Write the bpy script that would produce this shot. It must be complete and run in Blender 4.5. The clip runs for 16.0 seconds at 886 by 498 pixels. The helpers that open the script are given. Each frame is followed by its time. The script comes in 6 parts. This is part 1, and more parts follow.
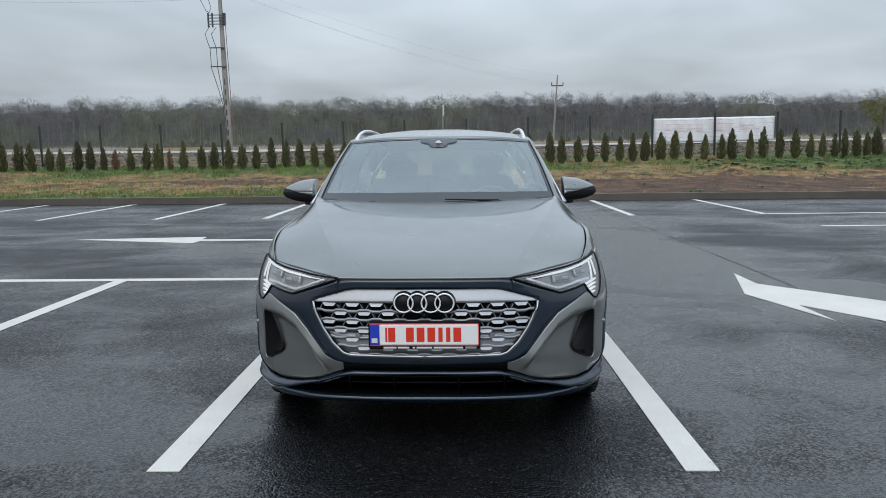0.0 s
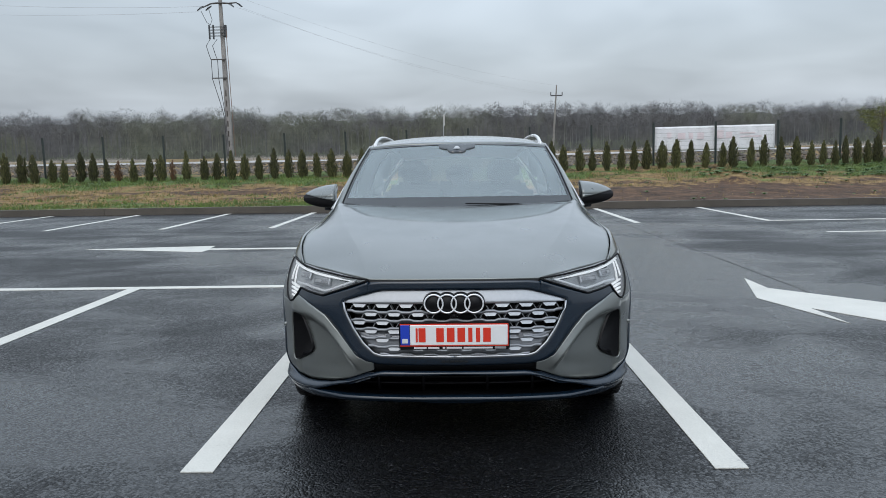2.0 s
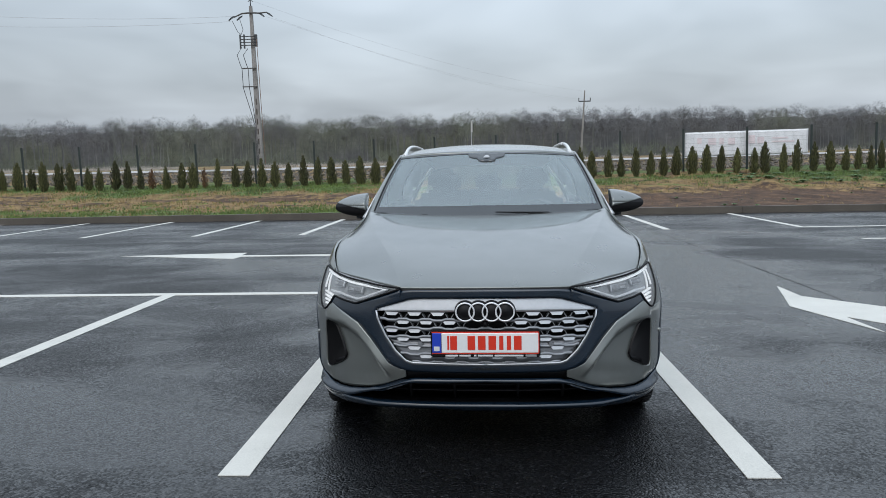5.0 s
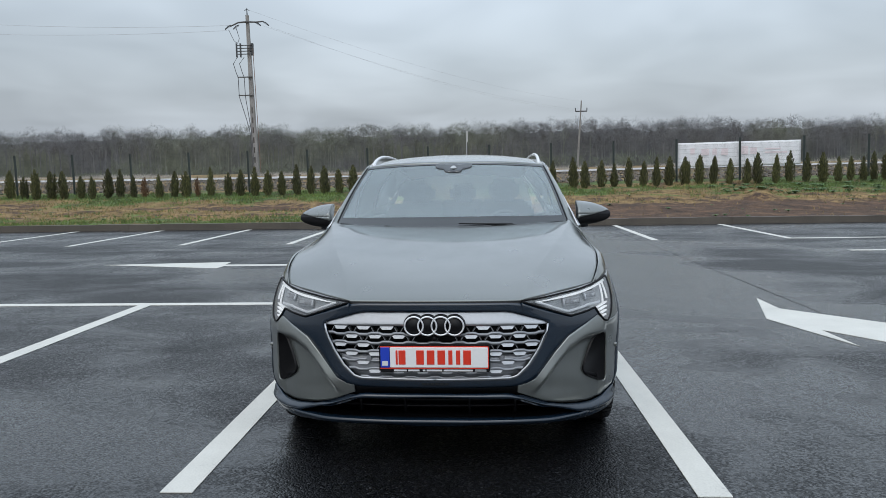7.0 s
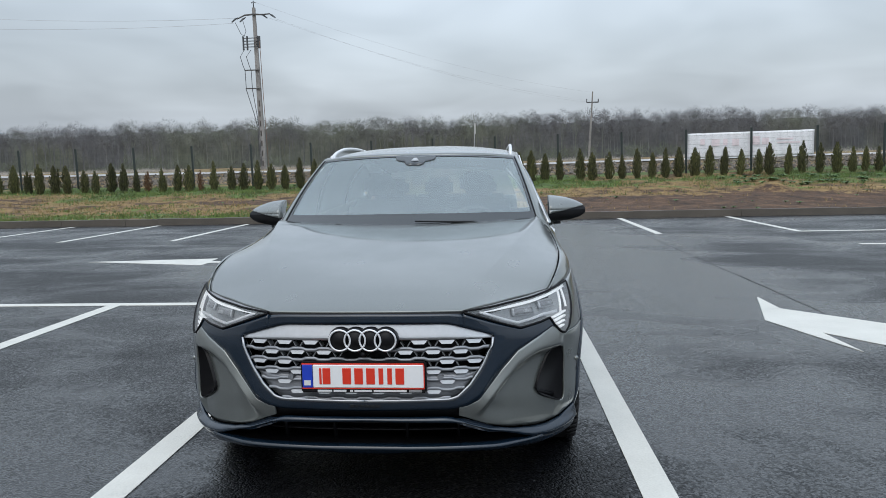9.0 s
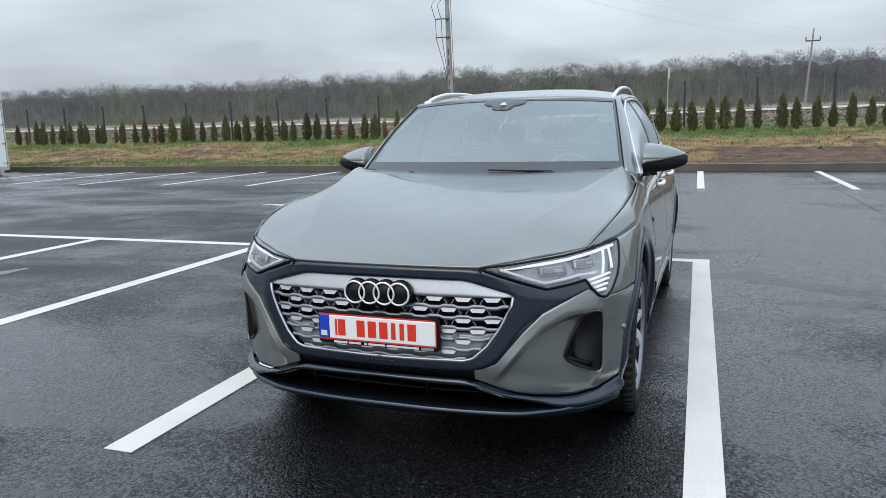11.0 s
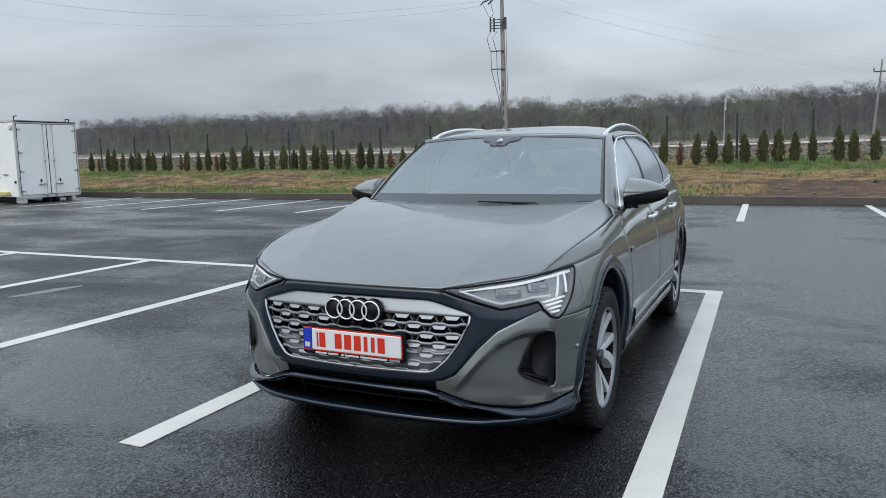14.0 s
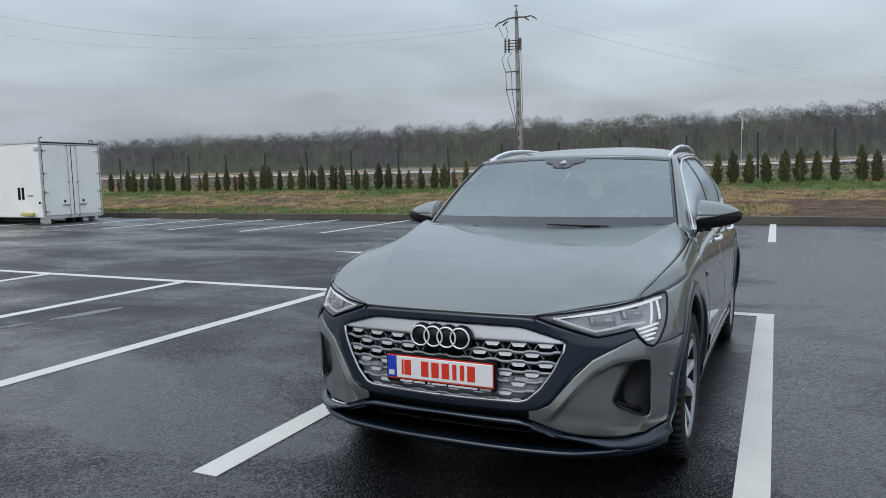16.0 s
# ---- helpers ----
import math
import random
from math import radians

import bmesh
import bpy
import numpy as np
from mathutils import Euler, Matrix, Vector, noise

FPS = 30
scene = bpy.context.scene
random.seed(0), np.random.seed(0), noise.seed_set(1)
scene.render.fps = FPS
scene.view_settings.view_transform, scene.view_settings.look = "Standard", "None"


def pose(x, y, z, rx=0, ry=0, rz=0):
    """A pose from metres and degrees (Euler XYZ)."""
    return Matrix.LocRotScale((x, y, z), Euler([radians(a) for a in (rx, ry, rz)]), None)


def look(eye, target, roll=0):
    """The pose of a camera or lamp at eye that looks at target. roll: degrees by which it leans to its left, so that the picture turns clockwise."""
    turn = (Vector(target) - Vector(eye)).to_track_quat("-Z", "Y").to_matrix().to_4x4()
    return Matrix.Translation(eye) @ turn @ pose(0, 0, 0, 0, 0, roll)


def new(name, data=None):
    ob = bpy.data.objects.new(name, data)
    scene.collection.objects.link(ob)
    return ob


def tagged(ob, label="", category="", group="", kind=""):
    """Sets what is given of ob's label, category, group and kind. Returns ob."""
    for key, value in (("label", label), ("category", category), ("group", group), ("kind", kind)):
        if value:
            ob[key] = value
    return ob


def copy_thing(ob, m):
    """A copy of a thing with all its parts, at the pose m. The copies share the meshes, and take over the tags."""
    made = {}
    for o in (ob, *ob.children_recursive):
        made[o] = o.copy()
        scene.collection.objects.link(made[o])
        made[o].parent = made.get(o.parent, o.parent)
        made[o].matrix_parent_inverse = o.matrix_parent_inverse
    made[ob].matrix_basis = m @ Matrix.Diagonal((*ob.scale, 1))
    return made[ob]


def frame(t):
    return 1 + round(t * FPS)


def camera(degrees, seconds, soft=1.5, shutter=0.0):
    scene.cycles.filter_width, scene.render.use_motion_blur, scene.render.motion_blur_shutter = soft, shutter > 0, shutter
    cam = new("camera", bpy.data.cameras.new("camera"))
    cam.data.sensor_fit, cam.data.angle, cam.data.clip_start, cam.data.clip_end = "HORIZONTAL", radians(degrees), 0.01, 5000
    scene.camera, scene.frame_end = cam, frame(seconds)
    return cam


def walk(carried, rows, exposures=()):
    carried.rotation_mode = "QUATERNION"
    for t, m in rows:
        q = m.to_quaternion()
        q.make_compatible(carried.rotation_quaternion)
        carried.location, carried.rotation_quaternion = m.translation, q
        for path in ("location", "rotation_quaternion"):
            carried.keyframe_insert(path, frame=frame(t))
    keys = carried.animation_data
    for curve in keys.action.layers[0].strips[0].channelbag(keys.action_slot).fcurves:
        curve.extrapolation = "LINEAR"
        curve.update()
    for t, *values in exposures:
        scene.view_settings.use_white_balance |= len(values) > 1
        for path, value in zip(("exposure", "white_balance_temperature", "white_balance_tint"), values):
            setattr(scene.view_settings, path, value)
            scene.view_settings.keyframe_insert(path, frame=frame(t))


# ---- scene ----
cam = camera(63.0, 16.0, 0.65)
PATH = [
    (0, (0.163, -3.406, 1.466), (0.122, -1.424, 1.199), -0.6),
    (0.5, (0.022, -3.483, 1.449), (-0.019, -1.501, 1.191), -0.6),
    (1, (-0.064, -3.524, 1.434), (-0.103, -1.54, 1.184), -0.6),
    (1.5, (-0.045, -3.505, 1.435), (-0.083, -1.52, 1.192), -0.7),
    (2, (0.019, -3.459, 1.431), (-0.02, -1.474, 1.192), -0.9),
    (2.5, (0.085, -3.417, 1.415), (0.033, -1.431, 1.179), -1.1),
    (3, (0.14, -3.416, 1.413), (0.057, -1.431, 1.18), -1.3),
    (3.5, (0.133, -3.436, 1.428), (0.026, -1.452, 1.199), -1.4),
    (4, (0.052, -3.489, 1.441), (-0.066, -1.505, 1.216), -1.3),
    (4.2, (-0.021, -3.51, 1.455), (-0.128, -1.527, 1.224), -1.2),
    (6.3, (0.092, -3.479, 1.442), (-0.038, -1.494, 1.243), -1.0),
    (6.5, (0.112, -3.463, 1.452), (-0.001, -1.476, 1.251), -0.9),
    (7, (0.236, -3.439, 1.459), (0.127, -1.451, 1.263), -0.9),
    (7.5, (0.318, -3.354, 1.462), (0.222, -1.366, 1.268), -0.9),
    (8, (0.363, -3.174, 1.453), (0.279, -1.186, 1.257), -1.0),
    (8.2, (0.383, -3.131, 1.463), (0.304, -1.142, 1.266), -1.0),
    (10.3, (0.986, -2.731, 1.431), (0.563, -0.8, 1.126), -1.3),
    (10.5, (1.042, -2.689, 1.427), (0.566, -0.773, 1.104), -1.2),
    (11, (1.21, -2.631, 1.422), (0.554, -0.773, 1.08), -1.4),
    (11.5, (1.264, -2.67, 1.422), (0.54, -0.837, 1.08), -1.0),
    (12, (1.309, -2.798, 1.431), (0.569, -0.97, 1.097), -0.6),
    (12.5, (1.408, -2.838, 1.447), (0.663, -1.01, 1.124), -0.7),
    (13, (1.565, -2.819, 1.443), (0.804, -0.994, 1.139), -0.7),
    (13.5, (1.675, -2.812, 1.441), (0.895, -0.992, 1.162), -0.8),
    (14, (1.694, -2.813, 1.447), (0.89, -1.0, 1.187), -1.0),
    (14.5, (1.646, -2.819, 1.462), (0.827, -1.011, 1.215), -1.1),
    (15, (1.534, -2.847, 1.472), (0.705, -1.042, 1.238), -1.1),
    (15.5, (1.424, -2.874, 1.47), (0.589, -1.07, 1.25), -1.1),
    (16, (1.343, -2.887, 1.471), (0.51, -1.081, 1.265), -1.1),
]
walk(cam, [(t, look(eye, target, roll)) for t, eye, target, roll in PATH],
     [(0, 0.0), (2.0, 0.02), (4.0, 0.02), (6.4, -0.02), (8, -0.03), (10.4, 0.27), (11, 0.3), (12, 0.14), (12.5, 0.12), (14, 0.03), (16, -0.13)])

# ---- world, sun ----
world = bpy.data.worlds.new("overcast_sky")
scene.world = world
world.use_nodes = True
wn, wl = world.node_tree.nodes, world.node_tree.links
wn.clear()
w_out, w_bg = wn.new("ShaderNodeOutputWorld"), wn.new("ShaderNodeBackground")
sky = wn.new("ShaderNodeTexSky")
sky.sky_type, sky.sun_disc, sky.sun_elevation, sky.sun_rotation = "NISHITA", False, radians(48), radians(200)
sky.dust_density, sky.air_density = 5.0, 2.0
w_co = wn.new("ShaderNodeTexCoord")
w_sep = wn.new("ShaderNodeSeparateXYZ")
wl.new(w_co.outputs["Generated"], w_sep.inputs[0])


def w_math(op, a, b):
    n = wn.new("ShaderNodeMath")
    n.operation = op
    for i, v in enumerate((a, b)):
        if isinstance(v, (int, float)):
            n.inputs[i].default_value = v
        else:
            wl.new(v, n.inputs[i])
    return n.outputs[0]


w_up = w_math("MAXIMUM", w_sep.outputs[2], 0.0)
w_den = w_math("ADD", w_up, 0.17)
w_flat = wn.new("ShaderNodeCombineXYZ")
wl.new(w_math("DIVIDE", w_sep.outputs[0], w_den), w_flat.inputs[0])
wl.new(w_math("DIVIDE", w_sep.outputs[1], w_den), w_flat.inputs[1])
w_n1, w_n2 = wn.new("ShaderNodeTexNoise"), wn.new("ShaderNodeTexNoise")
for n, s, d in ((w_n1, 0.62, 3.5), (w_n2, 1.7, 2.5)):
    n.inputs["Scale"].default_value, n.inputs["Detail"].default_value, n.inputs["Distortion"].default_value = s, d, 0.5
    n.inputs["Roughness"].default_value = 0.45
    wl.new(w_flat.outputs[0], n.inputs["Vector"])
w_sum = w_math("ADD", w_math("MULTIPLY", w_n1.outputs[0], 0.65), w_math("MULTIPLY", w_n2.outputs[0], 0.35))
w_ramp = wn.new("ShaderNodeValToRGB")
w_ramp.color_ramp.elements[0].position, w_ramp.color_ramp.elements[0].color = 0.36, (0.380, 0.440, 0.522, 1)
w_ramp.color_ramp.elements[1].position, w_ramp.color_ramp.elements[1].color = 0.64, (0.592, 0.673, 0.776, 1)
wl.new(w_sum, w_ramp.inputs[0])
w_high = w_math("ADD", w_math("MULTIPLY", w_up, 1.75), 0.71)      # an overcast sky is brightest overhead
w_mul = wn.new("ShaderNodeVectorMath")
w_mul.operation = "SCALE"
wl.new(w_ramp.outputs[0], w_mul.inputs[0])
w_sunward = w_math("ADD", w_math("MULTIPLY", w_math("MAXIMUM", w_math("MULTIPLY", w_sep.outputs[1], -1.0), 0.0), 0.40), 1.0)      # and brighter on the side of the hidden sun
w_east = w_math("ADD", w_math("MULTIPLY", w_sep.outputs[0], 0.10), 1.0)      # the cloud is a little thinner to one side
wl.new(w_math("MULTIPLY", w_math("MULTIPLY", w_high, w_sunward), w_east), w_mul.inputs["Scale"])
w_sky = wn.new("ShaderNodeVectorMath")
w_sky.operation = "SCALE"
w_sky.inputs["Scale"].default_value = 0.03
wl.new(sky.outputs[0], w_sky.inputs[0])
w_add = wn.new("ShaderNodeVectorMath")
wl.new(w_mul.outputs[0], w_add.inputs[0])
wl.new(w_sky.outputs[0], w_add.inputs[1])
wl.new(w_add.outputs[0], w_bg.inputs[0])
w_bg.inputs[1].default_value = 1.0
wl.new(w_bg.outputs[0], w_out.inputs[0])

sun = new("sun", bpy.data.lights.new("sun", "SUN"))
sun.data.energy, sun.data.angle, sun.data.color = 0.5, radians(40), (1.0, 0.97, 0.93)
sun.matrix_world = look((0, 0, 30), (4, 20, 0))

# ---- materials ----
def nodes_of(name):
    m = bpy.data.materials.new(name)
    m.use_nodes = True
    nt = m.node_tree
    return m, nt, nt.nodes["Principled BSDF"]


def tex(nt, kind, vec, **inputs):
    n = nt.nodes.new(kind)
    nt.links.new(vec, n.inputs["Vector"])
    for k, v in inputs.items():
        n.inputs[k].default_value = v
    return n


def ramp(nt, fac, stops):
    n = nt.nodes.new("ShaderNodeValToRGB")
    while len(n.color_ramp.elements) < len(stops):
        n.color_ramp.elements.new(0.5)
    for e, (p, c) in zip(n.color_ramp.elements, stops):
        e.position, e.color = p, (*c, 1) if len(c) == 3 else c
    nt.links.new(fac, n.inputs[0])
    return n.outputs[0]


def mixed(nt, fac, a, b, blend="MIX"):
    n = nt.nodes.new("ShaderNodeMix")
    n.data_type, n.blend_type = "RGBA", blend
    for sock, v in ((n.inputs[0], fac), (n.inputs[6], a), (n.inputs[7], b)):
        if isinstance(v, (int, float)):
            sock.default_value = v
        elif isinstance(v, tuple):
            sock.default_value = (*v, 1)
        else:
            nt.links.new(v, sock)
    return n.outputs[2]


def value(nt, op, a, b=0.0):
    n = nt.nodes.new("ShaderNodeMath")
    n.operation = op
    for i, v in enumerate((a, b)):
        if isinstance(v, (int, float)):
            n.inputs[i].default_value = v
        else:
            nt.links.new(v, n.inputs[i])
    return n.outputs[0]


def bumped(nt, bsdf, height, strength, distance=0.01):
    b = nt.nodes.new("ShaderNodeBump")
    b.inputs["Strength"].default_value, b.inputs["Distance"].default_value = strength, distance
    nt.links.new(height, b.inputs["Height"])
    nt.links.new(b.outputs[0], bsdf.inputs["Normal"])


def plain(name, col, rough=0.5, metal=0.0, var=0.2, scale=3.0, fine=60.0, bump=0.15, coat=0.0, island=0.0, obj=0.0, spec=0.5):
    """A surface of one colour that varies at two scales, with fine relief."""
    m, nt, p = nodes_of(name)
    pos = nt.nodes.new("ShaderNodeNewGeometry")
    n1 = tex(nt, "ShaderNodeTexNoise", pos.outputs["Position"], Scale=scale, Detail=4.0)
    n2 = tex(nt, "ShaderNodeTexNoise", pos.outputs["Position"], Scale=fine, Detail=3.0)
    f = value(nt, "ADD", value(nt, "MULTIPLY", n1.outputs[0], 0.6), value(nt, "MULTIPLY", n2.outputs[0], 0.4))
    lo, hi = tuple(c * (1 - var) for c in col), tuple(min(1, c * (1 + var)) for c in col)
    c = ramp(nt, f, [(0.3, lo), (0.7, hi)])
    if island:
        c = mixed(nt, 1.0, c, ramp(nt, pos.outputs["Random Per Island"], [(0, (1 - island,) * 3), (1, (1 + island,) * 3)]), "MULTIPLY")
    if obj:
        oi = nt.nodes.new("ShaderNodeObjectInfo")
        c = mixed(nt, 1.0, c, ramp(nt, oi.outputs["Random"], [(0, (1 - obj,) * 3), (1, (1 + obj,) * 3)]), "MULTIPLY")
    nt.links.new(c, p.inputs["Base Color"])
    r = ramp(nt, n1.outputs[0], [(0.3, (max(0.02, rough * 0.85),) * 3), (0.7, (min(1, rough * 1.15),) * 3)])
    nt.links.new(r, p.inputs["Roughness"])
    p.inputs["Metallic"].default_value = metal
    p.inputs["Specular IOR Level"].default_value = spec
    p.inputs["Coat Weight"].default_value = coat
    p.inputs["Coat Roughness"].default_value = 0.03
    if bump:
        bumped(nt, p, n2.outputs[0], bump, 0.004)
    return m


def make_asphalt():
    m, nt, p = nodes_of("wet_asphalt")
    pos = nt.nodes.new("ShaderNodeNewGeometry").outputs["Position"]
    stone = tex(nt, "ShaderNodeTexVoronoi", pos, Scale=85.0)
    grit = tex(nt, "ShaderNodeTexNoise", pos, Scale=190.0, Detail=2.0)
    cloud = tex(nt, "ShaderNodeTexNoise", pos, Scale=0.45, Detail=4.0, Distortion=0.8, Roughness=0.55)
    mottle = tex(nt, "ShaderNodeTexNoise", pos, Scale=5.5, Detail=6.0, Roughness=0.75)
    streak_map = nt.nodes.new("ShaderNodeMapping")
    streak_map.inputs["Scale"].default_value = (0.34, 0.75, 1)
    nt.links.new(pos, streak_map.inputs[0])
    streak = tex(nt, "ShaderNodeTexNoise", streak_map.outputs[0], Scale=1.0, Detail=4.0, Distortion=0.6)
    wet = value(nt, "ADD", value(nt, "MULTIPLY", cloud.outputs[0], 0.40), value(nt, "MULTIPLY", streak.outputs[0], 0.48))
    wet = value(nt, "ADD", wet, value(nt, "MULTIPLY", mottle.outputs[0], 0.12))
    east = nt.nodes.new("ShaderNodeSeparateXYZ")
    nt.links.new(pos, east.inputs[0])
    span = value(nt, "ADD", value(nt, "MULTIPLY", east.outputs[0], 0.04), 0.5)
    film_by_x = ramp(nt, span, [(0.02, (0.30,) * 3), (0.30, (0.15,) * 3), (0.38, (0.55,) * 3), (0.45, (0.85,) * 3), (0.48, (0.5,) * 3), (0.53, (0.5,) * 3), (0.56, (1.55,) * 3), (0.62, (1.35,) * 3), (0.70, (0.3,) * 3), (0.95, (0.2,) * 3)])
    film_by_x = value(nt, "MULTIPLY", value(nt, "SUBTRACT", film_by_x, 0.5), 0.12)
    lane = value(nt, "MULTIPLY", value(nt, "MINIMUM", value(nt, "MAXIMUM", value(nt, "SUBTRACT", east.outputs[1], 4.5), 0.0), 4.0), 0.006)
    wet = value(nt, "ADD", wet, lane)      # film strengthened over the driving lane, from y 4.5 to 8.5, then held
    wet = value(nt, "ADD", wet, film_by_x)      # film set by x: strongest beside the bay, weaker within it and far out
    film = ramp(nt, wet, [(0.42, (0, 0, 0)), (0.50, (0.30, 0.30, 0.30)), (0.58, (1, 1, 1))])      # damp sheen in broad soft streaks
    c = ramp(nt, stone.outputs["Color"], [(0.05, (0.0030, 0.0032, 0.0038)), (0.55, (0.0065, 0.0070, 0.0082)), (0.85, (0.014, 0.0148, 0.0168)), (1.0, (0.06, 0.061, 0.064))])
    c = mixed(nt, 0.6, c, ramp(nt, mottle.outputs[0], [(0.3, (0.5, 0.5, 0.5)), (0.7, (1.5, 1.5, 1.5))]), "MULTIPLY")
    c = mixed(nt, 1.0, c, ramp(nt, stone.outputs["Distance"], [(0.35, (1.1, 1.1, 1.1)), (0.66, (0.30, 0.30, 0.30))]), "MULTIPLY")      # dark binder between the stones
    nt.links.new(c, p.inputs["Base Color"])
    rough = value(nt, "SUBTRACT", 0.36, value(nt, "MULTIPLY", film, 0.16))      # smoother where the water film closes
    rough = value(nt, "ADD", rough, value(nt, "MULTIPLY", mottle.outputs[0], 0.10))
    nt.links.new(rough, p.inputs["Roughness"])
    p.inputs["Specular IOR Level"].default_value = 0.12
    p.inputs["IOR"].default_value = 1.5
    sheet = value(nt, "ADD", 0.20, value(nt, "MULTIPLY", film, 0.95))
    grain = nt.nodes.new("ShaderNodeSeparateColor")
    nt.links.new(stone.outputs["Color"], grain.inputs[0])
    speck = value(nt, "ADD", 0.22, value(nt, "MULTIPLY", value(nt, "POWER", grain.outputs[1], 2.2), 2.4))
    speck = value(nt, "ADD", value(nt, "MULTIPLY", speck, value(nt, "SUBTRACT", 1.0, value(nt, "MULTIPLY", film, 0.35))), value(nt, "MULTIPLY", film, 0.35))      # some stones stand clear of the water
    nt.links.new(value(nt, "MINIMUM", value(nt, "MULTIPLY", sheet, speck), 1.0), p.inputs["Coat Weight"])      # a thin sheet of rain water
    p.inputs["Coat IOR"].default_value = 1.52
    nt.links.new(value(nt, "ADD", value(nt, "SUBTRACT", 0.30, value(nt, "MULTIPLY", film, 0.18)), value(nt, "MULTIPLY", mottle.outputs[0], 0.12)), p.inputs["Coat Roughness"])
    dome = value(nt, "MULTIPLY", stone.outputs["Distance"], stone.outputs["Distance"])
    h = value(nt, "SUBTRACT", value(nt, "MULTIPLY", grit.outputs[0], 0.45), value(nt, "MULTIPLY", dome, 1.5))
    b = nt.nodes.new("ShaderNodeBump")
    b.inputs["Distance"].default_value = 0.009
    nt.links.new(value(nt, "SUBTRACT", 0.55, value(nt, "MULTIPLY", film, 0.15)), b.inputs["Strength"])
    nt.links.new(h, b.inputs["Height"])
    nt.links.new(b.outputs[0], p.inputs["Normal"])
    skin_of_water = nt.nodes.new("ShaderNodeBump")
    skin_of_water.inputs["Distance"].default_value, skin_of_water.inputs["Strength"].default_value = 0.006, 0.22
    nt.links.new(h, skin_of_water.inputs["Height"])
    nt.links.new(skin_of_water.outputs[0], p.inputs["Coat Normal"])
    return m


def make_line():
    """Road paint, worn through to the stones in places."""
    m, nt, p = nodes_of("white_road_paint")
    pos = nt.nodes.new("ShaderNodeNewGeometry").outputs["Position"]
    wear = tex(nt, "ShaderNodeTexNoise", pos, Scale=2.2, Detail=5.0, Roughness=0.65)
    stone = tex(nt, "ShaderNodeTexVoronoi", pos, Scale=85.0)
    f = value(nt, "ADD", value(nt, "MULTIPLY", wear.outputs[0], 0.65), value(nt, "MULTIPLY", stone.outputs["Distance"], 0.22))
    c = ramp(nt, f, [(0.28, (0.61, 0.605, 0.555)), (0.55, (0.52, 0.515, 0.47)), (0.72, (0.20, 0.20, 0.20))])
    nt.links.new(c, p.inputs["Base Color"])
    p.inputs["Roughness"].default_value = 0.5
    bumped(nt, p, stone.outputs["Distance"], 0.16, 0.004)
    return m


def make_soil():
    m, nt, p = nodes_of("grass_and_soil")
    pos = nt.nodes.new("ShaderNodeNewGeometry").outputs["Position"]
    patch = nt.nodes.new("ShaderNodeAttribute")
    patch.attribute_name = "growth"
    long_map = nt.nodes.new("ShaderNodeMapping")
    long_map.inputs["Scale"].default_value = (0.75, 0.6, 1)
    nt.links.new(pos, long_map.inputs[0])
    mid = tex(nt, "ShaderNodeTexNoise", long_map.outputs[0], Scale=2.4, Detail=6.0, Roughness=0.72)
    fine = tex(nt, "ShaderNodeTexNoise", pos, Scale=22.0, Detail=4.0)
    soil = ramp(nt, mid.outputs[0], [(0.34, (0.026, 0.015, 0.009)), (0.5, (0.080, 0.043, 0.023)), (0.66, (0.155, 0.087, 0.045))])
    straw = ramp(nt, mid.outputs[0], [(0.34, (0.068, 0.042, 0.017)), (0.5, (0.215, 0.138, 0.054)), (0.66, (0.320, 0.215, 0.088))])
    green = ramp(nt, mid.outputs[0], [(0.34, (0.022, 0.040, 0.010)), (0.5, (0.068, 0.108, 0.022)), (0.66, (0.130, 0.185, 0.040))])
    lush = value(nt, "ADD", patch.outputs["Fac"], value(nt, "MULTIPLY", value(nt, "SUBTRACT", mid.outputs[0], 0.5), 1.1))
    c = mixed(nt, ramp(nt, lush, [(0.22, (0, 0, 0)), (0.38, (1, 1, 1))]), soil, straw)
    c = mixed(nt, ramp(nt, lush, [(0.52, (0, 0, 0)), (0.66, (1, 1, 1))]), c, green)
    c = mixed(nt, 1.0, c, ramp(nt, fine.outputs[0], [(0.3, (0.65, 0.65, 0.65)), (0.7, (1.25, 1.25, 1.25))]), "MULTIPLY")
    nt.links.new(c, p.inputs["Base Color"])
    p.inputs["Roughness"].default_value = 0.95
    bumped(nt, p, value(nt, "ADD", mid.outputs[0], fine.outputs[0]), 0.9, 0.06)
    return m


def make_paint():
    """Grey metallic car paint under clear coat."""
    m, nt, p = nodes_of("grey_car_paint")
    pos = nt.nodes.new("ShaderNodeTexCoord").outputs["Object"]
    fleck = tex(nt, "ShaderNodeTexVoronoi", pos, Scale=900.0)
    film = tex(nt, "ShaderNodeTexNoise", pos, Scale=5.0, Detail=5.0)
    c = ramp(nt, fleck.outputs["Color"], [(0.0, (0.130, 0.142, 0.136)), (1.0, (0.182, 0.194, 0.185))])
    nt.links.new(c, p.inputs["Base Color"])
    p.inputs["Metallic"].default_value = 0.56
    nt.links.new(ramp(nt, film.outputs[0], [(0.3, (0.27,) * 3), (0.7, (0.36,) * 3)]), p.inputs["Roughness"])
    p.inputs["Coat Weight"].default_value = 1.0
    p.inputs["Coat IOR"].default_value = 1.5
    nt.links.new(ramp(nt, film.outputs[0], [(0.35, (0.02,) * 3), (0.7, (0.08,) * 3)]), p.inputs["Coat Roughness"])
    return m


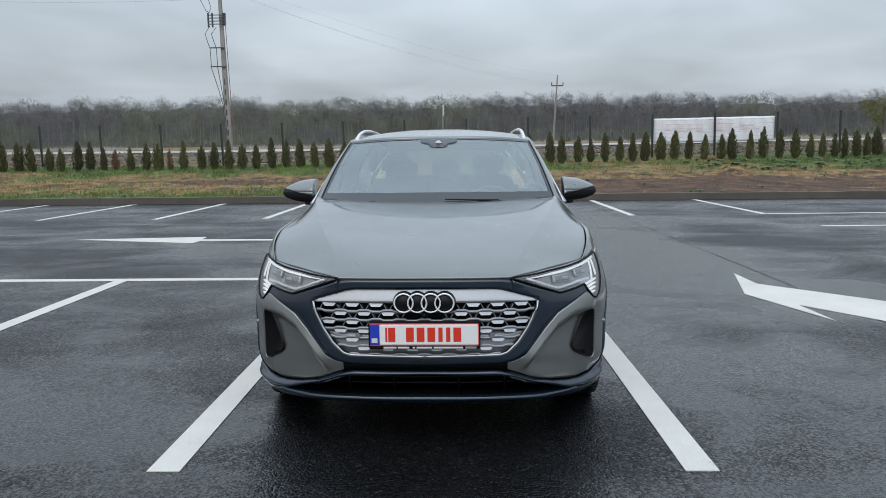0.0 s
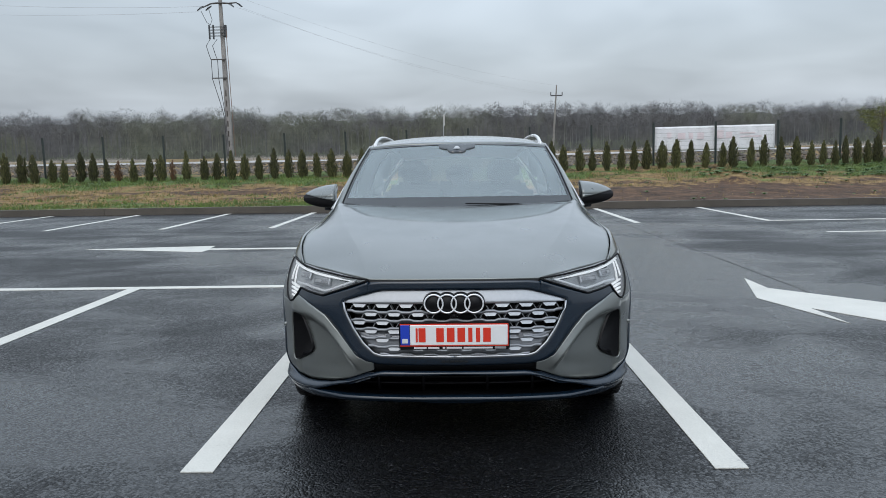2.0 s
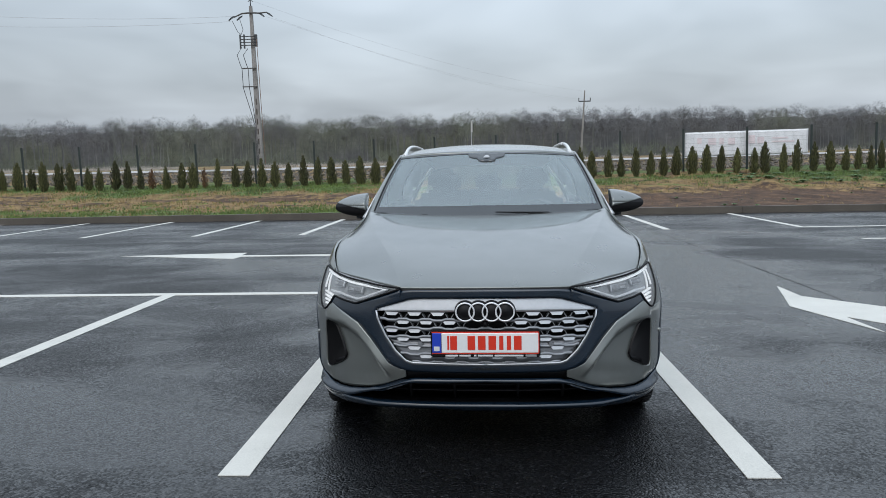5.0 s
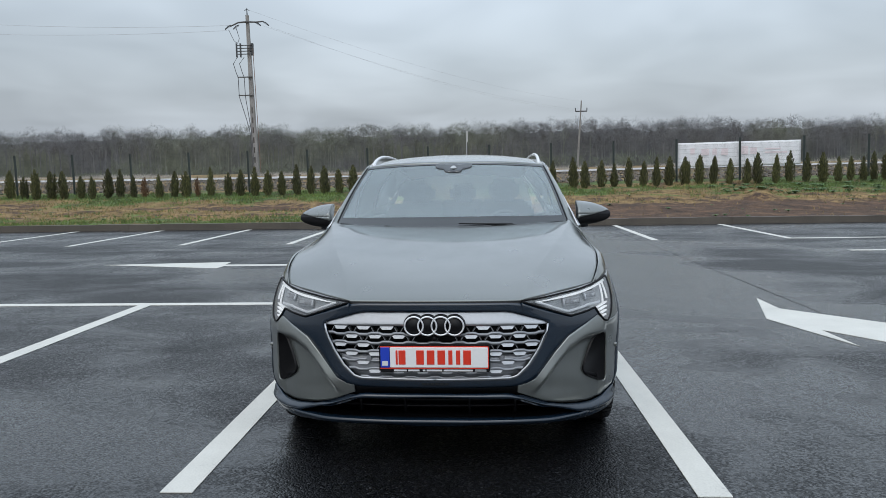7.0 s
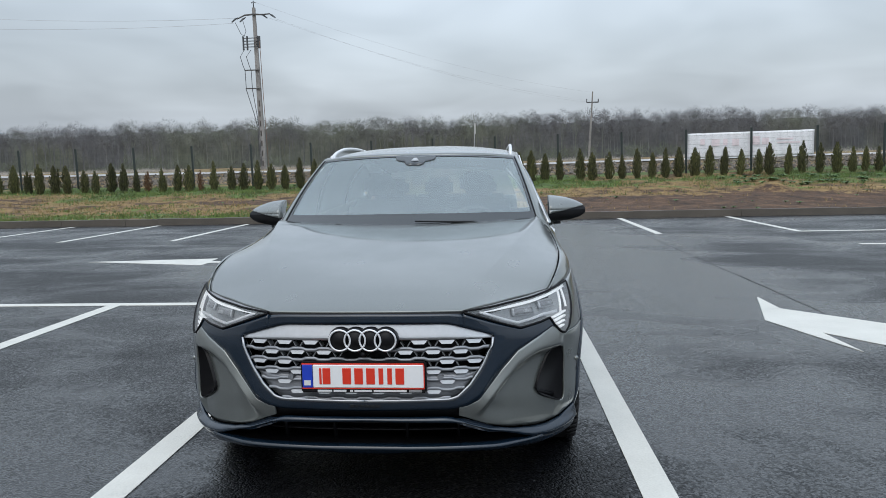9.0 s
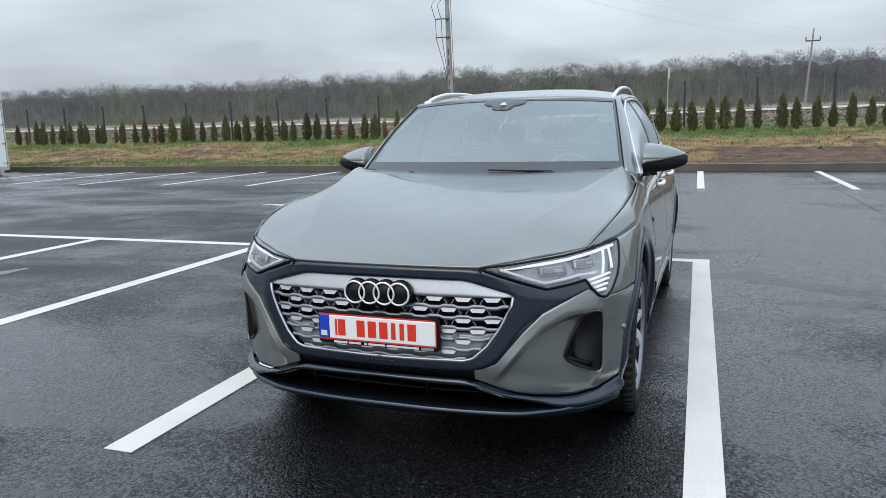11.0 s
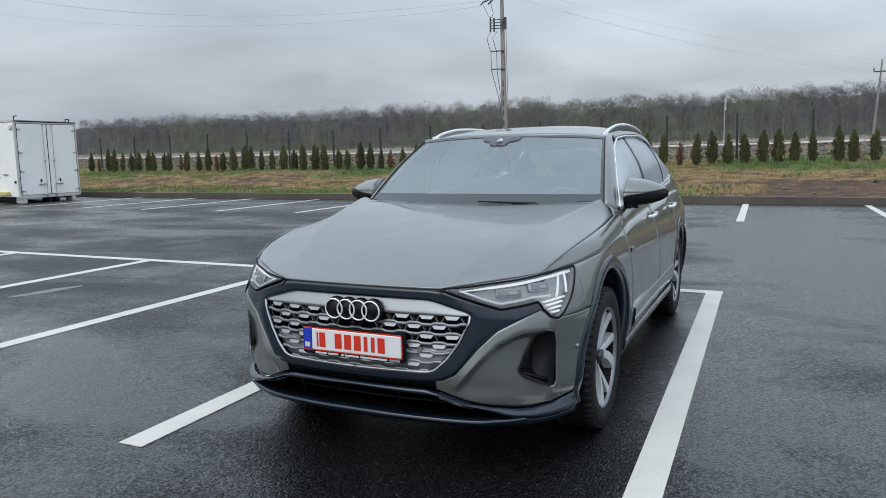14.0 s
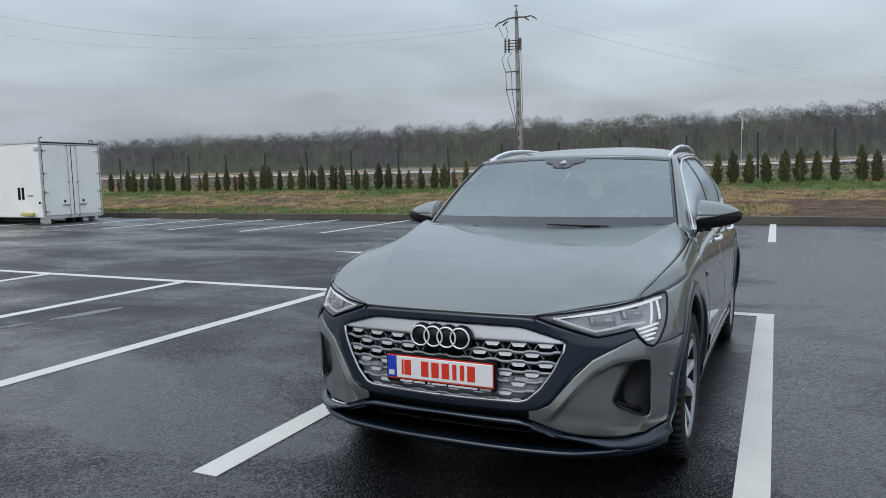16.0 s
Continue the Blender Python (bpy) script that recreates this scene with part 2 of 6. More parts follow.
def make_glass(name, tint, ior, rough=0.0, film=0.0, sheen=(0.8, 0.8, 0.8)):
    m, nt, p = nodes_of(name)
    out = nt.nodes["Material Output"]
    tr, gl, fr, mx = nt.nodes.new("ShaderNodeBsdfTransparent"), nt.nodes.new("ShaderNodeBsdfGlossy"), nt.nodes.new("ShaderNodeFresnel"), nt.nodes.new("ShaderNodeMixShader")
    tr.inputs[0].default_value = (*tint, 1)
    gl.inputs["Roughness"].default_value = rough
    gl.inputs["Color"].default_value = (*sheen, 1)
    fr.inputs["IOR"].default_value = ior
    nt.links.new(fr.outputs[0], mx.inputs[0])
    nt.links.new(tr.outputs[0], mx.inputs[1])
    nt.links.new(gl.outputs[0], mx.inputs[2])
    if film:      # pale diffuse layer: haze on the lens, painted-in sky brightness on the windows
        df, top = nt.nodes.new("ShaderNodeBsdfDiffuse"), nt.nodes.new("ShaderNodeMixShader")
        df.inputs[0].default_value = (0.70, 0.76, 0.79, 1)
        pos = nt.nodes.new("ShaderNodeNewGeometry").outputs["Position"]
        pane_tone = tex(nt, "ShaderNodeTexNoise", pos, Scale=3.0, Detail=6.0, Roughness=0.7)
        nt.links.new(ramp(nt, pane_tone.outputs[0], [(0.3, (film * 0.88,) * 3), (0.7, (film * 1.12,) * 3)]), top.inputs[0])
        nt.links.new(mx.outputs[0], top.inputs[1])
        nt.links.new(df.outputs[0], top.inputs[2])
        nt.links.new(top.outputs[0], out.inputs[0])
        return m
    nt.links.new(mx.outputs[0], out.inputs[0])
    return m


def make_woods():
    """Bare crowns: haze paled into the grey, soft olive patches where buds have opened."""
    m, nt, p = nodes_of("hazed_woodland")
    geo = nt.nodes.new("ShaderNodeNewGeometry")
    pos = geo.outputs["Position"]
    crown = tex(nt, "ShaderNodeTexNoise", pos, Scale=0.22, Detail=4.0, Roughness=0.6)
    patch = tex(nt, "ShaderNodeTexNoise", pos, Scale=0.035, Detail=2.0)
    fine = tex(nt, "ShaderNodeTexNoise", pos, Scale=1.4, Detail=3.0)
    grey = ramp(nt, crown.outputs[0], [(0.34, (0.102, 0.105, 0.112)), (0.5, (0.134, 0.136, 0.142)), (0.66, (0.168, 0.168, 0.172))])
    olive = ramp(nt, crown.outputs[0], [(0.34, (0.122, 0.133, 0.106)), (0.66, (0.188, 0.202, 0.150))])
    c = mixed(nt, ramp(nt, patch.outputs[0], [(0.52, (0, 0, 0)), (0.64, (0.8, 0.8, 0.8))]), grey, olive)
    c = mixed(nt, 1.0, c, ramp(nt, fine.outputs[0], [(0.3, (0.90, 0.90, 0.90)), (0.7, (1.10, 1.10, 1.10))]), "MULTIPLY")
    nt.links.new(c, p.inputs["Base Color"])
    p.inputs["Roughness"].default_value = 0.95
    p.inputs["Specular IOR Level"].default_value = 0.0
    return m


def make_glow(name, col, strength):
    m, nt, p = nodes_of(name)
    p.inputs["Base Color"].default_value = (0.8, 0.8, 0.8, 1)
    p.inputs["Emission Color"].default_value = (*col, 1)
    p.inputs["Emission Strength"].default_value = strength
    p.inputs["Roughness"].default_value = 0.2
    return m


ASPHALT, SOIL, PAINT = make_asphalt(), make_soil(), make_paint()
KERB = plain("kerb_concrete", (0.080, 0.068, 0.055), 0.50, var=0.3, scale=1.2, fine=45, bump=0.5, obj=0.05)
LINE = make_line()
SEAM = plain("asphalt_joint", (0.016, 0.016, 0.017), 0.6, var=0.4, scale=6, fine=120, bump=0.8)
GRAVEL = plain("pale_gravel_road", (0.40, 0.385, 0.37), 0.95, var=0.2, scale=0.4, fine=9, bump=0.6)
STONE = plain("quarry_stone", (0.125, 0.108, 0.088), 0.9, var=0.35, scale=1.5, fine=14, bump=0.6, island=0.45)
GRASS = plain("grass_blades", (0.088, 0.130, 0.030), 0.8, var=0.5, scale=0.7, fine=20, bump=0, island=0.45)
STRAW = plain("dry_grass", (0.25, 0.180, 0.080), 0.9, var=0.4, scale=0.7, fine=20, bump=0, island=0.4)
SPRING_LEAF = plain("spring_leaves", (0.17, 0.20, 0.055), 0.7, var=0.3, scale=2, fine=20, bump=0, island=0.35)
WEED = plain("weed_leaves", (0.085, 0.15, 0.05), 0.6, var=0.25, scale=4, fine=30, bump=0, island=0.4)
THUJA = plain("thuja_green", (0.060, 0.062, 0.020), 0.8, var=0.35, scale=3, fine=40, bump=0, island=0.5, obj=0.3)
THUJA_BROWN = plain("thuja_browned", (0.105, 0.056, 0.026), 0.9, var=0.3, scale=3, fine=40, bump=0, island=0.4)
BARK = plain("young_bark", (0.10, 0.07, 0.045), 0.9, var=0.3, scale=5, fine=60)
WOODS = make_woods()
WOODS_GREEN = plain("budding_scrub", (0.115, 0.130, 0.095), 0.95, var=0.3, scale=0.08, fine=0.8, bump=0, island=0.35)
SCRUB = plain("pale_dry_scrub", (0.36, 0.34, 0.31), 0.95, var=0.25, scale=0.3, fine=3, bump=0, island=0.3)
FENCE_WIRE = plain("green_coated_wire", (0.06, 0.075, 0.07), 0.6, var=0.2, scale=3, fine=50, bump=0.0)
POST = plain("dark_green_steel", (0.018, 0.028, 0.026), 0.5, var=0.2, scale=3, fine=50, bump=0.1)
BANNER = plain("white_banner", (0.82, 0.82, 0.84), 0.8, var=0.06, scale=0.8, fine=12, bump=0.3)
PALE_RED = plain("faded_red_print", (0.80, 0.70, 0.72), 0.8, var=0.1)
CONCRETE = plain("pole_concrete", (0.23, 0.22, 0.21), 0.9, var=0.3, scale=0.8, fine=10, bump=0.4)
RUST = plain("rusty_steel", (0.16, 0.10, 0.075), 0.8, var=0.4, scale=4, fine=40)
CABLE = plain("cable", (0.05, 0.05, 0.055), 0.6, var=0.2)
UNSEEN_WALL = plain("unseen_wall_grey", (0.15, 0.155, 0.165), 0.6, var=0.2, scale=0.5, fine=6)
WIRE = plain("overhead_wire", (0.40, 0.41, 0.43), 0.6, var=0.1)
BOX_WHITE = plain("white_box_panel", (0.86, 0.86, 0.82), 0.45, var=0.06, scale=1.1, fine=9, bump=0.1)
BOX_TRIM = plain("grimy_white_trim", (0.52, 0.52, 0.50), 0.6, var=0.2, scale=2, fine=20)
ZINC = plain("galvanised_steel", (0.42, 0.43, 0.44), 0.45, metal=0.7, var=0.15, scale=6, fine=60)
BLACK = plain("black_plastic", (0.005, 0.005, 0.006), 0.6, var=0.25, scale=8, fine=120, bump=0.1, spec=0.2)
GLOSS_BLACK = plain("gloss_black", (0.004, 0.005, 0.006), 0.2, var=0.2, bump=0.0, coat=0.5)
DARK_BLUE = plain("dark_blue_trim", (0.0045, 0.0120, 0.023), 0.24, metal=0.0, var=0.15, scale=4, bump=0.0, coat=0.5, spec=0.45)
RUBBER = plain("tyre_rubber", (0.011, 0.011, 0.0115), 0.7, var=0.3, scale=8, fine=90, bump=0.3, spec=0.3)
ALLOY = plain("polished_alloy", (0.62, 0.63, 0.64), 0.32, metal=0.35, var=0.08, scale=5, bump=0.0)
ALLOY_DARK = plain("dark_alloy", (0.06, 0.063, 0.067), 0.35, metal=0.7, var=0.15, bump=0.0)
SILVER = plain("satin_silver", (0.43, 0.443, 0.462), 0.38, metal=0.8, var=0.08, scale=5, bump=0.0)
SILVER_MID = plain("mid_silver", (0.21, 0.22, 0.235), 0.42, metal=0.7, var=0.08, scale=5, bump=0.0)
# darker copy of the silver, shade put into its colour for set-back grille parts
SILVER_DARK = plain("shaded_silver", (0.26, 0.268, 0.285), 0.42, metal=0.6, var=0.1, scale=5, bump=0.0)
PLATE_WHITE = plain("plate_white", (0.74, 0.74, 0.74), 0.35, var=0.04, bump=0.0)
PLATE_RED = plain("plate_red", (0.62, 0.035, 0.015), 0.4, var=0.05, bump=0.0)
PLATE_BLUE = plain("plate_blue", (0.012, 0.045, 0.42), 0.4, var=0.05, bump=0.0)
RING = plain("emblem_silver", (0.74, 0.75, 0.76), 0.25, metal=0.35, var=0.05, bump=0.0)
MATT_BLACK = plain("matt_black", (0.004, 0.004, 0.005), 0.45, var=0.2, bump=0.0, spec=0.25)
PRINT_WHITE = plain("white_print", (0.6, 0.6, 0.6), 0.5, var=0.05, bump=0.0)
FRIT = plain("black_glass_border", (0.022, 0.026, 0.028), 0.10, var=0.1, bump=0.0, spec=0.85)
ROD = plain("grimy_door_fittings", (0.42, 0.42, 0.40), 0.6, var=0.3, scale=6, fine=50)
YELLOW = plain("faded_yellow", (0.55, 0.47, 0.16), 0.7, var=0.2)
SEAT = plain("dark_seat_leather", (0.10, 0.105, 0.11), 0.55, var=0.2, scale=6, fine=80)
DASH = plain("dash_plastic", (0.10, 0.106, 0.112), 0.6, var=0.15, scale=8, fine=90)
LINER = plain("grey_headliner", (0.62, 0.62, 0.61), 0.9, var=0.08, scale=5, fine=60)
LAMP_INNER = plain("lamp_reflector", (0.40, 0.41, 0.42), 0.38, metal=0.2, var=0.15, scale=30, bump=0.0)
LAMP_PALE = plain("lamp_light_guide", (0.80, 0.82, 0.84), 0.3, var=0.05, bump=0.0)
LAMP_GREY = plain("lamp_bezel", (0.22, 0.225, 0.235), 0.4, var=0.1, bump=0.0)
STEEL = plain("weathered_steel", (0.075, 0.072, 0.070), 0.7, var=0.3)
RECESS_SHADE = plain("pole_recess_shade", (0.075, 0.066, 0.058), 0.9, var=0.3)
WATER = plain("standing_water", (0.012, 0.012, 0.013), 0.05, var=0.1, bump=0.0, spec=1.0)
SCREEN_GLASS = make_glass("windscreen_glass", (0.88, 0.95, 0.95), 2.7, film=0.06, sheen=(0.90, 1.0, 1.0))
REAR_GLASS = make_glass("rear_glass", (0.60, 0.62, 0.64), 1.45, film=0.3)
# high film share paints the bright sky's reflection into the side windows
SIDE_GLASS = make_glass("side_glass", (0.34, 0.37, 0.38), 7.0, film=0.40, sheen=(0.92, 0.97, 1.0))
CLEAR = make_glass("clear_lens", (0.92, 0.93, 0.94), 1.42, film=0.07)
DRL = make_glow("running_light", (0.93, 0.97, 1.0), 0.42)
MIRROR = plain("mirror_glass", (0.85, 0.86, 0.87), 0.02, metal=1.0, var=0.02, bump=0.0)


# ---- building helpers ----
def thing(name, label, category, group="", kind="", at=(0, 0, 0), turn=0.0):
    ob = new(name)
    ob.empty_display_size = 0.2
    ob.matrix_basis = Matrix.Translation(at) @ Matrix.Rotation(turn, 4, "Z")
    return tagged(ob, label, category, group, kind)


def mesh_of(name, bm, material, smooth_faces=False):
    me = bpy.data.meshes.new(name)
    if smooth_faces:
        for f in bm.faces:
            f.smooth = True
    bm.to_mesh(me)
    bm.free()
    me.materials.append(material)
    return me


def part(name, bm, material, parent, label="", smooth_faces=False, thick=0.0):
    """One mesh object under a thing or a part."""
    ob = new(name, mesh_of(name, bm, material, smooth_faces))
    ob.parent = parent
    if parent is not None and parent.type == "MESH":
        ob.matrix_parent_inverse = Matrix.Identity(4)
    if thick:
        mod = ob.modifiers.new("thickness", "SOLIDIFY")
        mod.thickness, mod.offset = thick, -1
    return tagged(ob, label)


def box(bm, lo, hi, bevel=0.0, seg=2):
    lo, hi = Vector(lo), Vector(hi)
    g = bmesh.ops.create_cube(bm, size=1.0, matrix=Matrix.Translation((lo + hi) / 2) @ Matrix.Diagonal((*(hi - lo), 1)))
    if bevel:
        es = list({e for v in g["verts"] for e in v.link_edges})
        bmesh.ops.bevel(bm, geom=es, offset=bevel, segments=seg, affect="EDGES", clamp_overlap=True)
    return bm


def boxed(lo, hi, bevel=0.0, seg=2):
    return box(bmesh.new(), lo, hi, bevel, seg)


def tube(bm, pts, r0, r1=None, sides=6, cap=True):
    """A round rod through the points, tapering from r0 to r1."""
    r1 = r0 if r1 is None else r1
    pts = [Vector(p) for p in pts]
    rings = []
    for i, p in enumerate(pts):
        d = (pts[min(i + 1, len(pts) - 1)] - pts[max(i - 1, 0)]).normalized()
        a = d.cross(Vector((0, 0, 1)) if abs(d.z) < 0.9 else Vector((1, 0, 0))).normalized()
        b = d.cross(a)
        r = r0 + (r1 - r0) * i / max(1, len(pts) - 1)
        rings.append([bm.verts.new(p + (a * math.cos(2 * math.pi * k / sides) + b * math.sin(2 * math.pi * k / sides)) * r) for k in range(sides)])
    for q, w in zip(rings, rings[1:]):
        for k in range(sides):
            bm.faces.new((q[k], q[(k + 1) % sides], w[(k + 1) % sides], w[k]))
    if cap:
        bm.faces.new(rings[0][::-1])
        bm.faces.new(rings[-1])
    return bm


def grid(bm, rows, flip=False, close=False):
    """A sheet of quads over rows of points."""
    vs = [[bm.verts.new(p) for p in r] for r in rows]
    if close:
        vs.append(vs[0])
    for a, b in zip(vs, vs[1:]):
        for k in range(len(a) - 1):
            q = (a[k], b[k], b[k + 1], a[k + 1])
            bm.faces.new(q[::-1] if flip else q)
    return bm


def prism(bm, outline, z0, z1):
    """A flat outline in x and y, raised from z0 to z1."""
    lo = [bm.verts.new((x, y, z0)) for x, y in outline]
    hi = [bm.verts.new((x, y, z1)) for x, y in outline]
    bm.faces.new(hi)
    bm.faces.new(lo[::-1])
    for k in range(len(lo)):
        j = (k + 1) % len(lo)
        bm.faces.new((lo[k], lo[j], hi[j], hi[k]))
    return bm


def revolve(bm, profile, axis_pt, n=48, axis="x"):
    """Profile of (along, radius) turned about an axis along x through axis_pt."""
    rows = []
    for k in range(n + 1):
        a = 2 * math.pi * k / n
        rows.append([Vector(axis_pt) + Vector((s, r * math.cos(a), r * math.sin(a))) for s, r in profile])
    return grid(bm, rows)

# ---- body skin of the car: plan curve from nose centre to tail centre, leaning with height ----
PLAN = [(-0.2, 0.004), (0, 0), (0.2, 0.004), (0.4, 0.022), (0.556, 0.056), (0.65, 0.105), (0.74, 0.16), (0.80, 0.212),
        (0.865, 0.288), (0.928, 0.40), (0.970, 0.55), (0.990, 0.75), (0.994, 1.0), (0.985, 2.0), (0.990, 3.0),
        (1.0, 3.8), (0.985, 4.35), (0.91, 4.7), (0.6, 4.87), (0.3, 4.91), (0, 4.92), (-0.3, 4.91)]


def rounded(points, n=24):
    """A smooth run through the points (all but the first and last), n steps a span."""
    q = np.array(points, float)
    out = []
    for i in range(1, len(q) - 2):
        a, b, c, d = q[i - 1], q[i], q[i + 1], q[i + 2]
        for k in range(n):
            t = k / n
            out.append(0.5 * (2 * b + (c - a) * t + (2 * a - 5 * b + 4 * c - d) * t * t + (3 * b - a - 3 * c + d) * t ** 3))
    out.append(q[-2])
    return np.array(out)


RUN = rounded(PLAN)
ARC = np.concatenate([[0], np.cumsum(np.hypot(*np.diff(RUN, axis=0).T))])
TAN = np.gradient(RUN, axis=0)
TAN /= np.hypot(*TAN.T)[:, None]
SIDE = int(np.argmax(RUN[:, 0]))
END = float(ARC[-1])


def ease(a, b, x):
    t = min(1.0, max(0.0, (x - a) / (b - a)))
    return t * t * (3 - 2 * t)


def u_x(x):
    return float(np.interp(x, RUN[:SIDE, 0], ARC[:SIDE]))


def u_y(y):
    return float(np.interp(y, RUN[:, 1], ARC))


NOSE = ((0.18, 0.24, 0.30, 0.37, 0.45, 0.50, 0.60, 0.75, 0.82, 0.865, 0.95, 1.1), (0.07, 0.04, 0.015, 0.0, -0.02, -0.022, -0.012, 0.0, 0.006, 0.014, 0.08, 0.25))
CORNER = ((0.18, 0.28, 0.32, 0.40, 0.55, 0.70, 0.78, 0.85, 0.92, 1.0), (0.05, 0.015, 0.025, 0.0, 0.0, -0.004, 0.012, 0.036, 0.075, 0.14))
FLANK = ((0.2, 0.33, 0.45, 0.6, 0.75, 0.85, 0.92, 1.0, 1.06, 1.12), (0.06, 0.03, 0.010, 0.0, 0.004, 0.022, 0.038, 0.064, 0.088, 0.115))


def softened(tab):
    """The table with its corners rounded off."""
    pts = list(zip(*tab))
    q = rounded([pts[0]] + pts + [pts[-1]], 10)
    return np.maximum.accumulate(q[:, 0]), q[:, 1]


NOSE, CORNER, FLANK = softened(NOSE), softened(CORNER), softened(FLANK)


def skin(u, z, off=0.0):
    """The body's outer skin at arc u and height z; off moves out along the plan's normal."""
    x, y = np.interp(u, ARC, RUN[:, 0]), np.interp(u, ARC, RUN[:, 1])
    tx, ty = np.interp(u, ARC, TAN[:, 0]), np.interp(u, ARC, TAN[:, 1])
    a, b = ease(0.35, 0.85, u), ease(1.0, 1.6, u)
    lean = np.interp(z, *NOSE) * (1 - a) + np.interp(z, *CORNER) * a * (1 - b) + np.interp(z, *FLANK) * b
    k = off - lean
    return Vector((x + ty * k, y - tx * k, z))

# ---- ground and car park ----
RISE = ((17.9, 18.05, 19.9, 23.7, 27.5, 29.4, 30.2, 30.9, 32.5, 36, 44, 45, 53, 60, 120, 170, 400, 900), (-0.05, 0.13, 0.149, 0.305, 0.595, 0.743, 0.885, 0.925, 0.97, 1.12, 1.48, 1.52, 1.78, 1.95, 2.6, 3.1, 4.5, 6.0))
TILT = ((-40, -14, -6, 6, 18, 40, 120), (0.0, 0.0, 0.05, 0.17, 0.31, 0.5, 0.7))


def land(x, y):
    if y < 17.95:
        return -0.05
    return float(np.interp(y, *RISE)) + float(np.interp(x, *TILT)) * ease(18.5, 29.4, y)


def growth(x, y):
    """How green the verge is: 0 bare soil, about 0.45 straw, 0.7 and more green."""
    if y > 33 or y < 18:
        return 0.42 + 0.3 * noise.noise((x * 0.1, y * 0.2, 2))
    q = (y - 18) / 11.4
    g = 0.50 + 0.42 * noise.noise((x * 0.17, y * 0.42, 0)) + 0.36 * noise.noise((x * 0.55, y * 1.1, 4))
    g += 0.22 * ease(0.30, 0.05, q) * ease(2, -3, x) + 0.16 * ease(0.75, 0.98, q)
    g -= 0.14 * ease(0.25, 0.40, q) * ease(0.75, 0.58, q)
    g -= 0.60 * ease(0.5, 4.0, x) * ease(0.60, 0.30, q)
    return max(0.0, min(1.0, g + 0.28 * ease(11, 15, x) * ease(0.5, 0.75, q)))


bm = bmesh.new()
xs = [-900, -500, -300, -200, -140, -100, -70, -60, -50] + [-45 + 0.4 * k for k in range(201)] + [38, 43, 50, 60, 80, 120, 200, 350, 600, 900]
ys = [-600, -200, -80, -40, 0, 17.9, 18.03] + [18.3 + 0.35 * k for k in range(42)] + [33.5 + 2.0 * k for k in range(12)] + [58, 65, 80, 100, 130, 170, 230, 320, 500, 900]
rows = []
for y in ys:
    r = []
    for x in xs:
        h = noise.noise((x * 0.5, y * 0.5, 0)) * 0.07 + noise.noise((x * 1.9, y * 1.9, 3)) * 0.03 if 18.3 < y < 60 and -71 < x < 47 else 0.0
        if 42 < y < 56:
            h *= 0.3
        m = math.hypot(x - 10.9, (y - 24.8) * 0.8)
        if m < 0.75:
            h += 0.26 * (1 - ease(0.1, 0.75, m))
        r.append(Vector((x, y, land(x, y) + h)))
    rows.append(r)
grid(bm, rows, flip=True)
ground_mesh = mesh_of("ground", bm, SOIL, True)
grown = ground_mesh.attributes.new("growth", "FLOAT", "POINT")
grown.data.foreach_set("value", [growth(v.co.x, v.co.y) for v in ground_mesh.vertices])
tagged(new("ground", ground_mesh), "sloping verge of patchy green and brown grass and bare soil", "ground", kind="structure")

bm = bmesh.new()
grid(bm, [[Vector((x, y, 0.0)) for x in (-90, -45, -20, 0, 20, 50)] for y in (-60, -30, -10, 0, 9, 17.93)], flip=True)
tagged(new("pavement", mesh_of("pavement", bm, ASPHALT)), "wet dark grey asphalt of an open car park", "car park", kind="structure")

bm = bmesh.new()
rows = [[Vector((x, y, land(x, 48) + (y - 49) * 0.022 + 0.06)) for x in range(-220, 181, 8)] for y in (44.6, 47, 50, 53.2)]
grid(bm, rows, flip=True)
tagged(new("road", mesh_of("road", bm, GRAVEL, True)), "pale dusty road running behind the fence", "road", kind="structure")


def marking(name, outline, label, group=""):
    bm = prism(bmesh.new(), outline, 0.0005, 0.005)
    ob = new(name, mesh_of(name, bm, LINE))
    return tagged(ob, label, "road marking", group, "structure")


def bay_line(x, y0, y1, w=0.155, dx=0.0):
    marking("road_marking", [(x - w / 2, y0), (x + w / 2, y0), (x + w / 2 + dx, y1), (x - w / 2 + dx, y1)], "worn white painted line between parking bays", "parking bay lines")


for x in (1.278, -1.218, -3.79, -6.37, -9.2, -11.8, -14.4):
    bay_line(x, -0.235, 4.86)
marking("road_marking", [(-30, 4.86), (1.36, 4.86), (1.36, 5.01), (-30, 5.01)], "white painted line closing a row of parking bays")
for x in (-22.75, -20.1, -17.4, -14.8, -12.05, -9.42, -6.73, -4.2, -1.45, 1.295, 4.09):
    bay_line(x, 12.86, 17.86, 0.15)
bay_line(7.08, 13.0, 17.86, 0.15)
marking("road_marking", [(7.01, 12.93), (30, 13.05), (30, 13.2), (7.16, 13.07)], "white painted line running across the car park")
marking("road_marking", [(7.05, 10.27), (30, 10.35), (30, 10.47), (7.05, 10.4)], "white painted line running across the car park")
marking("road_arrow", [(3.43, 5.10), (3.07, 3.86), (3.38, 2.67), (3.36, 3.33), (3.86, 2.55), (4.2, 2.2), (4.6, 1.9), (4.6, 3.0), (4.18, 3.55), (3.42, 4.42)], "white painted turning arrow on wet asphalt")
